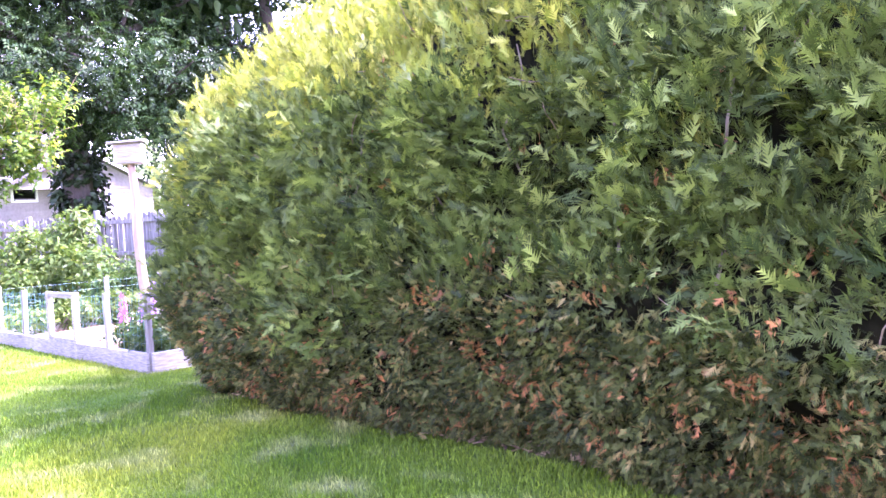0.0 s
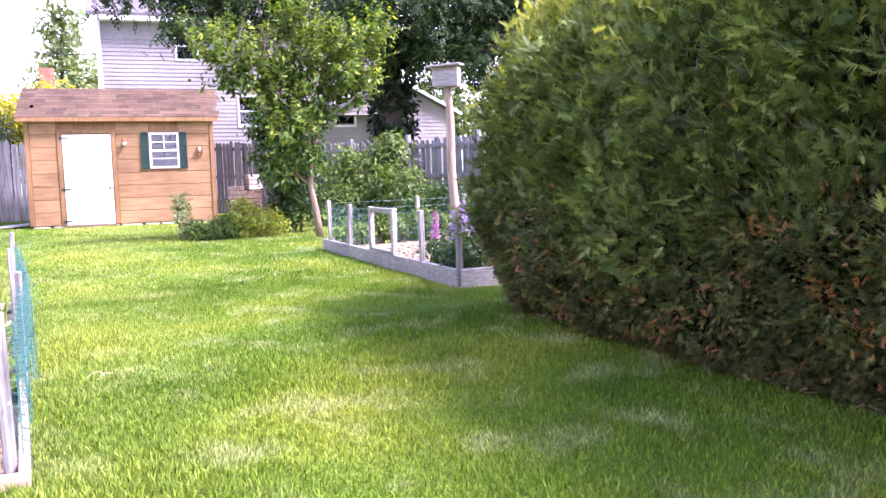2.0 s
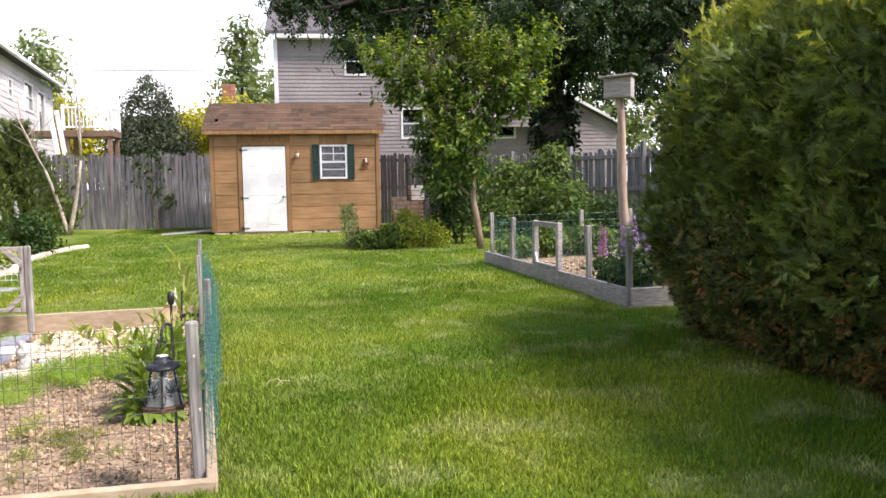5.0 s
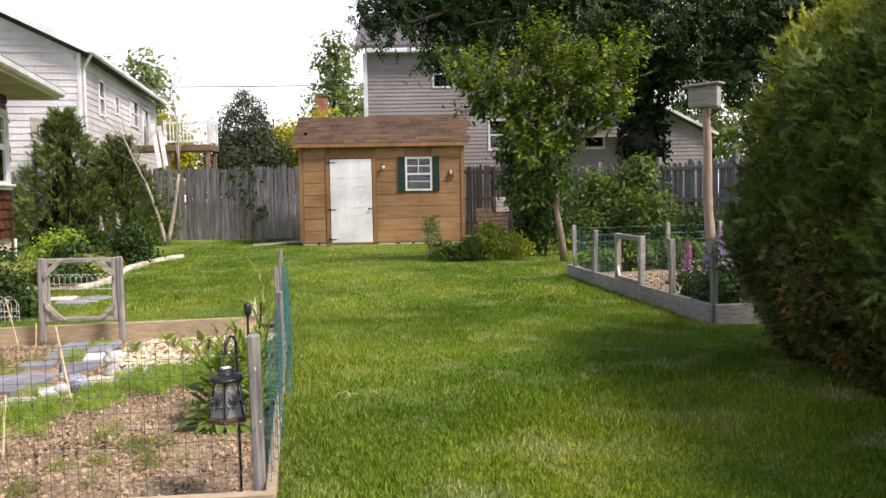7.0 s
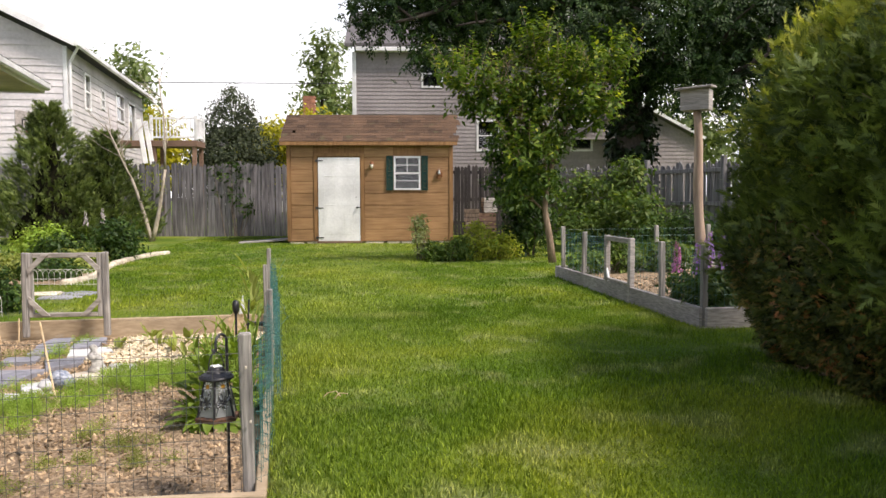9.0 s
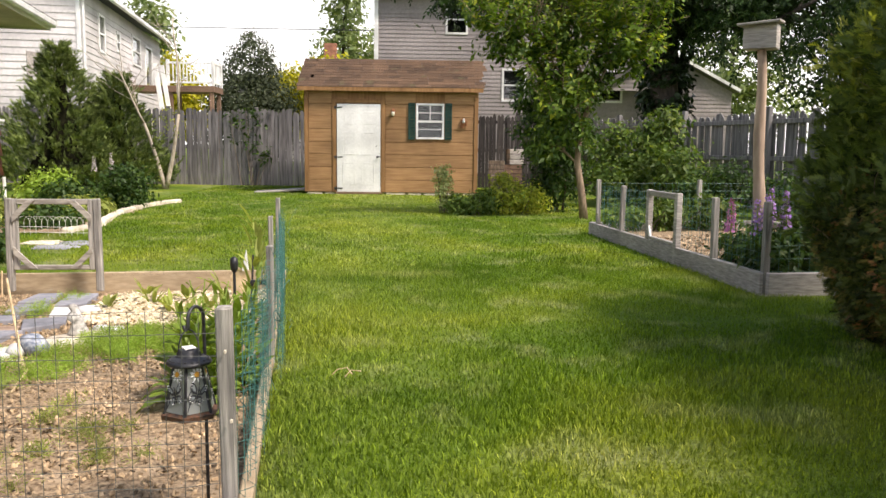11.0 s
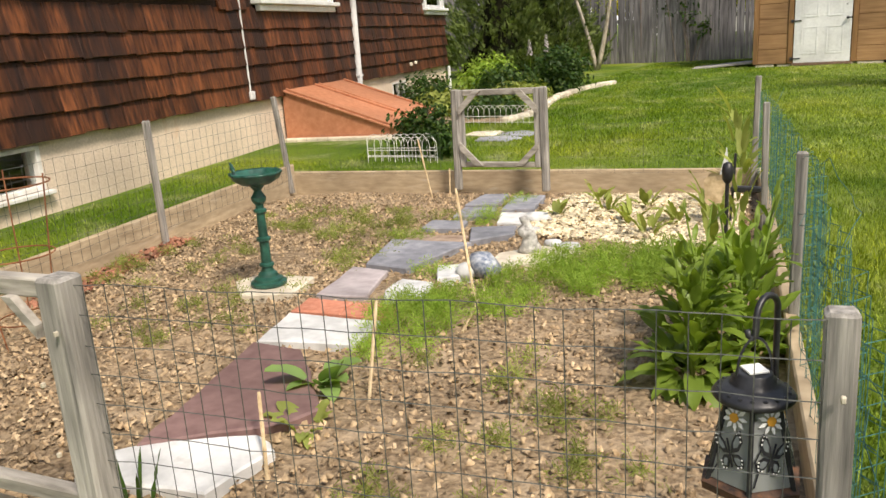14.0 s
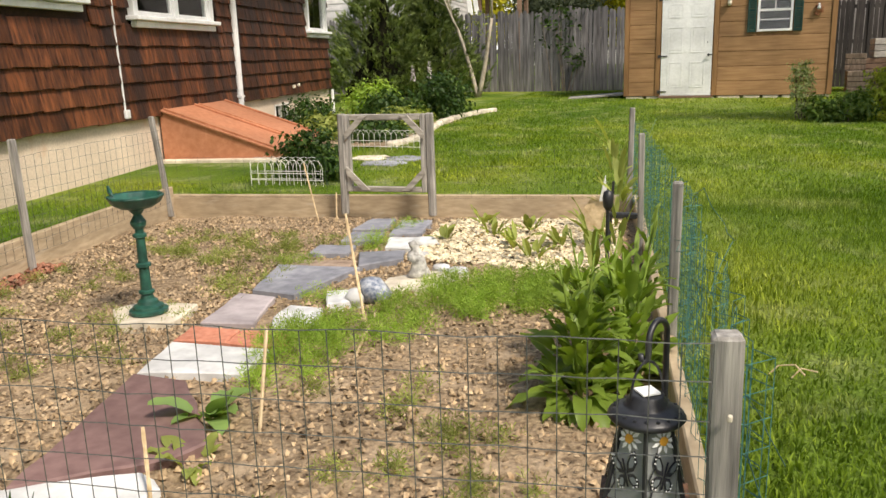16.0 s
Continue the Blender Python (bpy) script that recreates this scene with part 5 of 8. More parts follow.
def build_lantern(x, y, z):
    """A tapered six-sided solar lantern, its foot at z, hung from a crook."""
    t = thing("hanging_lantern", "grey metal solar lantern with painted butterflies and daisies", "lantern", Matrix.Translation((x, y, z)) @ Matrix.Rotation(0.62, 4, "Z") @ Matrix.Scale(0.83, 4))
    h, rb, rt, n = 0.195, 0.100, 0.060, 6

    def corner(k, r, zz):
        a = math.pi * 2 * k / n
        return Vector((r * math.cos(a), r * math.sin(a), zz))

    for k in range(n):
        part("corner_bar", Shape().tube([corner(k, rb, 0.012), corner(k, rt, h)], 0.006, 6), M_BLACK, t)
        a, b, c, d = corner(k, rb, 0.02), corner(k + 1, rb, 0.02), corner(k + 1, rt, h), corner(k, rt, h)
        e = ((a + b) / 2)
        inn = Vector((-e.x, -e.y, 0)).normalized() * 0.002
        pv = [q + inn for q in (a, b, c, d)] + [q + inn * 2.2 for q in (a, b, c, d)]
        pane = part("pane", Shape().add(pv, [(0, 1, 2, 3), (7, 6, 5, 4), (0, 4, 5, 1), (1, 5, 6, 2), (2, 6, 7, 3), (3, 7, 4, 0)]), M_FROST, t, "frosted glass panel")
        bottom, side, upv = (a + b) / 2, (b - a).normalized(), ((c + d) / 2 - (a + b) / 2).normalized()
        out = side.cross(upv).normalized() * 0.003

        def flat(pts, cx, cz, lift):
            return [bottom + side * (cx + u) + upv * (cz + w) + out * lift for u, w in pts]

        # daisy
        pet = Shape()
        fx, fz = -0.005 if k % 2 else 0.008, 0.148
        for i in range(9):
            ang = i * math.tau / 9
            pts = [(0.006 * math.cos(ang), 0.006 * math.sin(ang)), (0.02 * math.cos(ang + 0.24), 0.02 * math.sin(ang + 0.24)), (0.031 * math.cos(ang), 0.031 * math.sin(ang)), (0.02 * math.cos(ang - 0.24), 0.02 * math.sin(ang - 0.24))]
            pet.add(flat(pts, fx, fz, 1), [(0, 1, 2, 3)])
        part("daisy_petals", pet, M_PETAL, pane)
        part("daisy_eye", Shape().add(flat([(0.0115 * math.cos(i), 0.0115 * math.sin(i)) for i in range(6)], fx, fz, 1.8), [tuple(range(6))]), M_YELLOW, pane)
        # butterfly with white-spotted wings
        bf = Shape()
        sx = 1 if k % 2 else -1
        wing = [(0.003, 0.002), (0.008, 0.024), (0.024, 0.046), (0.034, 0.048), (0.034, 0.022), (0.02, 0.004)]
        wing2 = [(0.003, -0.001), (0.019, -0.001), (0.029, -0.012), (0.027, -0.030), (0.014, -0.032), (0.004, -0.016)]
        tilt = 0.35 * sx
        ct, st = math.cos(tilt), math.sin(tilt)

        def turned(pts):
            return [(u * ct - w * st, u * st + w * ct) for u, w in pts]

        for w in (wing, wing2):
            for m in (1, -0.8):
                cx, cz = sum(u for u, q in w) / len(w), sum(q for u, q in w) / len(w)
                bf.add(flat(turned([(sx * u * m, q) for u, q in w]), -sx * 0.003, 0.068, 1), [tuple(range(len(w)))])
                dots_inner = [(sx * m * (cx + (u - cx) * 0.55), cz + (q - cz) * 0.55) for u, q in w]
                part("wing_patch", Shape().add(flat(turned(dots_inner), -sx * 0.003, 0.068, 1.5), [tuple(range(len(w)))]), M_WINGPATCH, pane)
        bf.add(flat(turned([(-0.0025, -0.028), (0.0025, -0.028), (0.0025, 0.034), (-0.0025, 0.034)]), -sx * 0.003, 0.068, 1.4), [(0, 1, 2, 3)])
        part("butterfly", bf, M_BLACK, pane, "painted black butterfly")
        dots = Shape()
        for m in (1, -0.8):
            for u, q in ((0.031, 0.044), (0.032, 0.035), (0.031, 0.025), (0.027, -0.013), (0.026, -0.021), (0.023, -0.028), (0.015, -0.029), (0.025, 0.043)):
                x0, z0 = turned([(sx * m * u, q)])[0]
                dots.add(flat([(x0 + 0.0022 * math.cos(i * 1.05), z0 + 0.0022 * math.sin(i * 1.05)) for i in range(6)], -sx * 0.003, 0.068, 1.9), [tuple(range(6))])
        part("spot_pattern", dots, M_PETAL, pane, "", False, "stuff")
        vine = Shape()
        pts = [(-0.04, 0.0), (-0.028, 0.03), (-0.034, 0.055), (-0.018, 0.08)]
        for (u0, w0), (u1, w1) in zip(pts, pts[1:]):
            vine.add(flat([(u0 - 0.002, w0), (u0 + 0.002, w0), (u1 + 0.002, w1), (u1 - 0.002, w1)], 0, 0.01, 0.9), [(0, 1, 2, 3)])
        part("vine", vine, M_BLACK, pane)
    part("base", Shape().lathe([(rb - 0.01, -0.012), (rb + 0.012, -0.008), (rb + 0.014, 0.01), (rb - 0.004, 0.018)], 6), M_DARKRUST, t, "rust-flecked base rim")
    part("top_plate", Shape().lathe([(0.05, h - 0.004), (0.082, h + 0.001), (0.087, h + 0.008), (0.082, h + 0.016), (0.055, h + 0.030), (0.045, h + 0.033), (0.045, h + 0.045), (0.038, h + 0.049), (0.038, h + 0.057), (0.031, h + 0.060)], 30), M_BLACK, t, "ribbed round cap", True)
    rivet = Shape()
    for k in range(18):
        a = k * math.tau / 18
        rivet.lathe([(0.005, 0), (0.004, 0.003), (0.0, 0.004)], 6, (0.072 * math.cos(a), 0.072 * math.sin(a), h + 0.0205))
    part("cap_beads", rivet, M_BLACK, t)
    part("solar_panel", Shape().box(-0.022, -0.022, h + 0.061, 0.022, 0.022, h + 0.067, 0.003), M_PETAL, t, "pale square solar cell")
    part("bail", Shape().tube([(0.04 * math.cos(a), 0, h + 0.05 + 0.085 * math.sin(a)) for a in [math.pi * i / 10 for i in range(11)]], 0.003, 6), M_BLACK, t)
    # crook
    c = thing("shepherd_hook", "black iron shepherd's crook standing in soil", "hook", Matrix.Translation((x, y, 0)))
    # a square-section rod behind the lantern, bent over at its top and turned up at the tip
    h *= 0.83
    px, back, bend = 0.026, 0.088, z + h + 0.15
    pts = [(px, back, SOIL - 0.05), (px, back, z), (px, back, z + h), (px, back * 0.9, bend)]
    for j in range(1, 9):
        a = math.pi * j / 8
        pts.append((px / 2 + px / 2 * math.cos(a), back * 0.9 * (1 - j / 8) ** 1.2, bend + 0.03 * math.sin(a)))
    pts += [(0.0, 0, z + h + 0.128), (-0.001, 0, z + h + 0.116), (-0.006, 0, z + h + 0.110), (-0.012, 0, z + h + 0.114), (-0.014, 0, z + h + 0.124)]
    part("rod", Shape().tube(pts, 0.006, 8), M_BLACK, c, "", True)


build_lantern(1.386, -16.235, 0.29)


# ---- tomato cage ----
def build_cage(x, y):
    t = thing("tomato_cage", "rusty red wire tomato cage standing in soil", "plant support", Matrix.Translation((x, y, SOIL)))
    for z, r in ((0.12, 0.12), (0.40, 0.155), (0.70, 0.185)):
        part("ring", Shape().tube([(r * math.cos(a), r * math.sin(a), z) for a in [math.tau * i / 24 for i in range(25)]], 0.0035, 5), M_RUST, t)
    for k in range(3):
        a = k * math.tau / 3 + 0.4
        part("stake", Shape().tube([(0.10 * math.cos(a), 0.10 * math.sin(a), -0.1), (0.19 * math.cos(a), 0.19 * math.sin(a), 0.74)], 0.0035, 5), M_RUST, t)


build_cage(-1.62, -15.62)

# ---- plants ----


def clumped(rng, blobs, n, per=22, spread=0.16, shell=0.55):
    """Leaf places in ellipsoids (x, y, z, rx, ry, rz), gathered in small clumps mostly near the outside."""
    vol = np.array([(b[3] * b[4] * b[5]) ** 0.8 for b in blobs])
    share = (vol / vol.sum() * n / per).astype(int) + 1
    out, away = [], []
    for b, k in zip(blobs, share):
        d = rng.normal(size=(k, 3))
        d /= np.linalg.norm(d, axis=1, keepdims=True)
        r = shell + (1 - shell) * rng.random((k, 1)) ** 0.7
        c = np.array(b[:3]) + d * r * np.array(b[3:6])
        m = max(b[3:6])
        leaves = np.repeat(c, per, 0) + rng.normal(size=(k * per, 3)) * np.array([1, 1, 0.75]) * spread * (0.6 + 0.4 * min(1.5, m))
        out.append(leaves)
        away.append(np.repeat(d, per, 0))
    return np.concatenate(out), np.concatenate(away)


def foliage(name, blobs, n, size, material, parent, seed, template=LEAF, per=22, spread=0.16, shell=0.55, droop=0.3, label="", floor=None):
    rng = np.random.default_rng(seed)
    p, away = clumped(rng, blobs, n, per, spread, shell)
    if floor is not None:
        p[:, 2] = np.maximum(p[:, 2], floor + rng.random(len(p)) * 0.05)
    nrm = away * 0.6 + rng.normal(size=p.shape) * 0.55 + np.array([0, 0, 0.7])
    fr = bases(nrm, rng)
    fr[:, 2, 1] -= droop
    sizes = size * rng.uniform(0.6, 1.3, len(p))
    return part(name, scatter(name, *template, p, fr, sizes, material), material, parent, label, False, "stuff")


def limb_tree(s, rng, start, direction, length, radius, depth, tips, wander=0.25, kids=3, shrink=0.68):
    """Grows a limb with side limbs; gathers the ends in tips."""
    pts, p, d = [Vector(start)], Vector(start), Vector(direction).normalized()
    steps = 5
    for i in range(steps):
        d = (d + Vector((rng.uniform(-1, 1), rng.uniform(-1, 1), rng.uniform(-0.6, 0.9))) * wander).normalized()
        p = p + d * (length / steps)
        pts.append(p.copy())
    s.tube(pts, [radius * (1 - 0.5 * i / steps) for i in range(steps + 1)], 7 if radius > 0.03 else 4)
    tips.append(pts[-1])
    if depth > 0:
        for k in range(kids):
            q = pts[rng.randrange(2, steps + 1)]
            nd = (d + Vector((rng.uniform(-1, 1), rng.uniform(-1, 1), rng.uniform(-0.3, 0.8)))).normalized()
            limb_tree(s, rng, q, nd, length * shrink, radius * 0.5, depth - 1, tips, wander, kids, shrink)


def in_local(t, blobs):
    o = t.matrix_world.translation
    return [(b[0] - o.x, b[1] - o.y, b[2] - o.z, *b[3:]) for b in blobs]


def tree(name, label, base, trunk, radii, blobs, n, size, leaf, bark, seed, template=LEAF, per=22, spread=0.16, shell=0.5, limbs=True, category="tree"):
    t = thing(name, label, category, Matrix.Translation(base))
    o = Vector(base)
    s = Shape().tube([Vector(p) - o for p in trunk], radii, 10)
    tr = part("trunk", s, bark, t, "", True)
    rng = random.Random(seed)
    if limbs:
        top = [Vector(p) - o for p in trunk]
        for b in in_local(t, blobs):
            c = Vector(b[:3])
            st = min(top[1:], key=lambda p: (p - c).length) if len(top) > 2 else top[-1]
            ls, tips = Shape(), []
            limb_tree(ls, rng, st, c - st + Vector((0, 0, 0.2)), max(0.3, (c - st).length * 0.9), max(0.012, radii[-1] * 0.6), 2, tips, 0.12, 3, 0.42)
            part("limb", ls, bark, t, "", True)
    foliage("crown", in_local(t, blobs), n, size, leaf, t, seed, template, per, spread, shell)
    return t


def shrub(name, label, base, blobs, n, size, leaf, seed, template=LEAF, stems=5, per=16, spread=0.09, shell=0.3, category="shrub", floor=0.0, group=""):
    t = thing(name, label, category, Matrix.Translation(base), group)
    rng = random.Random(seed)
    st = Shape()
    for k in range(stems):
        b = in_local(t, blobs)[k % len(blobs)]
        e = Vector(b[:3]) + Vector((rng.uniform(-0.5, 0.5) * b[3], rng.uniform(-0.5, 0.5) * b[4], b[5] * 0.5))
        a = Vector((rng.uniform(-0.08, 0.08) + b[0] * 0.5, rng.uniform(-0.08, 0.08) + b[1] * 0.5, -0.03))
        st.tube([a, a.lerp(e, 0.5) + Vector((rng.uniform(-0.04, 0.04), rng.uniform(-0.04, 0.04), 0)), e], [0.012, 0.009, 0.004], 5)
    part("stems", st, M_BARK, t)
    foliage("leaves", in_local(t, blobs), n, size, leaf, t, seed, template, per, spread, shell, floor=floor)
    return t


# hedge: foot to crest, x of the near face by height
FACE = [(5.02, 0.02), (4.92, 0.05), (4.66, 0.28), (4.50, 0.55), (4.42, 0.86), (4.60, 1.25), (4.55, 1.75), (4.74, 2.10), (5.12, 2.42), (5.58, 2.68), (6.1, 3.05), (6.7, 3.2), (7.3, 2.9), (7.75, 2.0), (7.8, 1.0), (7.6, 0.04)]


def hedge_point(f, y):
    """A point of the hedge's outside and its outward direction."""
    k = f * (len(FACE) - 1)
    i = min(int(k), len(FACE) - 2)
    (xa, za), (xb, zb) = FACE[i], FACE[i + 1]
    u = k - i
    x, z = xa + (xb - xa) * u, za + (zb - za) * u
    tx, tz = xb - xa, zb - za
    nx, nz = -tz, tx
    ln = math.hypot(nx, nz)
    nx, nz = nx / ln, nz / ln
    ny = 0.0
    axis = 6.6
    shift = -0.10 * (y + 14.0) if y < -14 else 0.0
    if y > -14.3:
        e = min(1.0, (y + 14.3) / 1.15)
        c = math.sqrt(max(0.0, 1 - e * e))
        x = axis - (axis - x) * (0.25 + 0.75 * c)
        z = z * (0.80 + 0.20 * c)
        nx, ny = nx * c, e
    x += min(shift, 0.42)
    # Unseen crest raised towards the near end to lengthen the shadow on the lawn.
    if z > 2.0 and y < -15.9:
        s = min(1.0, (-15.9 - y) / 1.5)
        z = 2.0 + (z - 2.0) * (1 + 1.15 * s * s * (3 - 2 * s))
    if z > 1.9:
        z += 0.16 * min(1.0, z - 1.9) * (noise.noise(Vector((y * 2.1, x, 2.0))) + 0.8 * noise.noise(Vector((y * 5.5, x * 2, 7.0))))
    lump = 0.17 * noise.noise(Vector((x * 1.3, y * 1.3, z * 1.3))) + 0.12 * noise.noise(Vector((x * 3.4, y * 3.4, z * 3.4))) * min(1.0, z)
    return Vector((x + nx * lump, y + ny * lump, max(0.03, z + nz * lump))), Vector((nx, ny, nz)).normalized()


def build_hedge():
    t = thing("arborvitae_hedge", "tall dense arborvitae hedge, browned and bare near its foot", "hedge", Matrix.Translation((5.6, -16, 0)))
    o = t.matrix_world.translation
    # Dark shell under the sprays, painted as the hedge's inner shade.
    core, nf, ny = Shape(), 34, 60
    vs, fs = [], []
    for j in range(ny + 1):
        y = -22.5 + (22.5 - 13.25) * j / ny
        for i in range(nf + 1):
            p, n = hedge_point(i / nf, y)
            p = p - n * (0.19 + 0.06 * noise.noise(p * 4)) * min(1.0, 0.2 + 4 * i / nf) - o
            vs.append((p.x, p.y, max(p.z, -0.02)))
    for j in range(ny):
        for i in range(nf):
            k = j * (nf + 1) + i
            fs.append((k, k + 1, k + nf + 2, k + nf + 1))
    part("core", core.add(vs, fs), M_HEDGECORE, t, "near-black shell painted as inner shade", True)
    rng = np.random.default_rng(8)
    sets = {"low": [], "mid": [], "top": [], "dead": []}
    dead_spots = [(-17.15, 0.55, 0.13), (-17.35, 0.45, 0.09), (-18.5, 0.58, 0.10), (-15.3, 0.45, 0.07), (-15.9, 0.5, 0.06), (-16.7, 0.2, 0.07), (-18.0, 1.25, 0.05), (-14.9, 0.2, 0.08)]
    n = 11600
    for f, y, q in zip(rng.random(n) ** 1.25, rng.uniform(-20.2, -13.15, n), rng.random(n)):
        f = 0.06 + f * 0.70 + (0.10 if f > 0.97 else 0)
        p, nr = hedge_point(f, y)
        z = p.z
        dead = any((p.y - b) ** 2 + (p.z - c) ** 2 < r * r for b, c, r in dead_spots)
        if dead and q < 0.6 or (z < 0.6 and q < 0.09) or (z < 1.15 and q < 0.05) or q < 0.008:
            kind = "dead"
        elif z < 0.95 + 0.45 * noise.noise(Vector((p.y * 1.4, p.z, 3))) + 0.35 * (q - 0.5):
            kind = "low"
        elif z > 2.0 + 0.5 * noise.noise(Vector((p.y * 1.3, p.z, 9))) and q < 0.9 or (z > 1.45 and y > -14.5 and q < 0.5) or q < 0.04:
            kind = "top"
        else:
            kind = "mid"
        gap = noise.noise(Vector((p.y * 2.6, p.z * 3.2, 5.0))) + 0.6 * noise.noise(Vector((p.y * 6.5, p.z * 6.5, 1.0)))
        if kind in ("mid", "top") and gap < -0.58 and z < 2.4:
            continue
        sets[kind].append((*p, *nr))
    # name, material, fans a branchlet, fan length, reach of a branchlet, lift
    names = {"low": ("clipped_foliage", M_ARBORLOW, 9, 0.04, 0.07, 0.08, 0.15), "mid": ("foliage", M_ARBOR, 10, 0.065, 0.125, 0.22, 0.40), "top": ("pale_top_foliage", M_ARBORTOP, 7, 0.055, 0.115, 0.24, 0.75), "dead": ("dead_foliage", M_DEADLEAF, 7, 0.035, 0.06, 0.06, 0.1)}
    for kind, rows in sets.items():
        nm, mat, fans, s0, s1, reach, lift = names[kind]
        a = np.array(rows)
        m = len(a)
        axis = a[:, 3:] * 0.75 + np.array([0, 0, lift]) + rng.normal(size=(m, 3)) * 0.42
        axis /= np.linalg.norm(axis, axis=1, keepdims=True)
        flat = np.cross(axis, rng.normal(size=(m, 3)))
        flat /= np.linalg.norm(flat, axis=1, keepdims=True) + 1e-9
        out = (rng.random((m, 1)) - 0.6) * reach
        c = np.repeat(a[:, :3] - np.array(o) + a[:, 3:] * out, fans, 0)
        ax, fl = np.repeat(axis, fans, 0), np.repeat(flat, fans, 0)
        k = len(c)
        along = rng.random((k, 1))
        side = np.cross(ax, fl)
        p = c + ax * (along - 0.55) * reach + side * rng.normal(size=(k, 1)) * 0.035 + fl * rng.normal(size=(k, 1)) * 0.03
        p[:, 2] = np.maximum(p[:, 2], 0.03)
        if kind == "top":
            p[:, 2] += rng.random(k) ** 5 * 0.16
        d = ax + side * rng.normal(size=(k, 1)) * 0.65 + rng.normal(size=(k, 3)) * 0.22
        d /= np.linalg.norm(d, axis=1, keepdims=True)
        zc = fl + rng.normal(size=(k, 3)) * 0.35
        zc -= d * np.sum(zc * d, axis=1, keepdims=True)
        zc /= np.linalg.norm(zc, axis=1, keepdims=True) + 1e-9
        F = np.stack([np.cross(d, zc), d, zc], 2)
        size = rng.uniform(s0, s1, k)
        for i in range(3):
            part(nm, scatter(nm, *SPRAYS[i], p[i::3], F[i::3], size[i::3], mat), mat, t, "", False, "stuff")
    r2 = random.Random(4)
    for y in (-14.8, -15.7, -16.2, -16.8, -17.3, -17.9, -18.4, -19.2):
        s, prev = Shape(), []
        z0, z1 = r2.uniform(0.8, 1.3), r2.uniform(1.8, 2.5)
        for i in range(8):
            z = z0 + (z1 - z0) * i / 7
            f = min(range(90), key=lambda q: abs(hedge_point(q / 150, y)[0].z - z)) / 150
            p, nr = hedge_point(f, y + r2.uniform(-0.02, 0.02))
            prev.append(p - nr * 0.03 - o)
        part("stem", s.tube(prev, [0.008 - 0.0006 * i for i in range(8)], 5), M_BARK, t)
    for k in range(70):
        y, f = r2.uniform(-20, -13.6), r2.uniform(0.2, 0.62)
        p, nr = hedge_point(f, y)
        p = p - nr * 0.06 - o
        pts = [p]
        dd = Vector((nr.x * 0.4, r2.uniform(-1, 1), r2.uniform(-0.2, 1))).normalized()
        for i in range(4):
            dd = (dd + Vector((r2.uniform(-0.3, 0.3), r2.uniform(-0.3, 0.3), r2.uniform(-0.3, 0.3)))).normalized()
            pts.append(pts[-1] + dd * 0.06)
        part("twig", Shape().tube(pts, [0.004, 0.0035, 0.003, 0.002, 0.0015], 4), M_FRUITBARK, t)
    mulch = Shape()
    for k in range(700):
        y = r2.uniform(-21, -13.4)
        x = hedge_point(0.0, y)[0].x + r2.uniform(-0.14, 0.15)
        m = Matrix.Translation((x - o.x, y - o.y, 0.012)) @ Euler((r2.uniform(-0.3, 0.3), r2.uniform(-0.3, 0.3), r2.uniform(0, 6))).to_matrix().to_4x4()
        mulch.box(-0.03, -0.008, -0.004, 0.03, 0.008, 0.004, 0, m)
    part("litter", mulch, M_CHIP, t, "brown litter under the hedge", False, "stuff")


build_hedge()

# compound leaf: seven drooping leaflets on one stalk
PINNATE = ([], [])
for _k, (_a, _y) in enumerate(((0.0, 0.72), (0.9, 0.5), (-0.9, 0.5), (1.05, 0.28), (-1.05, 0.28), (1.2, 0.08), (-1.2, 0.08))):
    _c, _s, _l = math.cos(_a), math.sin(_a), 0.36
    for _u, _w, _z in ((0, 0, 0), (0.10, 0.45, 0.02), (0, 1, -0.10), (-0.10, 0.45, 0.02)):
        _px, _py = _u * 1.0, _w * _l
        PINNATE[0].append((_px * _c + _py * _s, _y + _py * _c - _px * _s, _z - 0.22 * _y * _y))
    PINNATE[1].extend([(4 * _k, 4 * _k + 1, 4 * _k + 2), (4 * _k, 4 * _k + 2, 4 * _k + 3)])

# the large dark tree with an ivy-clad trunk
BIG = tree("large_tree", "large dark-leaved tree with an ivy-covered trunk", (9.6, 6.6, 0.1), [(9.6, 6.6, 0.0), (9.5, 6.6, 2.5), (9.4, 6.5, 5.0), (9.2, 6.4, 7.5)], [0.55, 0.45, 0.38, 0.3],
     [(2.2, 6.0, 7.6, 1.9, 1.6, 1.3), (1.2, 5.8, 6.6, 0.9, 0.8, 0.6), (3.6, 6.2, 7.2, 1.8, 1.6, 1.2), (3.0, 5.4, 5.6, 0.9, 0.8, 0.6), (5.0, 6.0, 6.6, 1.7, 1.5, 1.3), (6.8, 5.6, 7.0, 1.8, 1.6, 1.5), (8.0, 5.4, 5.6, 1.3, 1.2, 1.3), (9.4, 5.4, 6.6, 2.0, 1.6, 1.8), (10.8, 5.2, 5.2, 1.3, 1.1, 1.2), (12.0, 5.2, 6.4, 1.9, 1.5, 1.6), (12.4, 4.8, 4.6, 1.2, 1.0, 0.9), (14.0, 5.4, 5.8, 1.8, 1.4, 1.7), (15.8, 5.6, 6.2, 1.8, 1.4, 1.9), (6.0, 7.4, 9.2, 3.2, 2.0, 1.6), (10.5, 7.6, 9.0, 3.2, 2.0, 1.8), (14.5, 8.0, 8.6, 2.8, 2.0, 2.0)],
     17500, 0.36, M_BIGLEAF, M_DARKBARK, 31, PINNATE, 12, 0.30, 0.30)
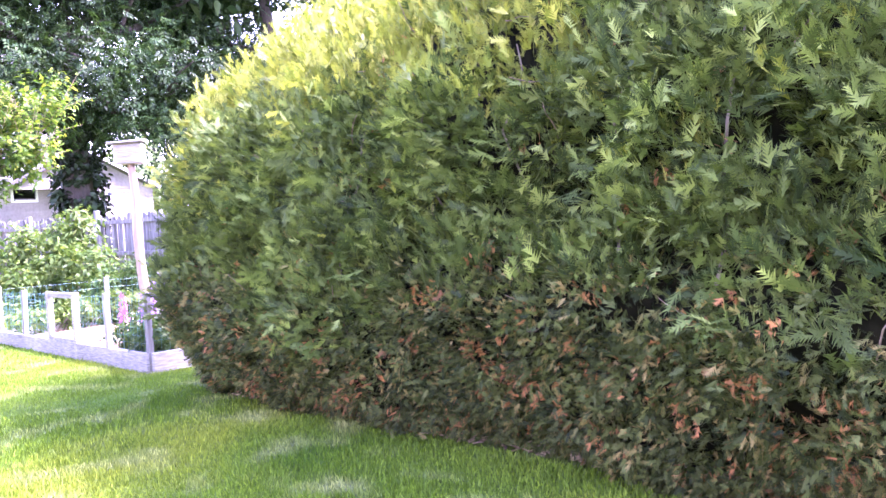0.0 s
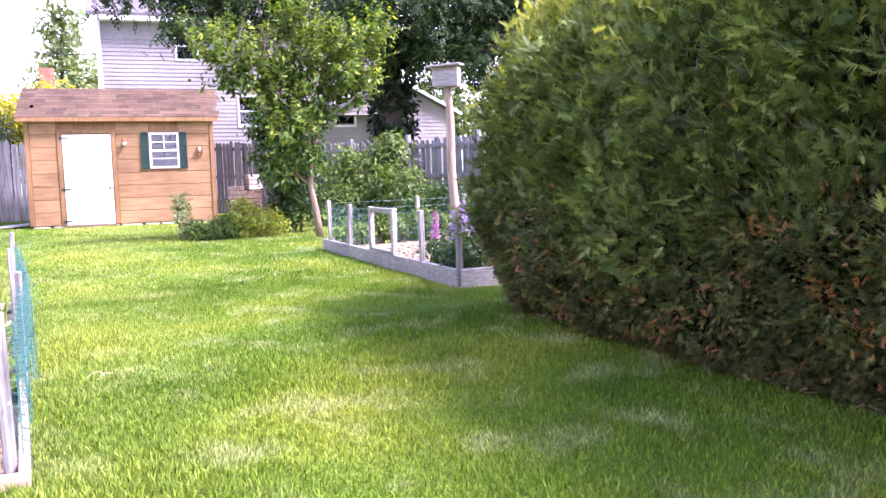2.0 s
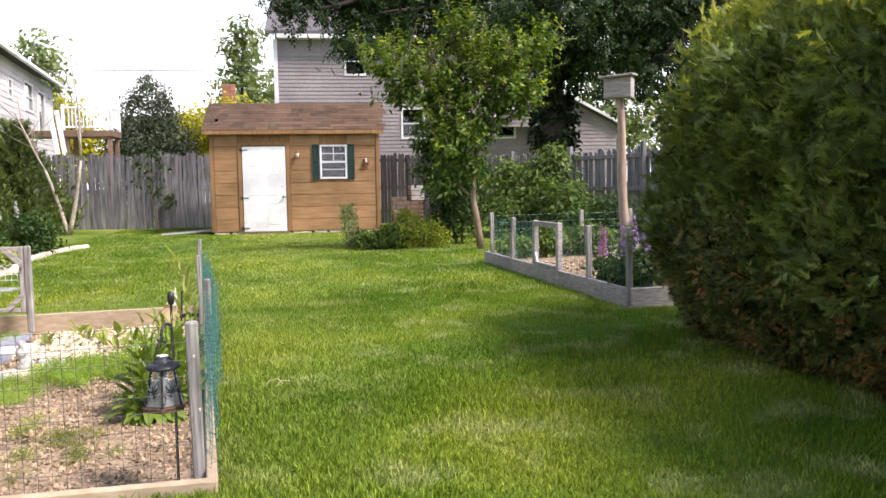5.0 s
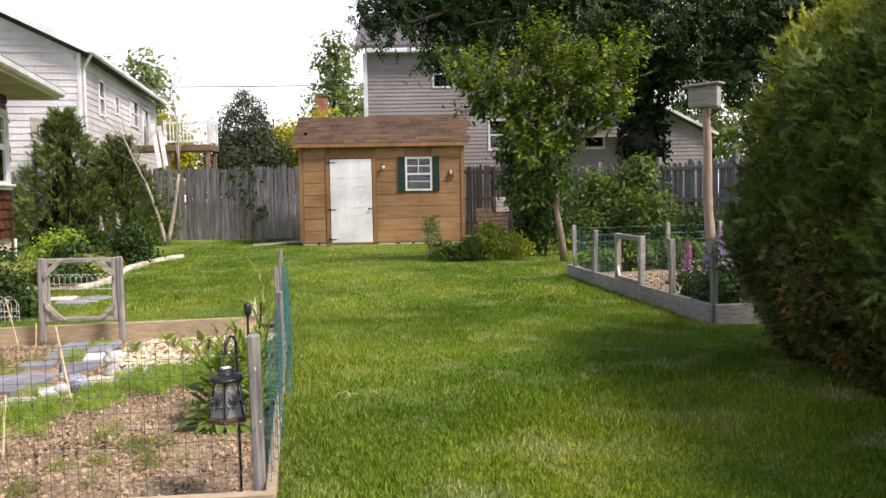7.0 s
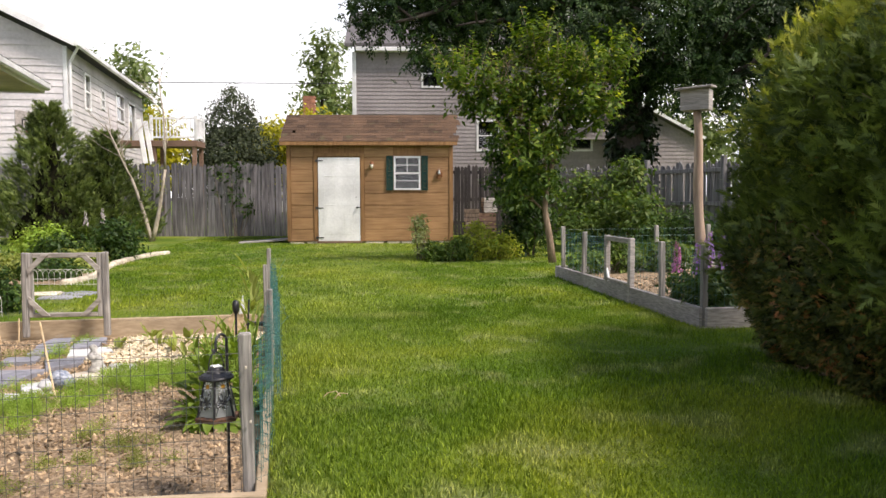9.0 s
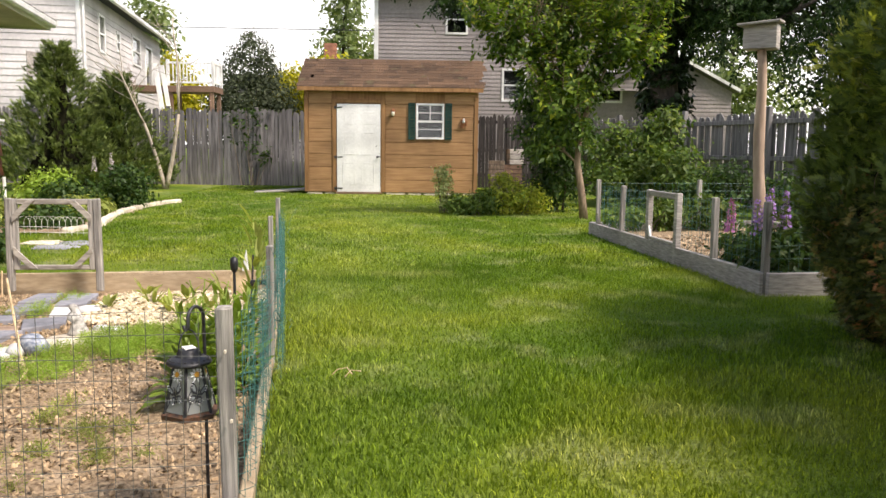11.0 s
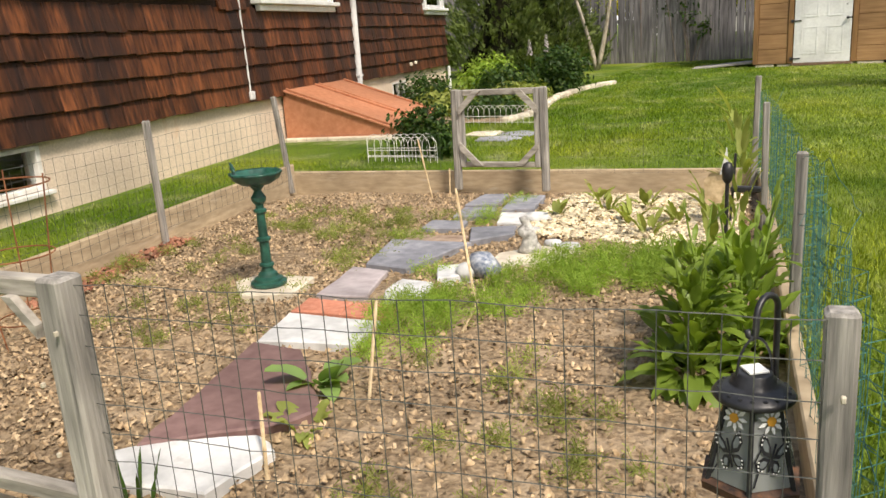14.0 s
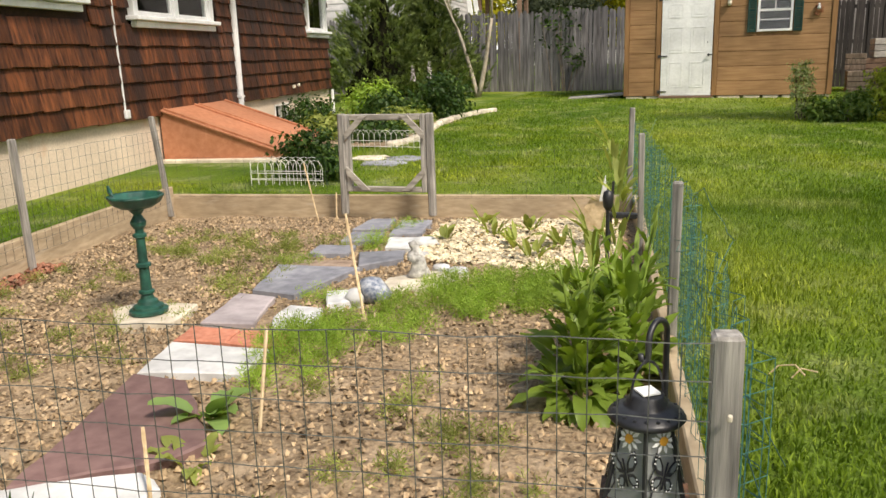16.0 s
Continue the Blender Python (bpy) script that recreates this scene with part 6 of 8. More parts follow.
foliage("upper_crown", [(-1.6, -0.2, 11.4, 5.5, 3.0, 2.0), (4.0, 1.0, 10.6, 3.5, 2.5, 2.0)], 9000, 0.5, M_BIGLEAF, BIG, 33, LEAF, 22, 0.4, 0.35)
foliage("ivy", [(0, 0, 1.2, 0.7, 0.7, 1.2), (-0.05, 0, 2.8, 0.72, 0.72, 1.3), (-0.1, -0.05, 4.4, 0.75, 0.7, 1.2)], 5200, 0.17, M_IVY, BIG, 32, ROUND_LEAF, 14, 0.10, 0.8, label="dark ivy on the trunk")
tree("tall_tree", "tall tree with several bare dark trunks and a high crown", (17.0, 6.0, 0.1), [(17.0, 6.0, 0), (16.6, 6.1, 4.0), (16.2, 6.2, 8.0), (16.0, 6.2, 11.0)], [0.42, 0.34, 0.26, 0.16],
     [(15.0, 6, 11.5, 3.2, 2.5, 2.2), (18.6, 6, 11.0, 3, 2.5, 2.4), (16.5, 7.5, 13.5, 4, 3, 2.0), (13.2, 7.5, 7.6, 1.6, 1.6, 1.4), (19.4, 5.0, 6.5, 1.6, 1.4, 1.6)], 11000, 0.24, M_BIGLEAF, M_DARKBARK, 41, LEAF, 24, 0.34, 0.35)
tree("tall_tree", "tall forked tree seen above a hedge", (20.5, 3.0, 0.1), [(20.5, 3.0, 0), (20.0, 3.1, 4.0), (19.2, 3.3, 8.0), (18.6, 3.4, 11.0)], [0.36, 0.3, 0.22, 0.14],
     [(18.6, 3, 11.0, 3, 2.5, 2.2), (22.5, 3, 10.0, 3, 2.5, 3), (20.5, 2.5, 6.0, 1.8, 1.5, 1.5)], 8000, 0.24, M_BIGLEAF, M_DARKBARK, 43, LEAF, 24, 0.34, 0.35)
tree("tall_tree", "leafy tree behind a grey fence", (14.2, 1.5, 0.1), [(14.2, 1.5, 0), (14.0, 1.5, 2.2), (13.9, 1.5, 4.0)], [0.2, 0.16, 0.1],
     [(13.6, 1.2, 4.6, 1.8, 1.4, 1.5), (15.6, 1.0, 4.2, 1.9, 1.4, 1.6), (12.2, 1.8, 3.2, 1.2, 1, 1.0)], 9000, 0.16, M_BIGLEAF, M_BARK, 44, LEAF, 20, 0.22, 0.4)

# the bright young tree by the flower bed
def shoots(name, blobs, n, reach, leaf, material, parent, seed, up=0.8, per=15):
    """Leafy shoots growing outwards and up from within the given ellipsoids, alternate leaves along each."""
    rng = np.random.default_rng(seed)
    vol = np.array([b[3] * b[4] * b[5] for b in blobs]) ** 0.75
    P, D = [], []
    for b, k in zip(blobs, (vol / vol.sum() * n).astype(int) + 2):
        d = rng.normal(size=(k, 3))
        d /= np.linalg.norm(d, axis=1, keepdims=True)
        P.append(np.array(b[:3]) + d * rng.random((k, 1)) ** 0.5 * np.array(b[3:6]))
        D.append(d * 0.8 + np.array([0, 0, up]) + rng.normal(size=(k, 3)) * 0.3)
    P, D = np.concatenate(P), np.concatenate(D)
    D /= np.linalg.norm(D, axis=1, keepdims=True)
    ln = reach * rng.uniform(0.5, 1.25, (len(P), 1))
    wood = Shape()
    for p, d, q in zip(P[::2], D[::2], ln[::2]):
        a, e = Vector(p), Vector(p + d * q)
        wood.tube([a, a.lerp(e, 0.5) + Vector((0, 0, 0.02)), e], [0.007, 0.005, 0.002], 3)
    part("twig_wood", wood, M_FRUITBARK, parent, "", False, "stuff")
    m = len(P) * per
    u = np.tile(np.linspace(0.05, 1.0, per), len(P))[:, None]
    at, d = np.repeat(P, per, 0) + np.repeat(D * ln, per, 0) * u, np.repeat(D, per, 0)
    side = np.cross(d, rng.normal(size=(m, 3)))
    side /= np.linalg.norm(side, axis=1, keepdims=True)
    y = d * 0.45 + side * 0.9 - np.array([0, 0, 0.25])
    y /= np.linalg.norm(y, axis=1, keepdims=True)
    z = d * 0.7 + np.array([0, 0, 0.6]) + rng.normal(size=(m, 3)) * 0.3
    z -= y * np.sum(z * y, axis=1, keepdims=True)
    z /= np.linalg.norm(z, axis=1, keepdims=True)
    size = leaf * rng.uniform(0.7, 1.25, m) * (1.1 - 0.5 * u[:, 0])
    part(name, scatter(name, *LEAF, at, np.stack([np.cross(y, z), y, z], 2), size, material), material, parent, "", False, "stuff")


YOUNG = tree("small_tree", "young fruit tree with a slender trunk and bright upright shoots", (4.72, -5.6, 0.03), [(4.72, -5.6, 0.0), (4.66, -5.6, 0.5), (4.58, -5.58, 0.95), (4.62, -5.55, 1.5), (4.8, -5.55, 2.0)], [0.075, 0.06, 0.052, 0.045, 0.038],
     [(3.45, -5.5, 2.85, 0.55, 0.5, 0.34), (4.3, -5.5, 2.95, 0.6, 0.5, 0.5), (5.2, -5.5, 2.75, 0.6, 0.5, 0.4), (4.2, -5.4, 2.15, 0.55, 0.5, 0.45), (4.75, -5.6, 2.2, 0.45, 0.4, 0.4), (4.15, -5.75, 1.6, 0.42, 0.36, 0.42), (4.6, -5.7, 1.55, 0.25, 0.25, 0.35), (4.0, -5.6, 1.15, 0.3, 0.3, 0.3)],
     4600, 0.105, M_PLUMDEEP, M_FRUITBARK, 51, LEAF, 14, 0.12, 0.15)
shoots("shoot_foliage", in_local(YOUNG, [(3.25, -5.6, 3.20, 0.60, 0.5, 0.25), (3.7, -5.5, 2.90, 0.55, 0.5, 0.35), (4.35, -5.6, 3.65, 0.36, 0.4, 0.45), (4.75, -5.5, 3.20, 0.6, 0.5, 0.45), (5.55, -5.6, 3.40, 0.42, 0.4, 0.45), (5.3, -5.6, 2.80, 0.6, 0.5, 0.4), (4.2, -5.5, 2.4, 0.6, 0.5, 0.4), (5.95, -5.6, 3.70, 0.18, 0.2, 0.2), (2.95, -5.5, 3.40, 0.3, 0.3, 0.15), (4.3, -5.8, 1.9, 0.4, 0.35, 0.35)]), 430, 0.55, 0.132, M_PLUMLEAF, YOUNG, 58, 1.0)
shrub("tall_shrub", "dense dark green shrub in front of a dark fence", (4.5, -4.2, 0.05), [(4.25, -4.3, 1.55, 0.5, 0.5, 0.75), (4.5, -4.3, 0.75, 0.50, 0.5, 0.75), (4.7, -4.0, 1.5, 0.45, 0.5, 0.7), (4.0, -4.3, 2.1, 0.35, 0.35, 0.4)], 6500, 0.10, M_SHRUB, 52, per=18, spread=0.11, stems=7)
shrub("bramble", "pale green raspberry canes against a grey fence", (6.6, -2.6, 0.05), [(6.1, -1.6, 1.1, 0.5, 0.45, 0.75), (6.7, -2.4, 1.25, 0.55, 0.45, 0.7), (6.9, -2.6, 1.5, 0.4, 0.3, 0.45), (6.9, -3.4, 0.7, 0.7, 0.5, 0.6), (6.2, -2.8, 0.6, 0.6, 0.5, 0.55), (5.7, -3.0, 0.6, 0.45, 0.4, 0.5), (7.0, -2.4, 1.85, 0.3, 0.2, 0.2)], 6500, 0.12, M_BERRY, 53, per=12, spread=0.13, stems=14)
shrub("dark_shrub", "low dark green shrub by a grey fence", (7.3, -5.2, 0.05), [(7.3, -5.2, 0.55, 0.6, 0.5, 0.5), (6.6, -5.4, 0.4, 0.5, 0.4, 0.4), (8.0, -5.5, 0.5, 0.4, 0.4, 0.45)], 3200, 0.09, M_SHRUB, 54)
shrub("pale_shrub", "small upright pale variegated shrub beside a shed", (2.42, -4.9, 0.04), [(2.38, -4.9, 0.62, 0.17, 0.17, 0.33), (2.46, -4.9, 0.28, 0.15, 0.15, 0.28)], 1300, 0.05, M_PALELEAF, 55, per=12, spread=0.05)
shrub("low_shrub", "low green perennial clump on a lawn", (2.85, -5.1, 0.04), [(2.7, -5.15, 0.2, 0.28, 0.22, 0.2), (3.05, -5.15, 0.25, 0.3, 0.25, 0.24)], 1900, 0.07, M_BERRY, 56, per=12, spread=0.06)
shrub("yellow_shrub", "yellow-green shrub in front of a shed corner", (3.55, -5.0, 0.04), [(3.45, -5.0, 0.38, 0.3, 0.25, 0.38), (3.8, -4.95, 0.33, 0.3, 0.25, 0.33), (3.4, -4.9, 0.62, 0.18, 0.15, 0.22), (4.05, -4.95, 0.25, 0.22, 0.2, 0.25)], 2600, 0.065, M_YELLOWGREEN, 57, per=12, spread=0.07)

# junipers, sapling and fence vine
def conifer(label, base, h, r, n, seed):
    """A feathery cone of upward-sweeping sprays in uneven tufts."""
    t = thing("juniper", label, "conifer", Matrix.Translation(base))
    part("trunk", Shape().tube([(0, 0, -0.05), (0, 0, h * 0.5), (0, 0, h * 0.97)], [0.08, 0.05, 0.012], 8), M_DARKBARK, t, "", True)
    # Bumpy near-black cone, painted as the juniper's inner shade.
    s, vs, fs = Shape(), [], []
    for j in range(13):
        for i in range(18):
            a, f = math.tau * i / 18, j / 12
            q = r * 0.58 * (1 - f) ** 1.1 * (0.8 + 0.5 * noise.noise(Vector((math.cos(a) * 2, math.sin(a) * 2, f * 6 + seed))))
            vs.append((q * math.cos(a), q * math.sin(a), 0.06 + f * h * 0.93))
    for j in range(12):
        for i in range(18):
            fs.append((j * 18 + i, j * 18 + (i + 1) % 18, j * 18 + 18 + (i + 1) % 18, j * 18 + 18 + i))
    part("shade_core", s.add(vs, fs), M_HEDGECORE, t, "near-black shell painted as inner shade", True)
    rng = np.random.default_rng(seed)
    k = n // 14
    f = rng.random(k) ** 1.5
    a = rng.uniform(0, 6.28, k)
    rad = r * (1 - f) ** 1.1 * (0.55 + 0.5 * rng.random(k)) + 0.03
    c = np.stack([rad * np.cos(a), rad * np.sin(a), 0.12 + f * (h - 0.15)], 1)
    out = np.stack([np.cos(a), np.sin(a), np.full(k, 0.9)], 1)
    reach = rng.random((n // 14 * 14, 1))
    tuft = np.repeat((out + rng.normal(size=out.shape) * 0.25) * (0.16 + 0.34 * (1 - f) ** 0.7 * rng.random(k))[:, None], 14, 0)
    p = np.repeat(c, 14, 0) + tuft * reach + rng.normal(size=(k * 14, 3)) * 0.045 * (1.3 - reach)
    d = np.repeat(out, 14, 0) + rng.normal(size=p.shape) * 0.45
    d /= np.linalg.norm(d, axis=1, keepdims=True)
    z = np.cross(d, rng.normal(size=p.shape))
    z /= np.linalg.norm(z, axis=1, keepdims=True)
    F = np.stack([np.cross(d, z), d, z], 2)
    size = rng.uniform(0.10, 0.19, len(p))
    for i in range(3):
        part("foliage", scatter("foliage", *SPRAYS[i], p[i::3], F[i::3], size[i::3], M_JUNIPER), M_JUNIPER, t, "", False, "stuff")


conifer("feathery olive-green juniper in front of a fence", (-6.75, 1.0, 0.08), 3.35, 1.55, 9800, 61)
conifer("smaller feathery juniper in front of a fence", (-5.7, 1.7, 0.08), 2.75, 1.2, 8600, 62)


def build_sapling():
    t = thing("bare_sapling", "slender pale forked sapling with few leaves", "tree", Matrix.Translation((-4.37, 1.25, 0.08)))
    rng = random.Random(7)
    for d, ln in (((0.30, 0, 1), 1.9), ((-0.34, 0.05, 1), 1.7)):
        s, tips = Shape(), []
        limb_tree(s, rng, (0, 0, -0.02), d, ln, 0.065, 0, tips, 0.05)
        part("stem", s, M_PALEBARK, t, "", True)
        top = tips[0]
        s = Shape()
        limb_tree(s, rng, top, (d[0] * 0.15, 0, 1) if d[0] > 0 else (-0.45, 0, 1), 2.3 if d[0] > 0 else 1.5, 0.03, 0, tips, 0.08)
        part("leader", s, M_PALEBARK, t, "", True)
        for k in range(9):
            s = Shape()
            st = top.lerp(tips[1], 0.1 + 0.1 * k)
            limb_tree(s, rng, st, (rng.uniform(-1, 1), rng.uniform(-0.6, 0.6), rng.uniform(0.3, 1.0)), rng.uniform(0.5, 1.1), 0.012, 1, tips, 0.12, 2)
            part("twig", s, M_PALEBARK, t, "", True)
    foliage("leaves", [(0.1, 0, 1.6, 0.3, 0.3, 0.5), (-0.3, 0, 0.5, 0.3, 0.2, 0.3)], 160, 0.07, M_WEED, t, 63, LEAF, 6, 0.2, 0.2)


build_sapling()
shrub("climbing_vine", "sparse dark vine climbing a grey fence", (-2.7, 3.34, 0.1), [(-2.75, 3.36, 1.5, 0.55, 0.03, 0.55), (-2.4, 3.36, 0.8, 0.5, 0.03, 0.5), (-2.6, 3.38, 2.1, 0.7, 0.05, 0.12), (-3.1, 3.36, 1.9, 0.4, 0.03, 0.25)], 250, 0.085, M_SHRUB, 64, ROUND_LEAF, 6, 5, 0.06, 0.1)

# beds along the house
for i, (bx, by, rx, ry, h, mat, n, lab) in enumerate(((-3.35, -4.2, 0.5, 0.6, 0.85, M_SHRUB, 3000, "bushy dark green peony clump in a bed"), (-3.9, -5.2, 0.5, 0.5, 0.6, M_SHRUB, 2200, "green perennial clump in a bed"), (-4.6, -4.4, 0.55, 0.6, 0.7, M_DILL, 2600, "bright green flowering perennial clump"), (-3.3, -6.1, 0.45, 0.6, 0.35, M_WEED, 1500, "low yellow-green groundcover in a bed"), (-5.2, -5.6, 0.4, 0.6, 0.5, M_SHRUB, 1600, "green perennial clump by a house"), (-3.1, -7.6, 0.45, 0.6, 0.3, M_SHRUB, 1400, "low green bedding plants"), (-3.9, -7.4, 0.45, 0.6, 0.35, M_WEED, 1400, "low yellow-green bedding plants"))):
    shrub("perennial", lab, (bx, by, 0.02), [(bx, by, h * 0.5, rx, ry, h * 0.5), (bx + 0.2, by - 0.2, h * 0.35, rx * 0.7, ry * 0.7, h * 0.4)], n, 0.085, mat, 70 + i, per=12, spread=0.08)
shrub("bush", "dark green bush beside a cellar bulkhead", (-2.3, -10.95, 0.0), [(-2.2, -11.0, 0.22, 0.27, 0.25, 0.22), (-1.98, -11.1, 0.17, 0.18, 0.18, 0.16), (-2.45, -10.9, 0.2, 0.2, 0.2, 0.2), (-2.25, -10.95, 0.38, 0.2, 0.18, 0.16)], 1900, 0.06, M_SHRUB, 80, per=10, spread=0.09)


def flower_spikes(label, spots, material, h, seed, n=90):
    """Upright flower spikes, each on its own stem."""
    rng = np.random.default_rng(seed)
    for x, y, z in spots:
        t = thing("flower_spike", label, "flower", Matrix.Translation((x, y, z)), "flower spikes")
        part("stalk", Shape().tube([(0, 0, -0.05), (0.01, 0, h * 0.45), (0.005, 0.01, h)], [0.006, 0.005, 0.003], 5), M_DOCK, t)
        f = np.sort(rng.random(n))
        a = rng.uniform(0, 6.28, n)
        r = 0.045 * (1 - 0.75 * f) + 0.006
        p = np.stack([r * np.cos(a), r * np.sin(a), h * (0.35 + 0.65 * f)], 1)
        fr = bases(np.stack([np.cos(a), np.sin(a), np.full(n, 0.5)], 1), rng)
        part("petals", scatter("petals", *ROUND_LEAF, p, fr, rng.uniform(0.02, 0.035, n) * (1.2 - 0.5 * f), material), material, t, "", False, "stuff")


flower_spikes("tall purple lupin spike above green leaves", [(5.10, -11.85, 0.35), (5.17, -11.75, 0.40), (5.24, -11.9, 0.33), (5.30, -11.75, 0.36), (5.03, -11.8, 0.30)], M_LUPIN, 0.45, 90)
flower_spikes("pink lupin spike above green leaves", [(4.97, -11.35, 0.30), (5.02, -11.25, 0.26)], M_PINK, 0.42, 91)
flower_spikes("faded grey-lilac lupin spike in a bed", [(-3.75, -3.7, 0.55), (-4.15, -3.5, 0.5)], M_LILAC, 0.45, 92)
shrub("lupin_clump", "leafy dark green lupin clump in a raised bed", (5.3, -11.75, 0.1), [(5.15, -11.75, 0.3, 0.33, 0.35, 0.24), (5.55, -11.75, 0.32, 0.35, 0.4, 0.26), (6.0, -11.7, 0.35, 0.4, 0.4, 0.28), (5.2, -11.2, 0.24, 0.28, 0.3, 0.18), (5.05, -12.1, 0.28, 0.25, 0.25, 0.2)], 5200, 0.075, M_SHRUB, 93, per=12, spread=0.07, floor=0.02)
shrub("bed_greens", "light green plants at a flower bed's end", (4.95, -8.2, 0.1), [(4.75, -8.2, 0.3, 0.3, 0.2, 0.22), (5.3, -8.0, 0.32, 0.4, 0.25, 0.25), (6.0, -7.9, 0.3, 0.45, 0.25, 0.25)], 1800, 0.08, M_BERRY, 94, per=10, spread=0.07)

# bird house
def build_birdhouse():
    t = thing("bird_house", "weathered wooden bird house on a tall debarked pole", "bird house", Matrix.Translation((5.2, -11.5, 0.08)))
    pole = Shape()
    pts, rad = [], []
    rng = random.Random(2)
    for i in range(12):
        f = i / 11
        pts.append((-0.10 * f + 0.012 * math.sin(9 * f), rng.uniform(-0.006, 0.006), 1.98 * f))
        rad.append(0.058 * (1 - 0.30 * f) * rng.uniform(0.94, 1.07))
    part("pole", pole.tube(pts, rad, 12), M_LOG, t, "", True)
    m = Matrix.Translation((-0.10, 0, 1.98)) @ Matrix.Rotation(radians(-32), 4, "Z")
    b = Shape().box(-0.14, -0.10, 0.002, 0.14, -0.085, 0.21, 0.003).box(-0.14, 0.085, 0.002, 0.14, 0.10, 0.21, 0.003)
    b.box(-0.14, -0.0845, 0.002, -0.125, 0.0845, 0.21, 0.003).box(0.125, -0.0845, 0.002, 0.14, 0.0845, 0.21, 0.003).box(-0.1245, -0.0845, 0.002, 0.1245, 0.0845, 0.02, 0)
    ob = part("box", b, M_GREYBOARD, t)
    ob.matrix_local = m
    rf = part("roof", Shape().box(-0.19, -0.16, -0.01, 0.17, 0.13, 0.012, 0.004), M_GREYBOARD, t, "flat overhanging board roof")
    rf.matrix_local = m @ Matrix.Translation((0, 0, 0.228)) @ Euler((radians(4), radians(-3), 0)).to_matrix().to_4x4()
    # Black disc on the solid front, painted as the opening's dark inside.
    hole = part("entrance_hole", Shape().tube([(-0.1402, 0.0, 0.13), (-0.1425, 0.0, 0.13)], 0.019, 14), M_BLACK, t, "round black disc painted as a dark entrance hole")
    hole.matrix_local = m


build_birdhouse()


def build_bed2_fence():
    t = thing("flower_bed_fence", "low green wire fence on grey posts round a flower bed", "fence")
    rng = random.Random(22)
    for x, y in ((4.41, -8.17), (4.50, -9.07), (4.76, -11.55), (4.875, -12.40), (5.9, -7.72), (6.75, -7.55), (7.2, -9.6)):
        post("post", x, y, 0.02, 0.755 + rng.uniform(-0.02, 0.02), 0.055, M_POST, "", (rng.uniform(-0.02, 0.02), 0), 0.1, t)
    line = [(4.43, -8.15), (4.52, -9.07), (4.60, -9.98), (4.68, -10.75), (4.78, -11.55), (4.895, -12.39)]
    for a, b in zip(line, line[1:]):
        if a != (4.60, -9.98):
            part("wire_mesh", wire_net(a, b, 0.19, 0.70, 0.07, 0.07, 0.0016, rng, 0.01), M_GREENWIRE, t, "", False, "stuff")
    for a, b in (((4.43, -8.0), (6.75, -7.5)), ((6.75, -7.5), (7.25, -12.0)), ((4.9, -12.38), (7.2, -12.05))):
        part("wire_mesh", wire_net(a, b, 0.19, 0.72, 0.09, 0.09, 0.0013, rng, 0.01), M_GREENWIRE, t, "", False, "stuff")


build_bed2_fence()


def build_bed2_gate():
    a, b = Vector((4.585, -9.98)), Vector((4.665, -10.74))
    d = b - a
    t = thing("flower_bed_gate", "narrow pale grey timber gate frame in a flower bed fence", "gate", Matrix.Translation((a.x, a.y, 0)) @ Matrix.Rotation(math.atan2(d.y, d.x), 4, "Z"))
    L = d.length
    for x in (0, L):
        part("post", Shape().box(x - 0.035, -0.03, 0.02, x + 0.035, 0.03, 0.735, 0.006), M_GREYBOARD, t)
    part("top_rail", Shape().box(0.037, -0.025, 0.67, L - 0.037, 0.025, 0.73, 0.006), M_GREYBOARD, t)
    part("bottom_rail", Shape().box(0.037, -0.025, 0.195, L - 0.037, 0.025, 0.23, 0.006), M_GREYBOARD, t)
    st = Shape().box(-0.02, -0.012, 0, 0.02, 0.012, 0.36, 0.004)
    p = part("prop", st, M_WHITE, t, "short white stick")
    p.matrix_local = Matrix.Translation((0.12, -0.01, 0.14)) @ Euler((0, radians(-28), 0)).to_matrix().to_4x4()


build_bed2_gate()

# kerb of cream stones along the house bed
rk = random.Random(17)
kp = [(-2.72, -3.0), (-2.95, -4.3), (-2.88, -5.6), (-2.62, -6.8), (-2.42, -7.6), (-2.5, -8.5)]
for (xa, ya), (xb, yb) in zip(kp, kp[1:]):
    a, b = Vector((xa, ya)), Vector((xb, yb))
    k = int((b - a).length / 0.3)
    for i in range(k):
        p = a.lerp(b, (i + 0.5) / k)
        w = (b - a).length / k
        single("kerb_stone", Shape().box(-w * 0.48, -0.06, -0.05, w * 0.48, 0.06, rk.uniform(0.055, 0.075), 0.02), M_CREAMSTONE, "cream kerb stone edging a planting bed", "kerb",
               Matrix.Translation((p.x, p.y, height(p.x, p.y))) @ Matrix.Rotation(math.atan2((b - a).y, (b - a).x) + rk.uniform(-0.05, 0.05), 4, "Z"), "kerb stones")
soil_sheet("house_bed_soil", (Vector((-4.6, -8.6)), Vector((-2.5, -8.6)), Vector((-6.3, -2.9)), Vector((-2.95, -2.9))), 0.035, M_SOIL, "dark soil of a bed along a house", 16)


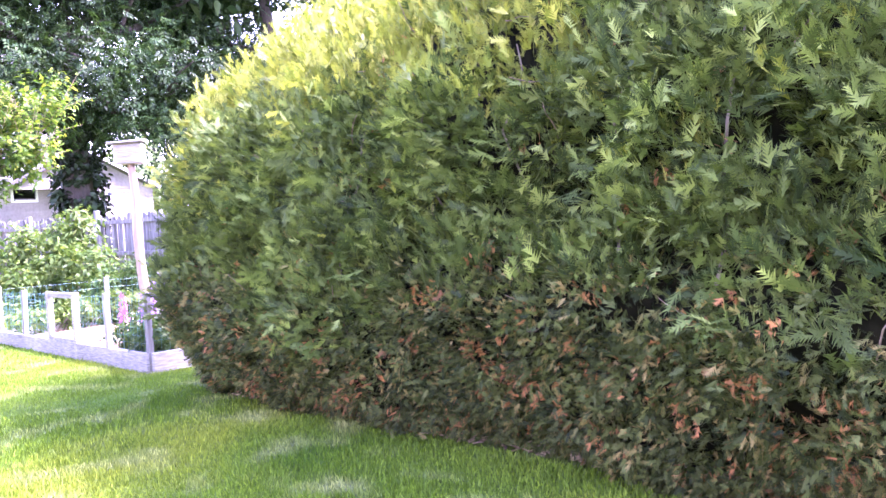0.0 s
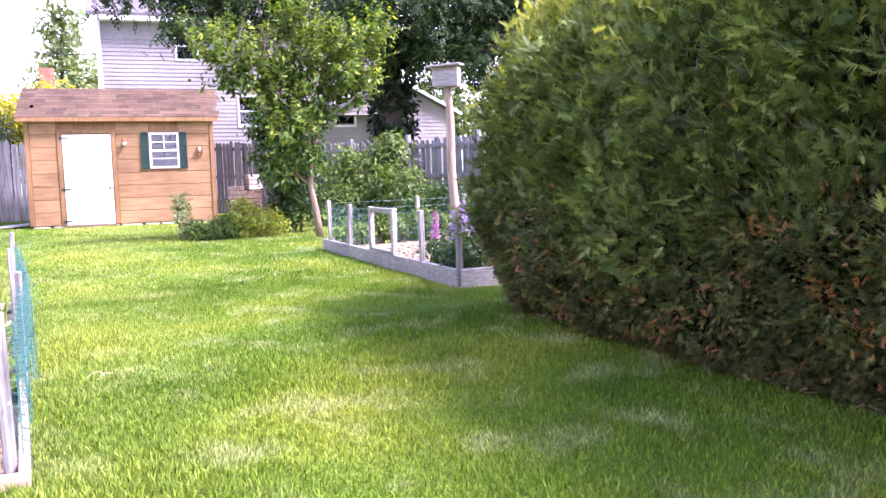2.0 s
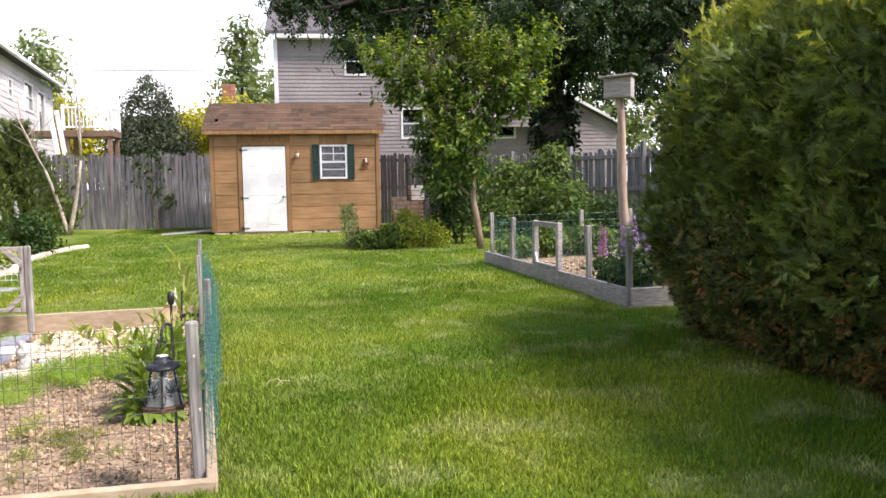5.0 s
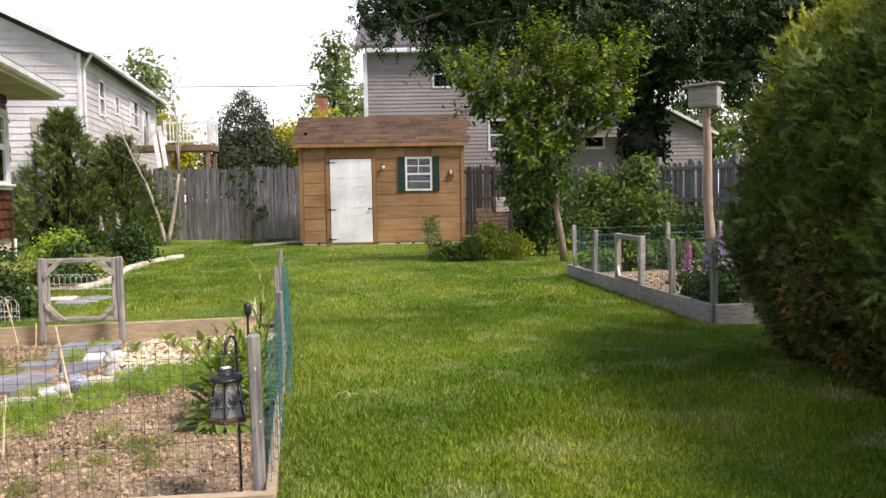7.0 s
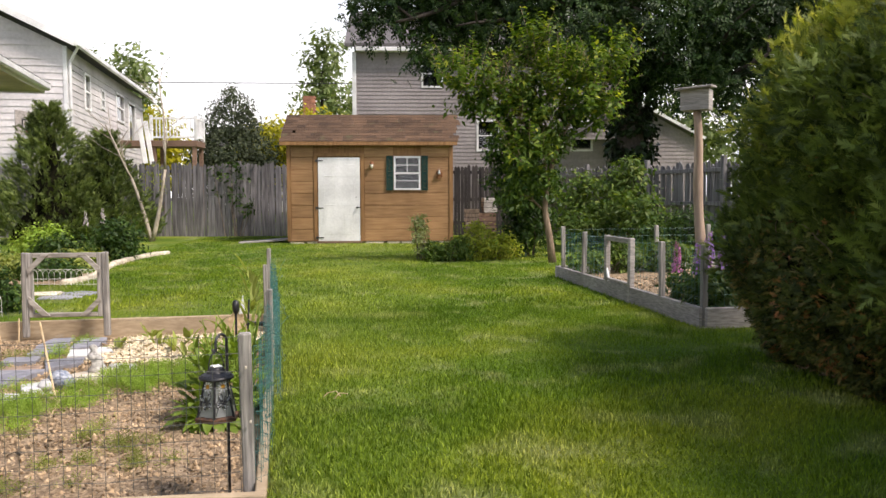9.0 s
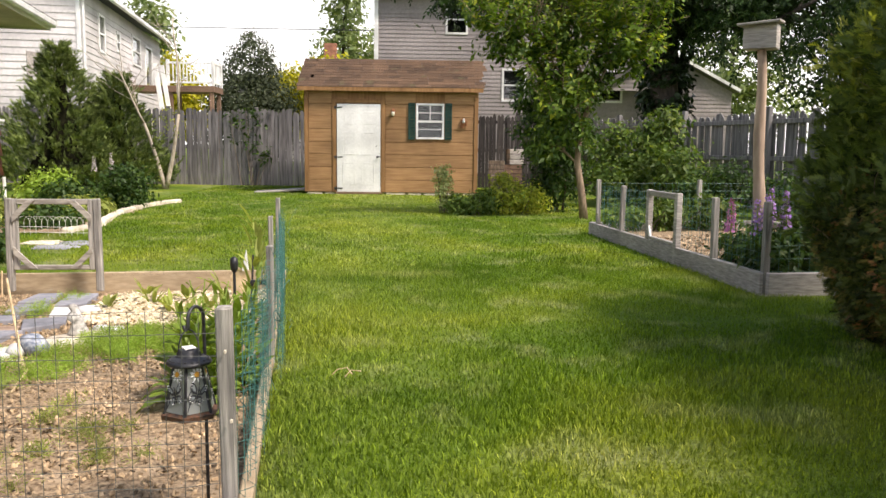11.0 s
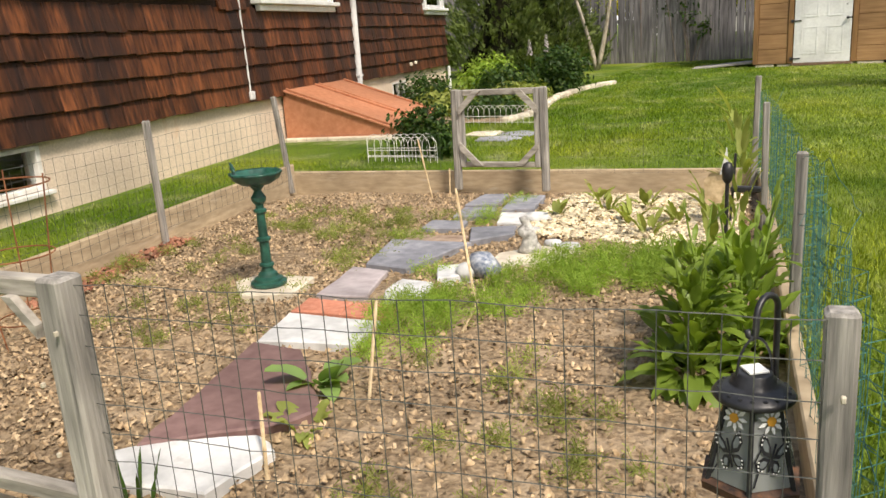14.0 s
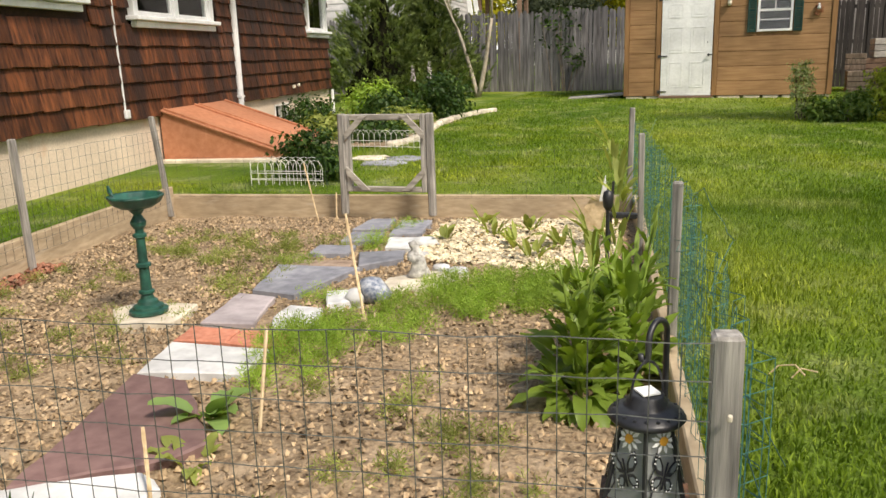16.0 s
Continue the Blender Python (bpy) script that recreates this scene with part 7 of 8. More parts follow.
def border_fence(label, a, b, h):
    """Low looped white wire edging."""
    a, b = Vector((*a, 0)), Vector((*b, 0))
    t = thing("wire_edging", label, "edging", Matrix.Translation(a))
    d = b - a
    n = int(d.length / 0.07)
    for i in range(n):
        p, q = d * (i / n), d * ((i + 2) / n)
        pts = [p + Vector((0, 0, -0.03)), p + Vector((0, 0, h * 0.72))] + [p.lerp(q, 0.5 - 0.5 * math.cos(x)) + Vector((0, 0, h * 0.72 + h * 0.28 * math.sin(x))) for x in (0.5, 1.0, 1.57, 2.1, 2.6)] + [q + Vector((0, 0, h * 0.72)), q + Vector((0, 0, -0.03))]
        part("hoop", Shape().tube(pts, 0.0022, 4, False), M_WHITEWIRE, t)
    for z in (0.06, h * 0.5):
        part("rail_wire", Shape().tube([Vector((0, 0, z)), d * ((n + 1) / n) + Vector((0, 0, z))], 0.003, 4), M_WHITEWIRE, t)


border_fence("white looped wire edging in front of a bush", (-2.62, -11.40), (-1.98, -11.36), 0.24)
border_fence("white looped wire edging round a planting bed", (-2.95, -8.75), (-1.98, -8.80), 0.26)
border_fence("white looped wire edging beside a bush", (-2.66, -11.34), (-2.05, -11.28), 0.26)
border_fence("white looped wire edging in front of a bush", (-2.75, -11.2), (-2.62, -11.40), 0.22)

# garden plants


def leaf_blade(s, base, d, length, width, curl, rng):
    """One long arching leaf, folded along its midrib."""
    base, d = Vector(base), Vector(d).normalized()
    side = d.cross(Vector((0, 0, 1)))
    side = side.normalized() if side.length > 0.05 else Vector((1, 0, 0))
    n, rows, p, dd = 7, [], base, d.copy()
    for i in range(n + 1):
        f = i / n
        w = width * (math.sin(math.pi * min(1, f * 0.85 + 0.12)) ** 0.8) * (0.15 if f < 0.12 else 1) * (1 if f < 0.97 else 0.1)
        wav = rng.uniform(-0.006, 0.006)
        upv = side.cross(dd).normalized()
        rows.append((p + side * w / 2 + upv * (w * 0.18 + wav), p, p - side * w / 2 + upv * (w * 0.18 - wav)))
        dd = (dd + Vector((0, 0, -curl / n))).normalized()
        p = p + dd * (length / n)
    vs, fs = [q for r in rows for q in r], []
    for i in range(n):
        for k in range(2):
            a = i * 3 + k
            fs.append((a, a + 1, a + 4, a + 3))
    s.add(vs, fs)


def leaf_clump(name, label, base, n, length, width, material, seed, lean=0.5, curl=1.0, tall=0.0):
    rng = random.Random(seed)
    t = thing(name, label, "plant", Matrix.Translation(base))
    for k in range(n):
        s = Shape()
        a = rng.uniform(0, math.tau)
        up = rng.uniform(0.35, 1.6)
        q = rng.random()
        ln = length * rng.uniform(0.55, 1.15)
        leaf_blade(s, (0.04 * math.cos(a), 0.04 * math.sin(a), tall * q), (math.cos(a) * lean, math.sin(a) * lean, up), ln, width * rng.uniform(0.7, 1.2), curl * rng.uniform(0.5, 1.3), rng)
        part("leaf", s, material, t, "", True)
    return t


def dock(label, base, low, upright, stalks, seed):
    """A dock: broad drooping leaves at the foot, long upright ones within, a few seed stalks."""
    rng = random.Random(seed)
    t = thing("dock_plant", label, "plant", Matrix.Translation(base))
    for k in range(low):
        a, sh = rng.uniform(0, math.tau), Shape()
        leaf_blade(sh, (0.07 * math.cos(a), 0.07 * math.sin(a), rng.uniform(0, 0.06)), (math.cos(a), math.sin(a), rng.uniform(0.25, 0.9)), rng.uniform(0.10, 0.22), rng.uniform(0.045, 0.08), rng.uniform(0.4, 1.9), rng)
        part("leaf", sh, M_DOCK, t, "", True)
    for k in range(upright):
        a, sh, q = rng.uniform(0, math.tau), Shape(), rng.random()
        r = 0.13 * rng.random() ** 0.5 * (1 - 0.5 * q)
        out = rng.uniform(0.3, 1.1)
        leaf_blade(sh, (r * math.cos(a), r * math.sin(a), 0.02 + 0.33 * q), (math.cos(a) * out, math.sin(a) * out, 1.0), rng.uniform(0.08, 0.17), rng.uniform(0.028, 0.052), rng.uniform(0.2, 1.6), rng)
        part("leaf", sh, M_DOCK, t, "", True)
    for k in range(stalks):
        a, top = rng.uniform(0, math.tau), rng.uniform(0.42, 0.62)
        lean = Vector((0.10 * math.cos(a), 0.10 * math.sin(a), 0))
        part("stalk", Shape().tube([(0, 0, 0), lean * 0.4 + Vector((0, 0, top * 0.5)), lean + Vector((0, 0, top))], [0.006, 0.005, 0.003], 5), M_DOCK, t, "", True)
        for i in range(5):
            sh, f = Shape(), 0.35 + 0.13 * i
            b = rng.uniform(0, math.tau)
            leaf_blade(sh, lean * f * f + Vector((0, 0, top * f)), (math.cos(b) * 0.5, math.sin(b) * 0.5, 0.8), rng.uniform(0.07, 0.13), 0.02, 0.5, rng)
            part("leaf", sh, M_DOCK, t, "", True)


dock("lush dock plant with broad drooping lower leaves", (1.06, -15.08, SOIL), 40, 85, 3, 101)
dock("lush upright dock plant by a fence board", (1.18, -14.84, SOIL), 14, 75, 4, 102)
dock("upright dock plant with long green leaves", (1.04, -14.74, SOIL), 12, 55, 2, 103)
dock("smaller dock plant by a fence board", (1.16, -14.50, SOIL), 8, 36, 3, 104)
leaf_clump("seedling", "broad-leaved pale green rosette on soil", (-0.12, -15.55, SOIL + 0.02), 8, 0.20, 0.085, M_HOSTA, 110, 0.95, 0.9)
leaf_clump("seedling", "small light green rosette on soil", (0.02, -15.83, SOIL + 0.005), 9, 0.11, 0.05, M_WEED, 111, 0.8, 0.9)
leaf_clump("onion_shoots", "thin green onion shoots in front of a flagstone", (-0.12, -16.38, SOIL), 7, 0.24, 0.012, M_SHRUB, 112, 0.3, 0.5)
for i, (x, y) in enumerate(((0.55, -12.9), (0.25, -12.5), (0.62, -12.3), (0.05, -12.7), (0.45, -13.25), (-0.1, -12.35), (0.3, -13.0), (-0.2, -12.95), (0.75, -12.6))):
    leaf_clump("seedling", "yellow-green seedling in pale mulch", (x, y, SOIL + 0.01), 9, 0.14, 0.04, M_WEED, 120 + i, 0.6, 0.8, 0.05)
for i, (x, y, h) in enumerate(((0.86, -12.75, 0.5), (0.95, -13.3, 0.55), (0.78, -12.35, 0.6), (0.9, -13.8, 0.35))):
    leaf_clump("leggy_weed", "tall leggy yellow-green weed by a wire fence", (x, y, SOIL), 12, 0.2, 0.035, M_WEED, 140 + i, 0.35, 0.9, h)


def feathery(name, label, spots, seed, material=M_DILL):
    """A drift of feathery leaves, in small tufts."""
    rng = np.random.default_rng(seed)
    t = thing(name, label, "plant", Matrix.Translation((spots[0][0], spots[0][1], SOIL)))
    for x, y, rx, ry, h, n in spots:
        n = int(n * 1.1)
        k = max(4, n // 45)
        ca, cr = rng.uniform(0, 6.28, k), np.sqrt(rng.random(k))
        c = np.stack([x + rx * cr * np.cos(ca) - spots[0][0], y + ry * cr * np.sin(ca) - spots[0][1], np.zeros(k)], 1)
        which = rng.integers(0, k, n)
        P = c[which] + rng.normal(size=(n, 3)) * np.array([0.035, 0.035, 0])
        P[:, 2] = rng.random(n) ** 1.3 * h * (1.1 - cr[which] * 0.6)
        d = rng.normal(size=P.shape) * 0.8 + np.array([0, 0, 0.4])
        d /= np.linalg.norm(d, axis=1, keepdims=True)
        zc = np.cross(d, rng.normal(size=P.shape))
        zc /= np.linalg.norm(zc, axis=1, keepdims=True)
        part("tuft", scatter("tuft", *THIN, P, np.stack([np.cross(d, zc), d, zc], 2), rng.uniform(0.03, 0.06, n), material), material, t, "", False, "stuff")


THIN = ([(0, 0, 0), (0.05, 0.5, 0), (0, 1, -0.05), (0, 0.2, 0), (0.45, 0.55, 0.03), (0.40, 0.62, 0.03), (0, 0.35, 0), (-0.42, 0.7, 0.03), (-0.36, 0.77, 0.03), (0, 0.55, 0), (0.3, 0.9, 0), (0.25, 0.95, 0)], [(0, 1, 2), (3, 4, 5), (6, 7, 8), (9, 10, 11)])
feathery("feathery_plants", "drift of feathery bright green seedlings on soil", [(0.45, -13.95, 0.42, 0.25, 0.13, 2600), (0.75, -13.85, 0.3, 0.25, 0.17, 1600), (0.2, -14.25, 0.3, 0.25, 0.10, 1300), (0.05, -14.6, 0.3, 0.2, 0.09, 900)], 150)
feathery("feathery_plants", "tuft of feathery green seedlings beside a paver", [(-0.14, -14.95, 0.17, 0.2, 0.14, 900), (-0.2, -14.7, 0.15, 0.12, 0.12, 500), (-0.05, -15.2, 0.12, 0.12, 0.08, 260)], 151)
feathery("weed_patch", "low weeds on brown soil", [(-1.55, -13.5, 0.6, 0.35, 0.045, 1000), (-0.95, -13.95, 0.2, 0.4, 0.07, 500), (-2.0, -14.4, 0.4, 0.5, 0.035, 600), (-1.1, -13.2, 0.5, 0.3, 0.045, 600), (-1.35, -15.0, 0.6, 0.5, 0.035, 500), (-1.9, -13.2, 0.4, 0.4, 0.035, 420)], 152, M_WEED)
feathery("weed_patch", "scattered small weeds on brown soil", [(0.35, -15.2, 0.25, 0.2, 0.05, 200), (0.75, -15.5, 0.2, 0.12, 0.06, 220), (0.55, -15.75, 0.1, 0.08, 0.06, 150), (0.95, -15.75, 0.12, 0.08, 0.07, 160), (-1.3, -15.3, 0.6, 0.3, 0.04, 220), (0.6, -16.1, 0.3, 0.1, 0.05, 140)], 153, M_WEED)
feathery("weed_patch", "green weeds growing between flagstones", [(-0.6, -12.6, 0.06, 0.14, 0.1, 160), (-0.62, -13.1, 0.08, 0.14, 0.12, 220), (-0.86, -13.65, 0.1, 0.12, 0.1, 180), (-0.42, -14.22, 0.1, 0.1, 0.07, 150)], 154, M_DILL)


# mulch and litter
def chips(name, label, corners, n, size, material, z, seed, thin=0.25):
    rng = np.random.default_rng(seed)
    a, b = rng.random(n)[:, None], rng.random(n)[:, None]
    c = [np.array(q) for q in corners]
    xy = c[0] * (1 - a) * (1 - b) + c[1] * a * (1 - b) + c[2] * (1 - a) * b + c[3] * a * b
    level = np.array([[z + (soil_z(*q) - SOIL if q[0] < 2 else 0)] for q in xy])
    p = np.concatenate([xy, level + rng.random((n, 1)) * 0.018], 1)
    fr = bases(rng.normal(size=(n, 3)) * 0.45 + np.array([0, 0, 1]), rng)
    v = [(-0.5, -0.25, 0), (0.5, -0.2, 0.02), (0.45, 0.25, 0), (-0.4, 0.2, 0.05), (0, 0, thin)]
    f = [(0, 1, 4), (1, 2, 4), (2, 3, 4), (3, 0, 4)]
    return part(name, scatter(name, v, f, p, fr, size * rng.uniform(0.35, 1.25, n), material), material, None, label, False, "stuff")


tagged(chips("bark_litter", "brown leaf and bark litter on soil", (FL * 0.96 + BR * 0.04, FR.lerp(FL, 0.02), BL.lerp(FR, 0.03), BR.lerp(FL, 0.02)), 7000, 0.022, M_CHIP, SOIL, 160), category="litter")
tagged(chips("bark_litter", "brown leaf litter on a bed's house side", (Vector((-1.95, -16.6)), Vector((-0.6, -16.4)), Vector((-2.8, -12.3)), Vector((-1.0, -12.2))), 6500, 0.023, M_CHIP, SOIL, 161), category="litter")
tagged(chips("clods", "small pale clods and stones on soil", (FL * 0.96 + BR * 0.04, FR.lerp(FL, 0.02), BL.lerp(FR, 0.03), BR.lerp(FL, 0.02)), 15000, 0.025, M_CREAMSTONE_DULL, SOIL - 0.005, 162, 0.75), category="clods")
tagged(chips("red_chips", "reddish bark chips piled along a board", (Vector((-2.58, -13.9)), Vector((-2.35, -13.9)), Vector((-2.3, -15.3)), Vector((-2.0, -15.2))), 700, 0.045, M_REDCHIP, SOIL + 0.005, 163), category="mulch")
tagged(chips("pale_mulch", "pale wood-chip mulch spread over soil", (Vector((-0.30, -13.35)), Vector((0.95, -13.5)), Vector((-0.42, -12.0)), Vector((0.80, -11.75))), 13000, 0.045, M_STRAW, SOIL + 0.004, 164), category="mulch")
tagged(chips("bark_litter", "dry litter in a flower bed", (Vector((4.6, -9.0)), Vector((6.9, -8.6)), Vector((4.9, -11.6)), Vector((7.2, -11.4))), 1600, 0.06, M_CHIP, 0.10, 165), category="litter")


def build_pinwheel():
    """A tilted spade-like garden marker with a pale fin."""
    t = thing("garden_marker", "tan plate and white vane on a dark stake", "ornament", Matrix.Translation((0.80, -12.85, SOIL)))
    part("stake", Shape().tube([(0.03, 0, -0.05), (0.05, 0.02, 0.42)], 0.008, 6), M_BLACK, t)
    part("plate", Shape().add([(-0.11, 0, 0.12), (-0.02, 0.0, 0.13), (0.01, 0.01, 0.29), (-0.07, 0.01, 0.33), (-0.12, 0, 0.26), (-0.11, 0.012, 0.12), (-0.02, 0.012, 0.13), (0.01, 0.022, 0.29), (-0.07, 0.022, 0.33), (-0.12, 0.012, 0.26)], [(0, 1, 2, 3, 4), (9, 8, 7, 6, 5), (0, 5, 6, 1), (1, 6, 7, 2), (2, 7, 8, 3), (3, 8, 9, 4), (4, 9, 5, 0)]), M_CANE, t, "dry tan leaf-shaped plate")
    part("vane", Shape().add([(-0.03, -0.01, 0.30), (0.02, -0.01, 0.31), (0.005, -0.01, 0.46), (-0.03, 0.0, 0.30), (0.02, 0.0, 0.31), (0.005, 0.0, 0.46)], [(0, 1, 2), (5, 4, 3), (0, 3, 4, 1), (1, 4, 5, 2), (2, 5, 3, 0)]), M_WHITE, t, "white pointed vane")
    part("clamp", Shape().box(0.03, -0.02, 0.20, 0.20, 0.02, 0.235, 0.008), M_BLACK, t)
    s = thing("solar_stake_light", "dark slender stake light in soil", "lamp", Matrix.Translation((0.98, -13.95, SOIL)))
    part("stake", Shape().tube([(0, 0, -0.03), (0, 0, 0.46)], 0.009, 8), M_BLACK, s)
    part("head", Shape().lathe([(0.01, 0.461), (0.022, 0.48), (0.026, 0.52), (0.02, 0.55), (0.0, 0.56)], 10), M_BLACK, s, "", True)


build_pinwheel()

# ---- neighbours ----


def lap_wall(t, name, m, length, z0, z1, pitch, material, holes=()):
    """Lapped siding boards on a wall that runs along local x, facing local -y."""
    w = part(name, pierced_x(Shape(), 0.0, 0.15, 0, length, z0, z1, holes), material, t)
    w.matrix_local = m
    n = int((z1 - z0) / pitch)
    for i in range(n):
        z = z0 + i * pitch
        spans, x = [], 0.0
        for h in sorted(h for h in holes if h[2] < z + pitch * 0.7 and h[3] > z + pitch * 0.3):
            spans.append((x, h[0]))
            x = h[1]
        spans.append((x, length))
        for a, b in spans:
            if b - a > 0.05:
                s = Shape().add([(a, -0.004, z + pitch + 0.01), (b, -0.004, z + pitch + 0.01), (b, -0.026, z), (a, -0.026, z), (a, -0.002, z), (b, -0.002, z)], [(3, 2, 1, 0), (4, 5, 2, 3), (0, 4, 3), (1, 2, 5)])
                part("siding_board", s, material, w)
    return w


def pierced_x(s, y0, y1, xa, xb, za, zb, holes):
    cuts = sorted({xa, xb, *[q for h in holes for q in h[:2]]})
    for a, b in zip(cuts, cuts[1:]):
        z = za
        for g0, g1 in sorted((h[2], h[3]) for h in holes if h[0] <= a and h[1] >= b):
            if g0 > z:
                s.box(a, y0, z, b, y1, g0)
            z = max(z, g1)
        if zb > z:
            s.box(a, y0, z, b, y1, zb)
    return s


def far_window(t, m, x0, x1, z0, z1, door=False):
    f = Shape()
    w = 0.09
    f.box(x0 - w, -0.05, z0 - w, x0, 0.05, z1 + w).box(x1, -0.05, z0 - w, x1 + w, 0.05, z1 + w).box(x0, -0.05, z1, x1, 0.05, z1 + w).box(x0, -0.05, z0 - w, x1, 0.05, z0)
    if not door:
        f.box(x0, -0.03, (z0 + z1) / 2 - 0.03, x1, 0.03, (z0 + z1) / 2 + 0.03)
    ob = part("door" if door else "window", f, M_WHITE, t)
    ob.matrix_local = m
    part("pane", Shape().box(x0, 0.03, z0, x1, 0.04, z1), M_GLASS, ob)
    # Sheet behind the pane carries the room's darkness as its colour.
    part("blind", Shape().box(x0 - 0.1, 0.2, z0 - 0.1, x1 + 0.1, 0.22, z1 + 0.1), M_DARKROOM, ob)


def gable_roof(t, x0, x1, y0, y1, ze, rise, along, over=0.35, material=None, name="roof"):
    """A gable roof over a rectangle, its ridge along x or y."""
    s = Shape()
    a0, a1, b0, b1 = (x0 - over, x1 + over, y0 - over, y1 + over)
    k = 0.16
    if along == "x":
        mid = (b0 + b1) / 2
        low = [(a0, b0, ze), (a1, b0, ze), (a1, mid, ze + rise), (a0, mid, ze + rise), (a0, b1, ze), (a1, b1, ze)]
    else:
        mid = (a0 + a1) / 2
        low = [(a0, b1, ze), (a0, b0, ze), (mid, b0, ze + rise), (mid, b1, ze + rise), (a1, b1, ze), (a1, b0, ze)]
    top = [(x, y, z + k) for x, y, z in low]
    f = [(0, 1, 2, 3), (3, 2, 5, 4)]
    s.add(low + top, [q[::-1] for q in f] + [tuple(i + 6 for i in q) for q in f] + [(0, 1, 7, 6), (4, 10, 11, 5), (0, 6, 9, 3), (3, 9, 10, 4), (1, 2, 8, 7), (2, 5, 11, 8)])
    r = part(name, s, material or M_DARKROOF, t)
    return r


def build_left_neighbour():
    X1, Y0 = -9.0, 7.5
    t = thing("neighbour_house", "two-storey house with pale clapboard siding and white trim", "house", Matrix.Translation((X1, Y0, 0)) @ Matrix.Rotation(radians(8.5), 4, "Z"))
    W, D, ze = 12.0, 14.3, 6.15
    lap_wall(t, "gable_wall", Matrix.Translation((-W, 0, 0)), W, 0.0, ze, 0.22, M_SIDING)
    g = Shape().add([(-W, 0, ze), (0, 0, ze), (-W / 2, 0, ze + W / 2 * 0.48), (-W, 0.15, ze), (0, 0.15, ze), (-W / 2, 0.15, ze + W / 2 * 0.48)], [(0, 1, 2), (5, 4, 3), (0, 2, 5, 3), (1, 4, 5, 2)])
    gw = part("gable", g, M_SIDING, t)
    for i in range(13):
        z = ze + i * 0.22
        half = (W / 2) * (1 - (z + 0.22 - ze) / (W / 2 * 0.48))
        if half > 0.1:
            part("siding_board", Shape().add([(-W / 2 - half, -0.004, z + 0.22), (-W / 2 + half, -0.004, z + 0.22), (-W / 2 + half + 0.2, -0.026, z), (-W / 2 - half - 0.2, -0.026, z)], [(3, 2, 1, 0)]), M_SIDING, gw)
    side = Matrix.Translation((0, 0, 0)) @ Matrix.Rotation(math.pi / 2, 4, "Z")
    holes = [(2.5, 3.2, 4.45, 5.6), (5.1, 5.55, 4.75, 5.35), (7.9, 9.4, 4.55, 5.6), (10.6, 12.0, 3.55, 5.5)]
    lap_wall(t, "side_wall", side, D, 0.0, ze, 0.22, M_SIDING, holes)
    for h in holes[:3]:
        far_window(t, side, *h)
    far_window(t, side, *holes[3], door=True)
    gable_roof(t, -W, 0, 0, D, ze, W / 2 * 0.52, "y", 0.4)
    for x in (-W, 0.0):
        part("corner_board", Shape().box(x - 0.06, -0.05, 0, x + 0.06, 0.06, ze, 0.006), M_WHITE, t)
    sl = math.atan2(W / 2 * 0.52, W / 2 + 0.4)
    for s in (1, -1):
        m = Matrix.Translation((0.4 if s > 0 else -W - 0.4, -0.42, ze)) @ Matrix.Rotation(sl if s > 0 else -sl, 4, "Y")
        part("rake_board", Shape().box(-7.3 if s > 0 else 0, 0, -0.06, 0 if s > 0 else 7.3, 0.03, 0.16, 0.004, m), M_WHITE, t)
    part("gutter", Shape().box(0.38, -0.4, ze - 0.04, 0.52, D + 0.4, ze + 0.12, 0.02), M_WHITE, t)
    part("downpipe", Shape().tube([(0.46, -0.1, ze), (0.12, 0.12, ze - 0.5), (0.1, 0.12, 0.2)], 0.05, 6), M_WHITE, t)
    part("back_wall", Shape().box(-W, D - 0.15, 0, -0.2, D, ze), M_SIDING, t)
    return t


build_left_neighbour()


def build_deck():
    t = thing("deck", "raised brown deck with white balusters behind a house", "deck", Matrix.Translation((-8.5, 14.5, -0.22)))
    part("platform", Shape().box(-1.5, 0, 3.55, 1.9, 1.4, 3.8, 0.01), M_DECK, t)
    for x in (0.1, 1.75):
        for y in (0.15, 1.25):
            part("post", Shape().box(x - 0.08, y - 0.08, 0, x + 0.08, y + 0.08, 3.54, 0.01), M_DECK, t)
    for x, y in ((0.02, 0.06), (1.84, 0.06), (1.84, 1.3)):
        part("newel", Shape().box(x - 0.06, y - 0.06, 3.81, x + 0.06, y + 0.06, 4.85, 0.01), M_WHITE, t)
    for a, b in (((0.09, 0.06), (1.77, 0.06)), ((1.84, 0.13), (1.84, 1.23))):
        for z in (3.9, 4.68):
            part("rail", bar(Shape(), a, b, z, z + 0.08, 0.06), M_WHITE, t)
        n = 12 if a[1] == b[1] else 6
        for i in range(1, n):
            p = Vector(a).lerp(Vector(b), i / n)
            part("baluster", Shape().box(p.x - 0.02, p.y - 0.02, 3.981, p.x + 0.02, p.y + 0.02, 4.679, 0), M_WHITE, t)
    st = Shape()
    m = Matrix.Translation((-0.08, -0.02, 3.8)) @ Matrix.Rotation(radians(82), 4, "Y")
    for y in (-0.06, -0.9):
        st.box(-0.8, y - 0.03, -0.08, 1.0, y + 0.03, 0.10, 0.01, m)
    part("stair", st, M_WHITE, t, "white stair stringers")


build_deck()


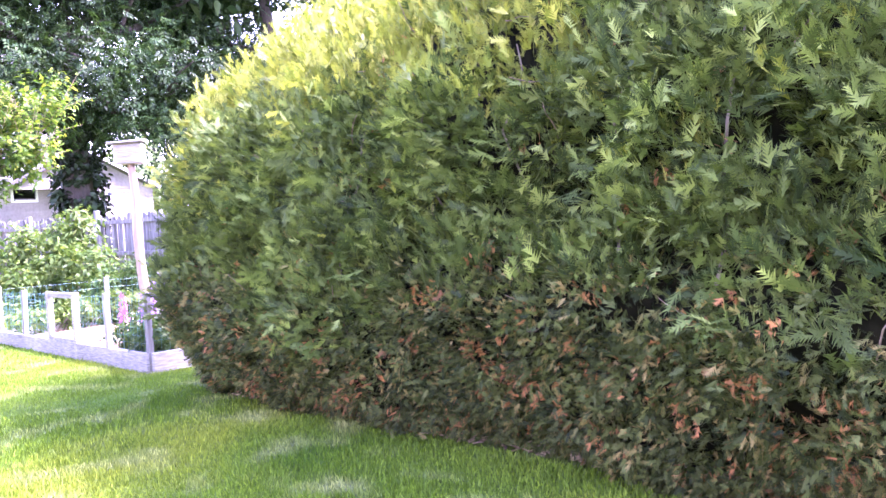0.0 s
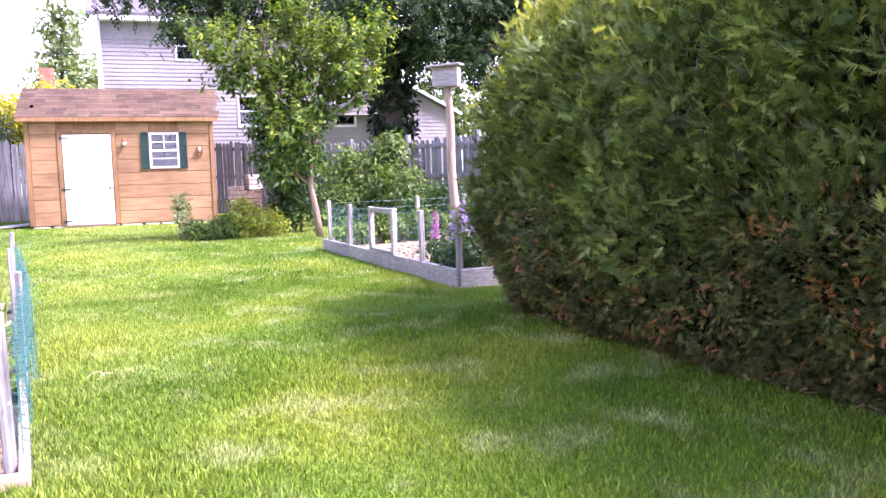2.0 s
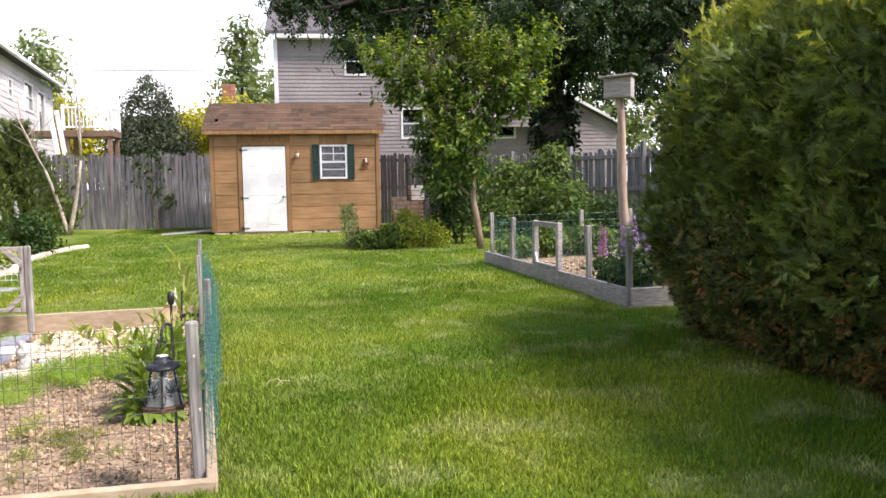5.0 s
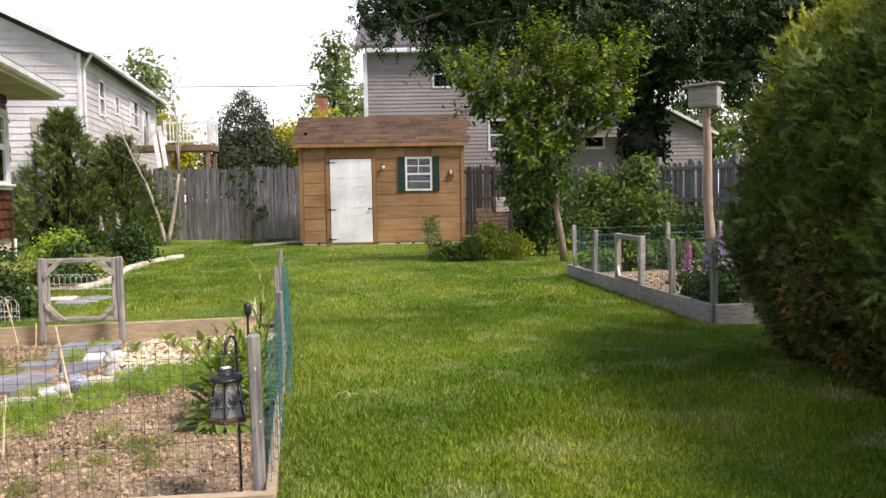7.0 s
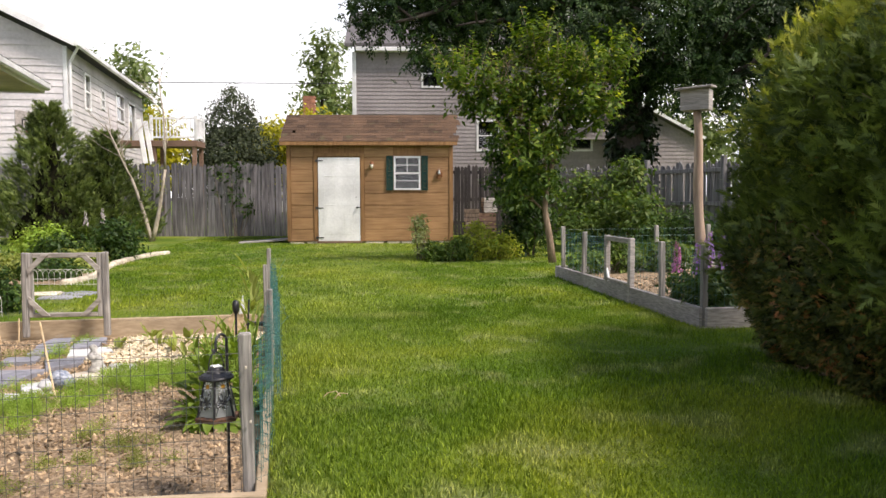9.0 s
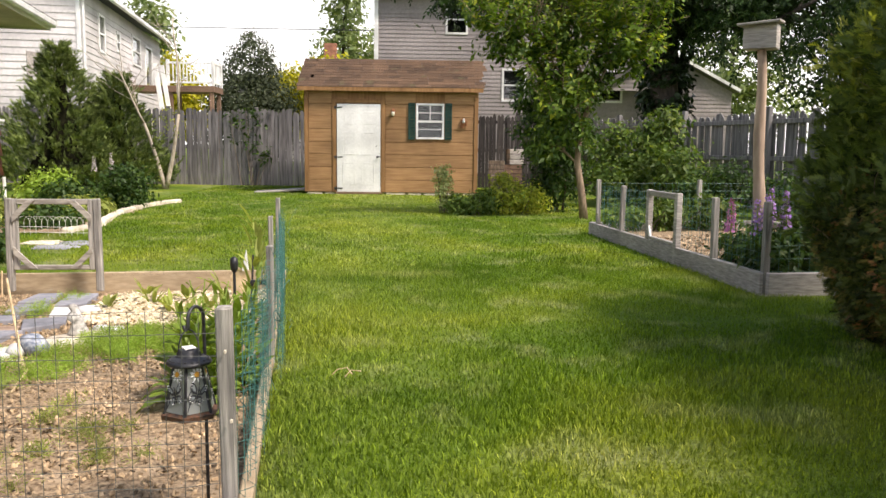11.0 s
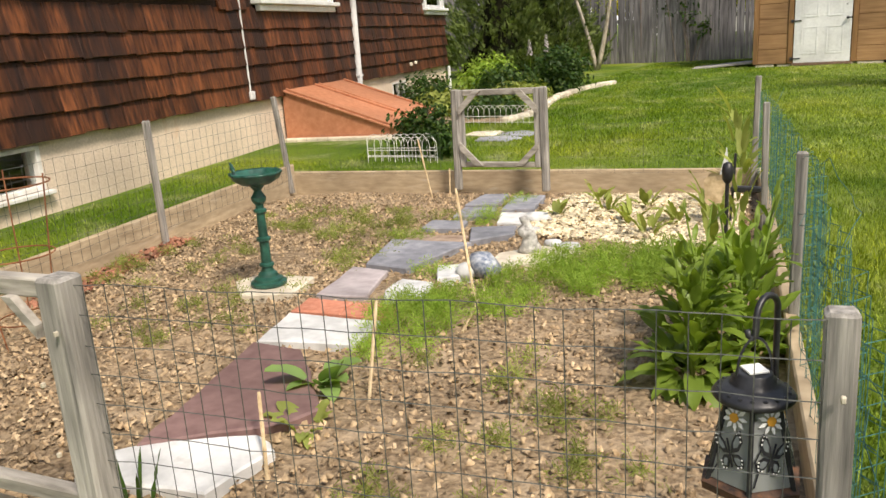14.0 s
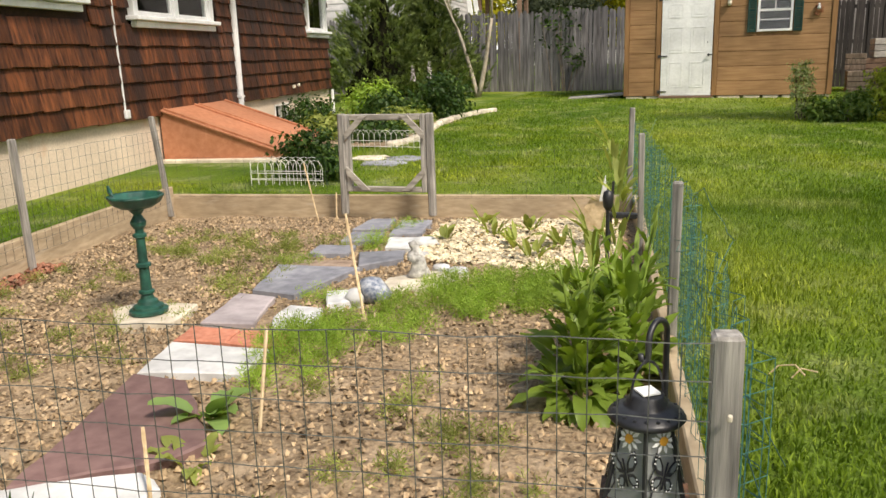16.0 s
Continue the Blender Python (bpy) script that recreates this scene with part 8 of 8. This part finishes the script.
def build_hoop():
    t = thing("basketball_hoop", "grey basketball backboard and hoop on a pole", "basketball hoop", Matrix.Translation((-9.9, 6.6, 0)))
    part("pole", Shape().tube([(0, 0.3, 0), (0, 0.3, 3.3), (0, 0.05, 3.5)], 0.05, 8), M_BLACK, t)
    part("backboard", Shape().box(-0.45, -0.02, 3.2, 0.45, 0.02, 3.95, 0.01), M_GREYBOARD, t)
    part("target_frame", Shape().box(-0.2, -0.03, 3.35, 0.2, -0.021, 3.39).box(-0.2, -0.03, 3.66, 0.2, -0.021, 3.7).box(-0.2, -0.03, 3.391, -0.16, -0.021, 3.659).box(0.16, -0.03, 3.391, 0.2, -0.021, 3.659), M_BLACK, t)
    part("rim", Shape().tube([(0.23 * math.cos(a), -0.27 + 0.23 * math.sin(a), 3.3) for a in [math.tau * i / 20 for i in range(21)]], 0.012, 5), M_RUST, t)
    ob = t
    ob.rotation_euler = (0, 0, radians(72))


build_hoop()


def build_back_house():
    t = thing("back_house", "two-storey house with grey-lilac clapboard siding behind a fence", "house", Matrix.Translation((-0.2, 17.0, 0)))
    W, D, ze = 12.2, 8.0, 7.7
    holes = [(9.9, 10.75, 3.35, 4.6), (5.6, 6.5, 3.35, 4.6), (3.1, 3.9, 6.2, 7.3), (9.7, 10.6, 6.2, 7.3)]
    lap_wall(t, "front_wall", Matrix.Identity(4), W, 0.0, ze, 0.17, M_GREYSIDING, holes)
    for h in holes:
        far_window(t, Matrix.Identity(4), *h)
    part("end_wall", Shape().box(0, 0.16, 0, 0.15, D, ze).box(W - 0.15, 0.16, 0, W, D, ze).box(0.16, D - 0.15, 0, W - 0.16, D, ze), M_GREYSIDING, t)
    for x in (0.0, W):
        part("corner_board", Shape().box(x - 0.09, -0.06, 0, x + 0.09, 0.08, ze, 0.006), M_WHITE, t)
    part("frieze", Shape().box(0.1, -0.45, ze - 0.02, W + 0.3, -0.02, ze + 0.16, 0.01), M_WHITE, t)
    gable_roof(t, 0, W, 0, D, ze + 0.15, 2.4, "x", 0.4)
    g = thing("garage", "small grey clapboard garage with a gable roof", "garage", Matrix.Translation((12.3, 16.2, 0)))
    lap_wall(g, "gable_wall", Matrix.Identity(4), 2.9, 0.0, 3.75, 0.17, M_GREYSIDING)
    gg = part("gable", Shape().add([(-2.9, 0, 3.75), (2.9, 0, 3.75), (0, 0, 5.3), (-2.9, 0.15, 3.75), (2.9, 0.15, 3.75), (0, 0.15, 5.3)], [(0, 1, 2), (5, 4, 3), (0, 2, 5, 3), (1, 4, 5, 2), (0, 3, 4, 1)]), M_GREYSIDING, g)
    for i in range(8):
        z = 3.75 + i * 0.17
        half = 2.9 * (1 - (z + 0.17 - 3.75) / 1.55)
        part("siding_board", Shape().add([(-half, -0.004, z + 0.17), (half, -0.004, z + 0.17), (half + 0.28, -0.026, z), (-half - 0.28, -0.026, z)], [(3, 2, 1, 0)]), M_GREYSIDING, gg)
    gable_roof(g, -2.9, 2.9, 0, 5, 3.72, 1.62, "y", 0.22)
    part("rake_board", Shape().box(0, -0.27, 0.03, 3.55, -0.24, 0.15, 0.0, Matrix.Translation((0, 0, 5.34)) @ Matrix.Rotation(math.atan2(1.62, 3.12), 4, "Y")), M_WHITE, g)


build_back_house()


def build_far_house():
    t = thing("far_house", "distant house roof with a red brick chimney above trees", "house", Matrix.Translation((-11.0, 42.0, 0)))
    part("wall", Shape().box(-2, 0, 0, 7, 6, 5.0), M_SIDING, t)
    gable_roof(t, -2, 7, 0, 6, 5.0, 1.6, "x", 0.3)
    ch = Shape()
    rng = random.Random(1)
    for k in range(22):
        z = 5.4 + k * 0.16
        for i in range(4):
            ch.box(5.2 + i * 0.22 + (0.1 if k % 2 else 0) * 0.5, 0.6, z, 5.2 + i * 0.22 + 0.21 + (0.1 if k % 2 else 0) * 0.5, 1.4, z + 0.15)
    part("chimney", ch, M_BRICK, t, "red brick chimney")


build_far_house()

tree("far_evergreen", "broad dark grey-green evergreen behind a fence", (-7.0, 23.0, 0.1), [(-7.0, 23, 0), (-7.0, 23, 3)], [0.2, 0.15], [(-7.0, 23, 1.8, 2.3, 1.9, 1.8), (-6.9, 23, 3.6, 2.15, 1.8, 1.3), (-7.0, 23, 4.9, 1.6, 1.4, 1.0), (-6.9, 23, 5.9, 1.0, 0.9, 0.8), (-7.0, 23, 6.7, 0.4, 0.4, 0.5), (-5.6, 23, 2.8, 1.1, 1.0, 1.1), (-8.2, 23, 3.0, 1.0, 1.0, 1.2)], 24000, 0.16, M_GREYEVER, M_DARKBARK, 201, LEAF, 14, 0.2, 0.6, limbs=False)
for i, (x, y, z, r) in enumerate(((-11.9, 27, 4.6, 1.7), (-6.0, 31, 4.6, 1.8), (-3.9, 30, 5.0, 1.9), (-2.2, 31, 4.8, 1.6))):
    tree("yellow_tree", "bright yellow-leaved tree behind a fence", (x, y, 0.1), [(x, y, 0), (x, y, 2), (x, y, z)], [0.15, 0.12, 0.06], [(x, y, z, r, r, 1.5), (x + 0.8, y, z - 1.6, r * 0.8, r * 0.8, 1.4), (x - 0.9, y, z - 1.4, r * 0.8, r * 0.8, 1.4)], 3600, 0.30, M_YELLOWLEAF, M_BARK, 210 + i, LEAF, 20, 0.3, 0.4)
for i, (x, y, h, r, n) in enumerate(((-5.3, 52, 16.0, 2.5, 4600), (-2.6, 55, 12.0, 2.0, 3000), (-20.6, 48, 14.0, 2.6, 3800), (-23.5, 47, 13.0, 2.4, 3200), (-9, 60, 8.5, 3.5, 3600), (-27, 50, 12, 4, 4200), (3, 60, 13, 4, 4000), (24, 40, 13, 5, 4500), (33, 25, 12, 5, 4500))):
    tree("far_tree", "hazy light green tree in the distance", (x, y, 0.1), [(x, y, 0), (x, y, h * 0.4), (x, y, h * 0.75)], [0.3, 0.22, 0.1], [(x, y, h * 0.55, r, r, h * 0.2), (x + 0.3, y, h * 0.82, r * 0.75, r * 0.75, h * 0.17), (x - r * 0.5, y, h * 0.4, r * 0.8, r * 0.8, h * 0.14), (x + r * 0.5, y, h * 0.35, r * 0.8, r * 0.8, h * 0.14)], n, 0.5, M_FARLEAF, M_DARKBARK, 220 + i, LEAF, 18, 0.45, 0.35)

# clutter between shed and dark fence
rc = random.Random(9)
for k, (x, y, w, h, z, mat, lab) in enumerate(((3.95, 1.6, 0.5, 0.45, 0.0, M_BARK, "brown wooden crate beside a shed"), (4.3, 1.9, 0.45, 0.7, 0.0, M_DECK, "stacked brown timber box beside a shed"), (3.9, 1.9, 0.4, 0.35, 0.45, M_BARK, "dark brown box on a stack beside a shed"), (4.35, 1.85, 0.36, 0.4, 0.70, M_GREYBOARD, "pale box on a stack beside a shed"))):
    s = thing("crate", lab, "crate", Matrix.Translation((x, y, height(x, y) + z)) @ Matrix.Rotation(rc.uniform(-0.2, 0.2), 4, "Z"))
    n = max(2, int(h / 0.11))
    for i in range(n):
        part("slat", Shape().box(-w / 2, -w / 2, i * h / n, w / 2, w / 2, (i + 1) * h / n - 0.015, 0.006), mat, s)

single("white_bucket", Shape().lathe([(0.07, 0), (0.09, 0.2), (0.095, 0.2), (0.095, 0.215), (0.085, 0.215), (0.068, 0.02)], 18), M_WHITE, "white bucket seen through a basement window", "bucket", HOUSE @ Matrix.Translation((-0.14, -3.95, 0.232)), smooth=True)

# power line
pl = Shape()
pl.tube([(-45 + 90 * i / 20, 40, 9.5 + 0.35 * ((i - 10) / 10) ** 2) for i in range(21)], 0.03, 5)
line_post = thing("power_line", "thin dark power line strung between wooden poles", "cable", Matrix.Translation((-45, 40, 0)))
pl.v = [(p[0] + 45, p[1] - 40, p[2]) for p in pl.v]
part("cable", pl, M_BLACK, line_post)
for x in (0, 90):
    part("pole", Shape().tube([(x, 0, -0.2), (x, 0, 10.4)], [0.16, 0.11], 8), M_BARK, line_post)

# a dry stalk lying on the lawn
stalk = Shape()
for pts in ([(-0.05, 0.02, 0.0), (-0.02, 0.03, 0.03), (0.03, 0.01, 0.045), (0.06, -0.02, 0.02)], [(0.02, 0.0, 0.0), (0.05, 0.02, 0.03), (0.10, 0.0, 0.03)]):
    stalk.tube(pts, 0.003, 5)
single("dry_stalk", stalk, M_CANE, "dry curled grass stalk lying on a lawn", "stalk", Matrix.Translation((1.72, -14.86, 0.012)))

# ---- turf blades ----


def build_grass():
    rng = np.random.default_rng(77)
    P = []

    def fill(x0, x1, y0, y1, per):
        n = int((x1 - x0) * (y1 - y0) * per)
        P.append(np.stack([rng.uniform(x0, x1, n), rng.uniform(y0, y1, n)], 1))

    fill(1.2, 5.6, -19.2, -15.0, 7000)
    fill(0.6, 5.4, -15.0, -11.0, 4200)
    fill(-3.0, 5.0, -11.9, -6.0, 1500)
    fill(-3.4, 5.2, -6.0, 3.2, 700)
    fill(-4.6, -1.8, -17.2, -11.4, 1500)
    p = np.concatenate(P)
    x, y = p[:, 0], p[:, 1]

    def cross(a, b):
        return (b[0] - a[0]) * (y - a[1]) - (b[1] - a[1]) * (x - a[0])

    def inside(q, pad):
        k = np.ones(len(x), bool)
        for i in range(4):
            a, b = q[i], q[(i + 1) % 4]
            ln = math.hypot(b[0] - a[0], b[1] - a[1])
            k &= cross(a, b) / ln > -pad
        return k

    keep = ~inside([FL, FR, BR, BL], 0.03) & ~inside(B2, 0.03)
    wall_x = -4.541 + (y + 10.497) * (-0.2 / 0.98)
    keep &= x > wall_x + 0.12
    keep &= ~((y > -8.6) & (y < -2.9) & (x < np.interp(y, [-8.6, -7.6, -6.8, -5.6, -4.3, -2.9], [-2.5, -2.42, -2.62, -2.88, -2.95, -2.7]) + 0.06))
    keep &= ~((x > -0.8) & (x < 3.35) & (y > -0.02))
    keep &= ~((x > 4.86 + 0.10 * np.clip(-14 - y, 0, 4)) & (y < -13.4))
    p = p[keep]
    n = len(p)
    z = height_np(p[:, 1])
    tuft = np.array([noise.noise(Vector((a * 1.6, b * 1.6, 4))) for a, b in p])
    a = rng.uniform(0, 6.28, n)
    near = p[:, 1] < -11
    h = (0.034 + 0.014 * tuft) * rng.uniform(0.55, 1.35, n)
    w = np.where(near, 0.0035, 0.007) * rng.uniform(0.7, 1.3, n)
    lean = rng.uniform(0.1, 0.75, n) * h
    la = rng.uniform(0, 6.28, n)
    side = np.stack([np.cos(a), np.sin(a), np.zeros(n)], 1) * w[:, None]
    base = np.stack([p[:, 0], p[:, 1], z - 0.004], 1)
    mid = base + np.stack([0.3 * lean * np.cos(la), 0.3 * lean * np.sin(la), 0.6 * h], 1)
    tip = base + np.stack([lean * np.cos(la), lean * np.sin(la), h], 1)
    near = p[:, 1] < -13.5
    k = near
    co = np.stack([base[k] - side[k], base[k] + side[k], mid[k] + side[k] * 0.8, tip[k], mid[k] - side[k] * 0.8], 1).reshape(-1, 3)
    f = np.array([(0, 1, 2), (0, 2, 4), (4, 2, 3)])
    faces = (f[None] + (np.arange(k.sum()) * 5)[:, None, None]).reshape(-1, 3)
    tagged(part("grass", tri_mesh("grass", co, faces, M_BLADE), M_BLADE, None, "short mown lawn grass, green with yellow patches", False, "stuff"), category="grass")
    k = ~near
    co = np.stack([base[k] - side[k], base[k] + side[k], tip[k]], 1).reshape(-1, 3)
    faces = np.arange(3 * k.sum()).reshape(-1, 3)
    tagged(part("grass", tri_mesh("grass", co, faces, M_BLADE), M_BLADE, None, "short mown lawn grass towards a shed", False, "stuff"), category="grass")


build_grass()
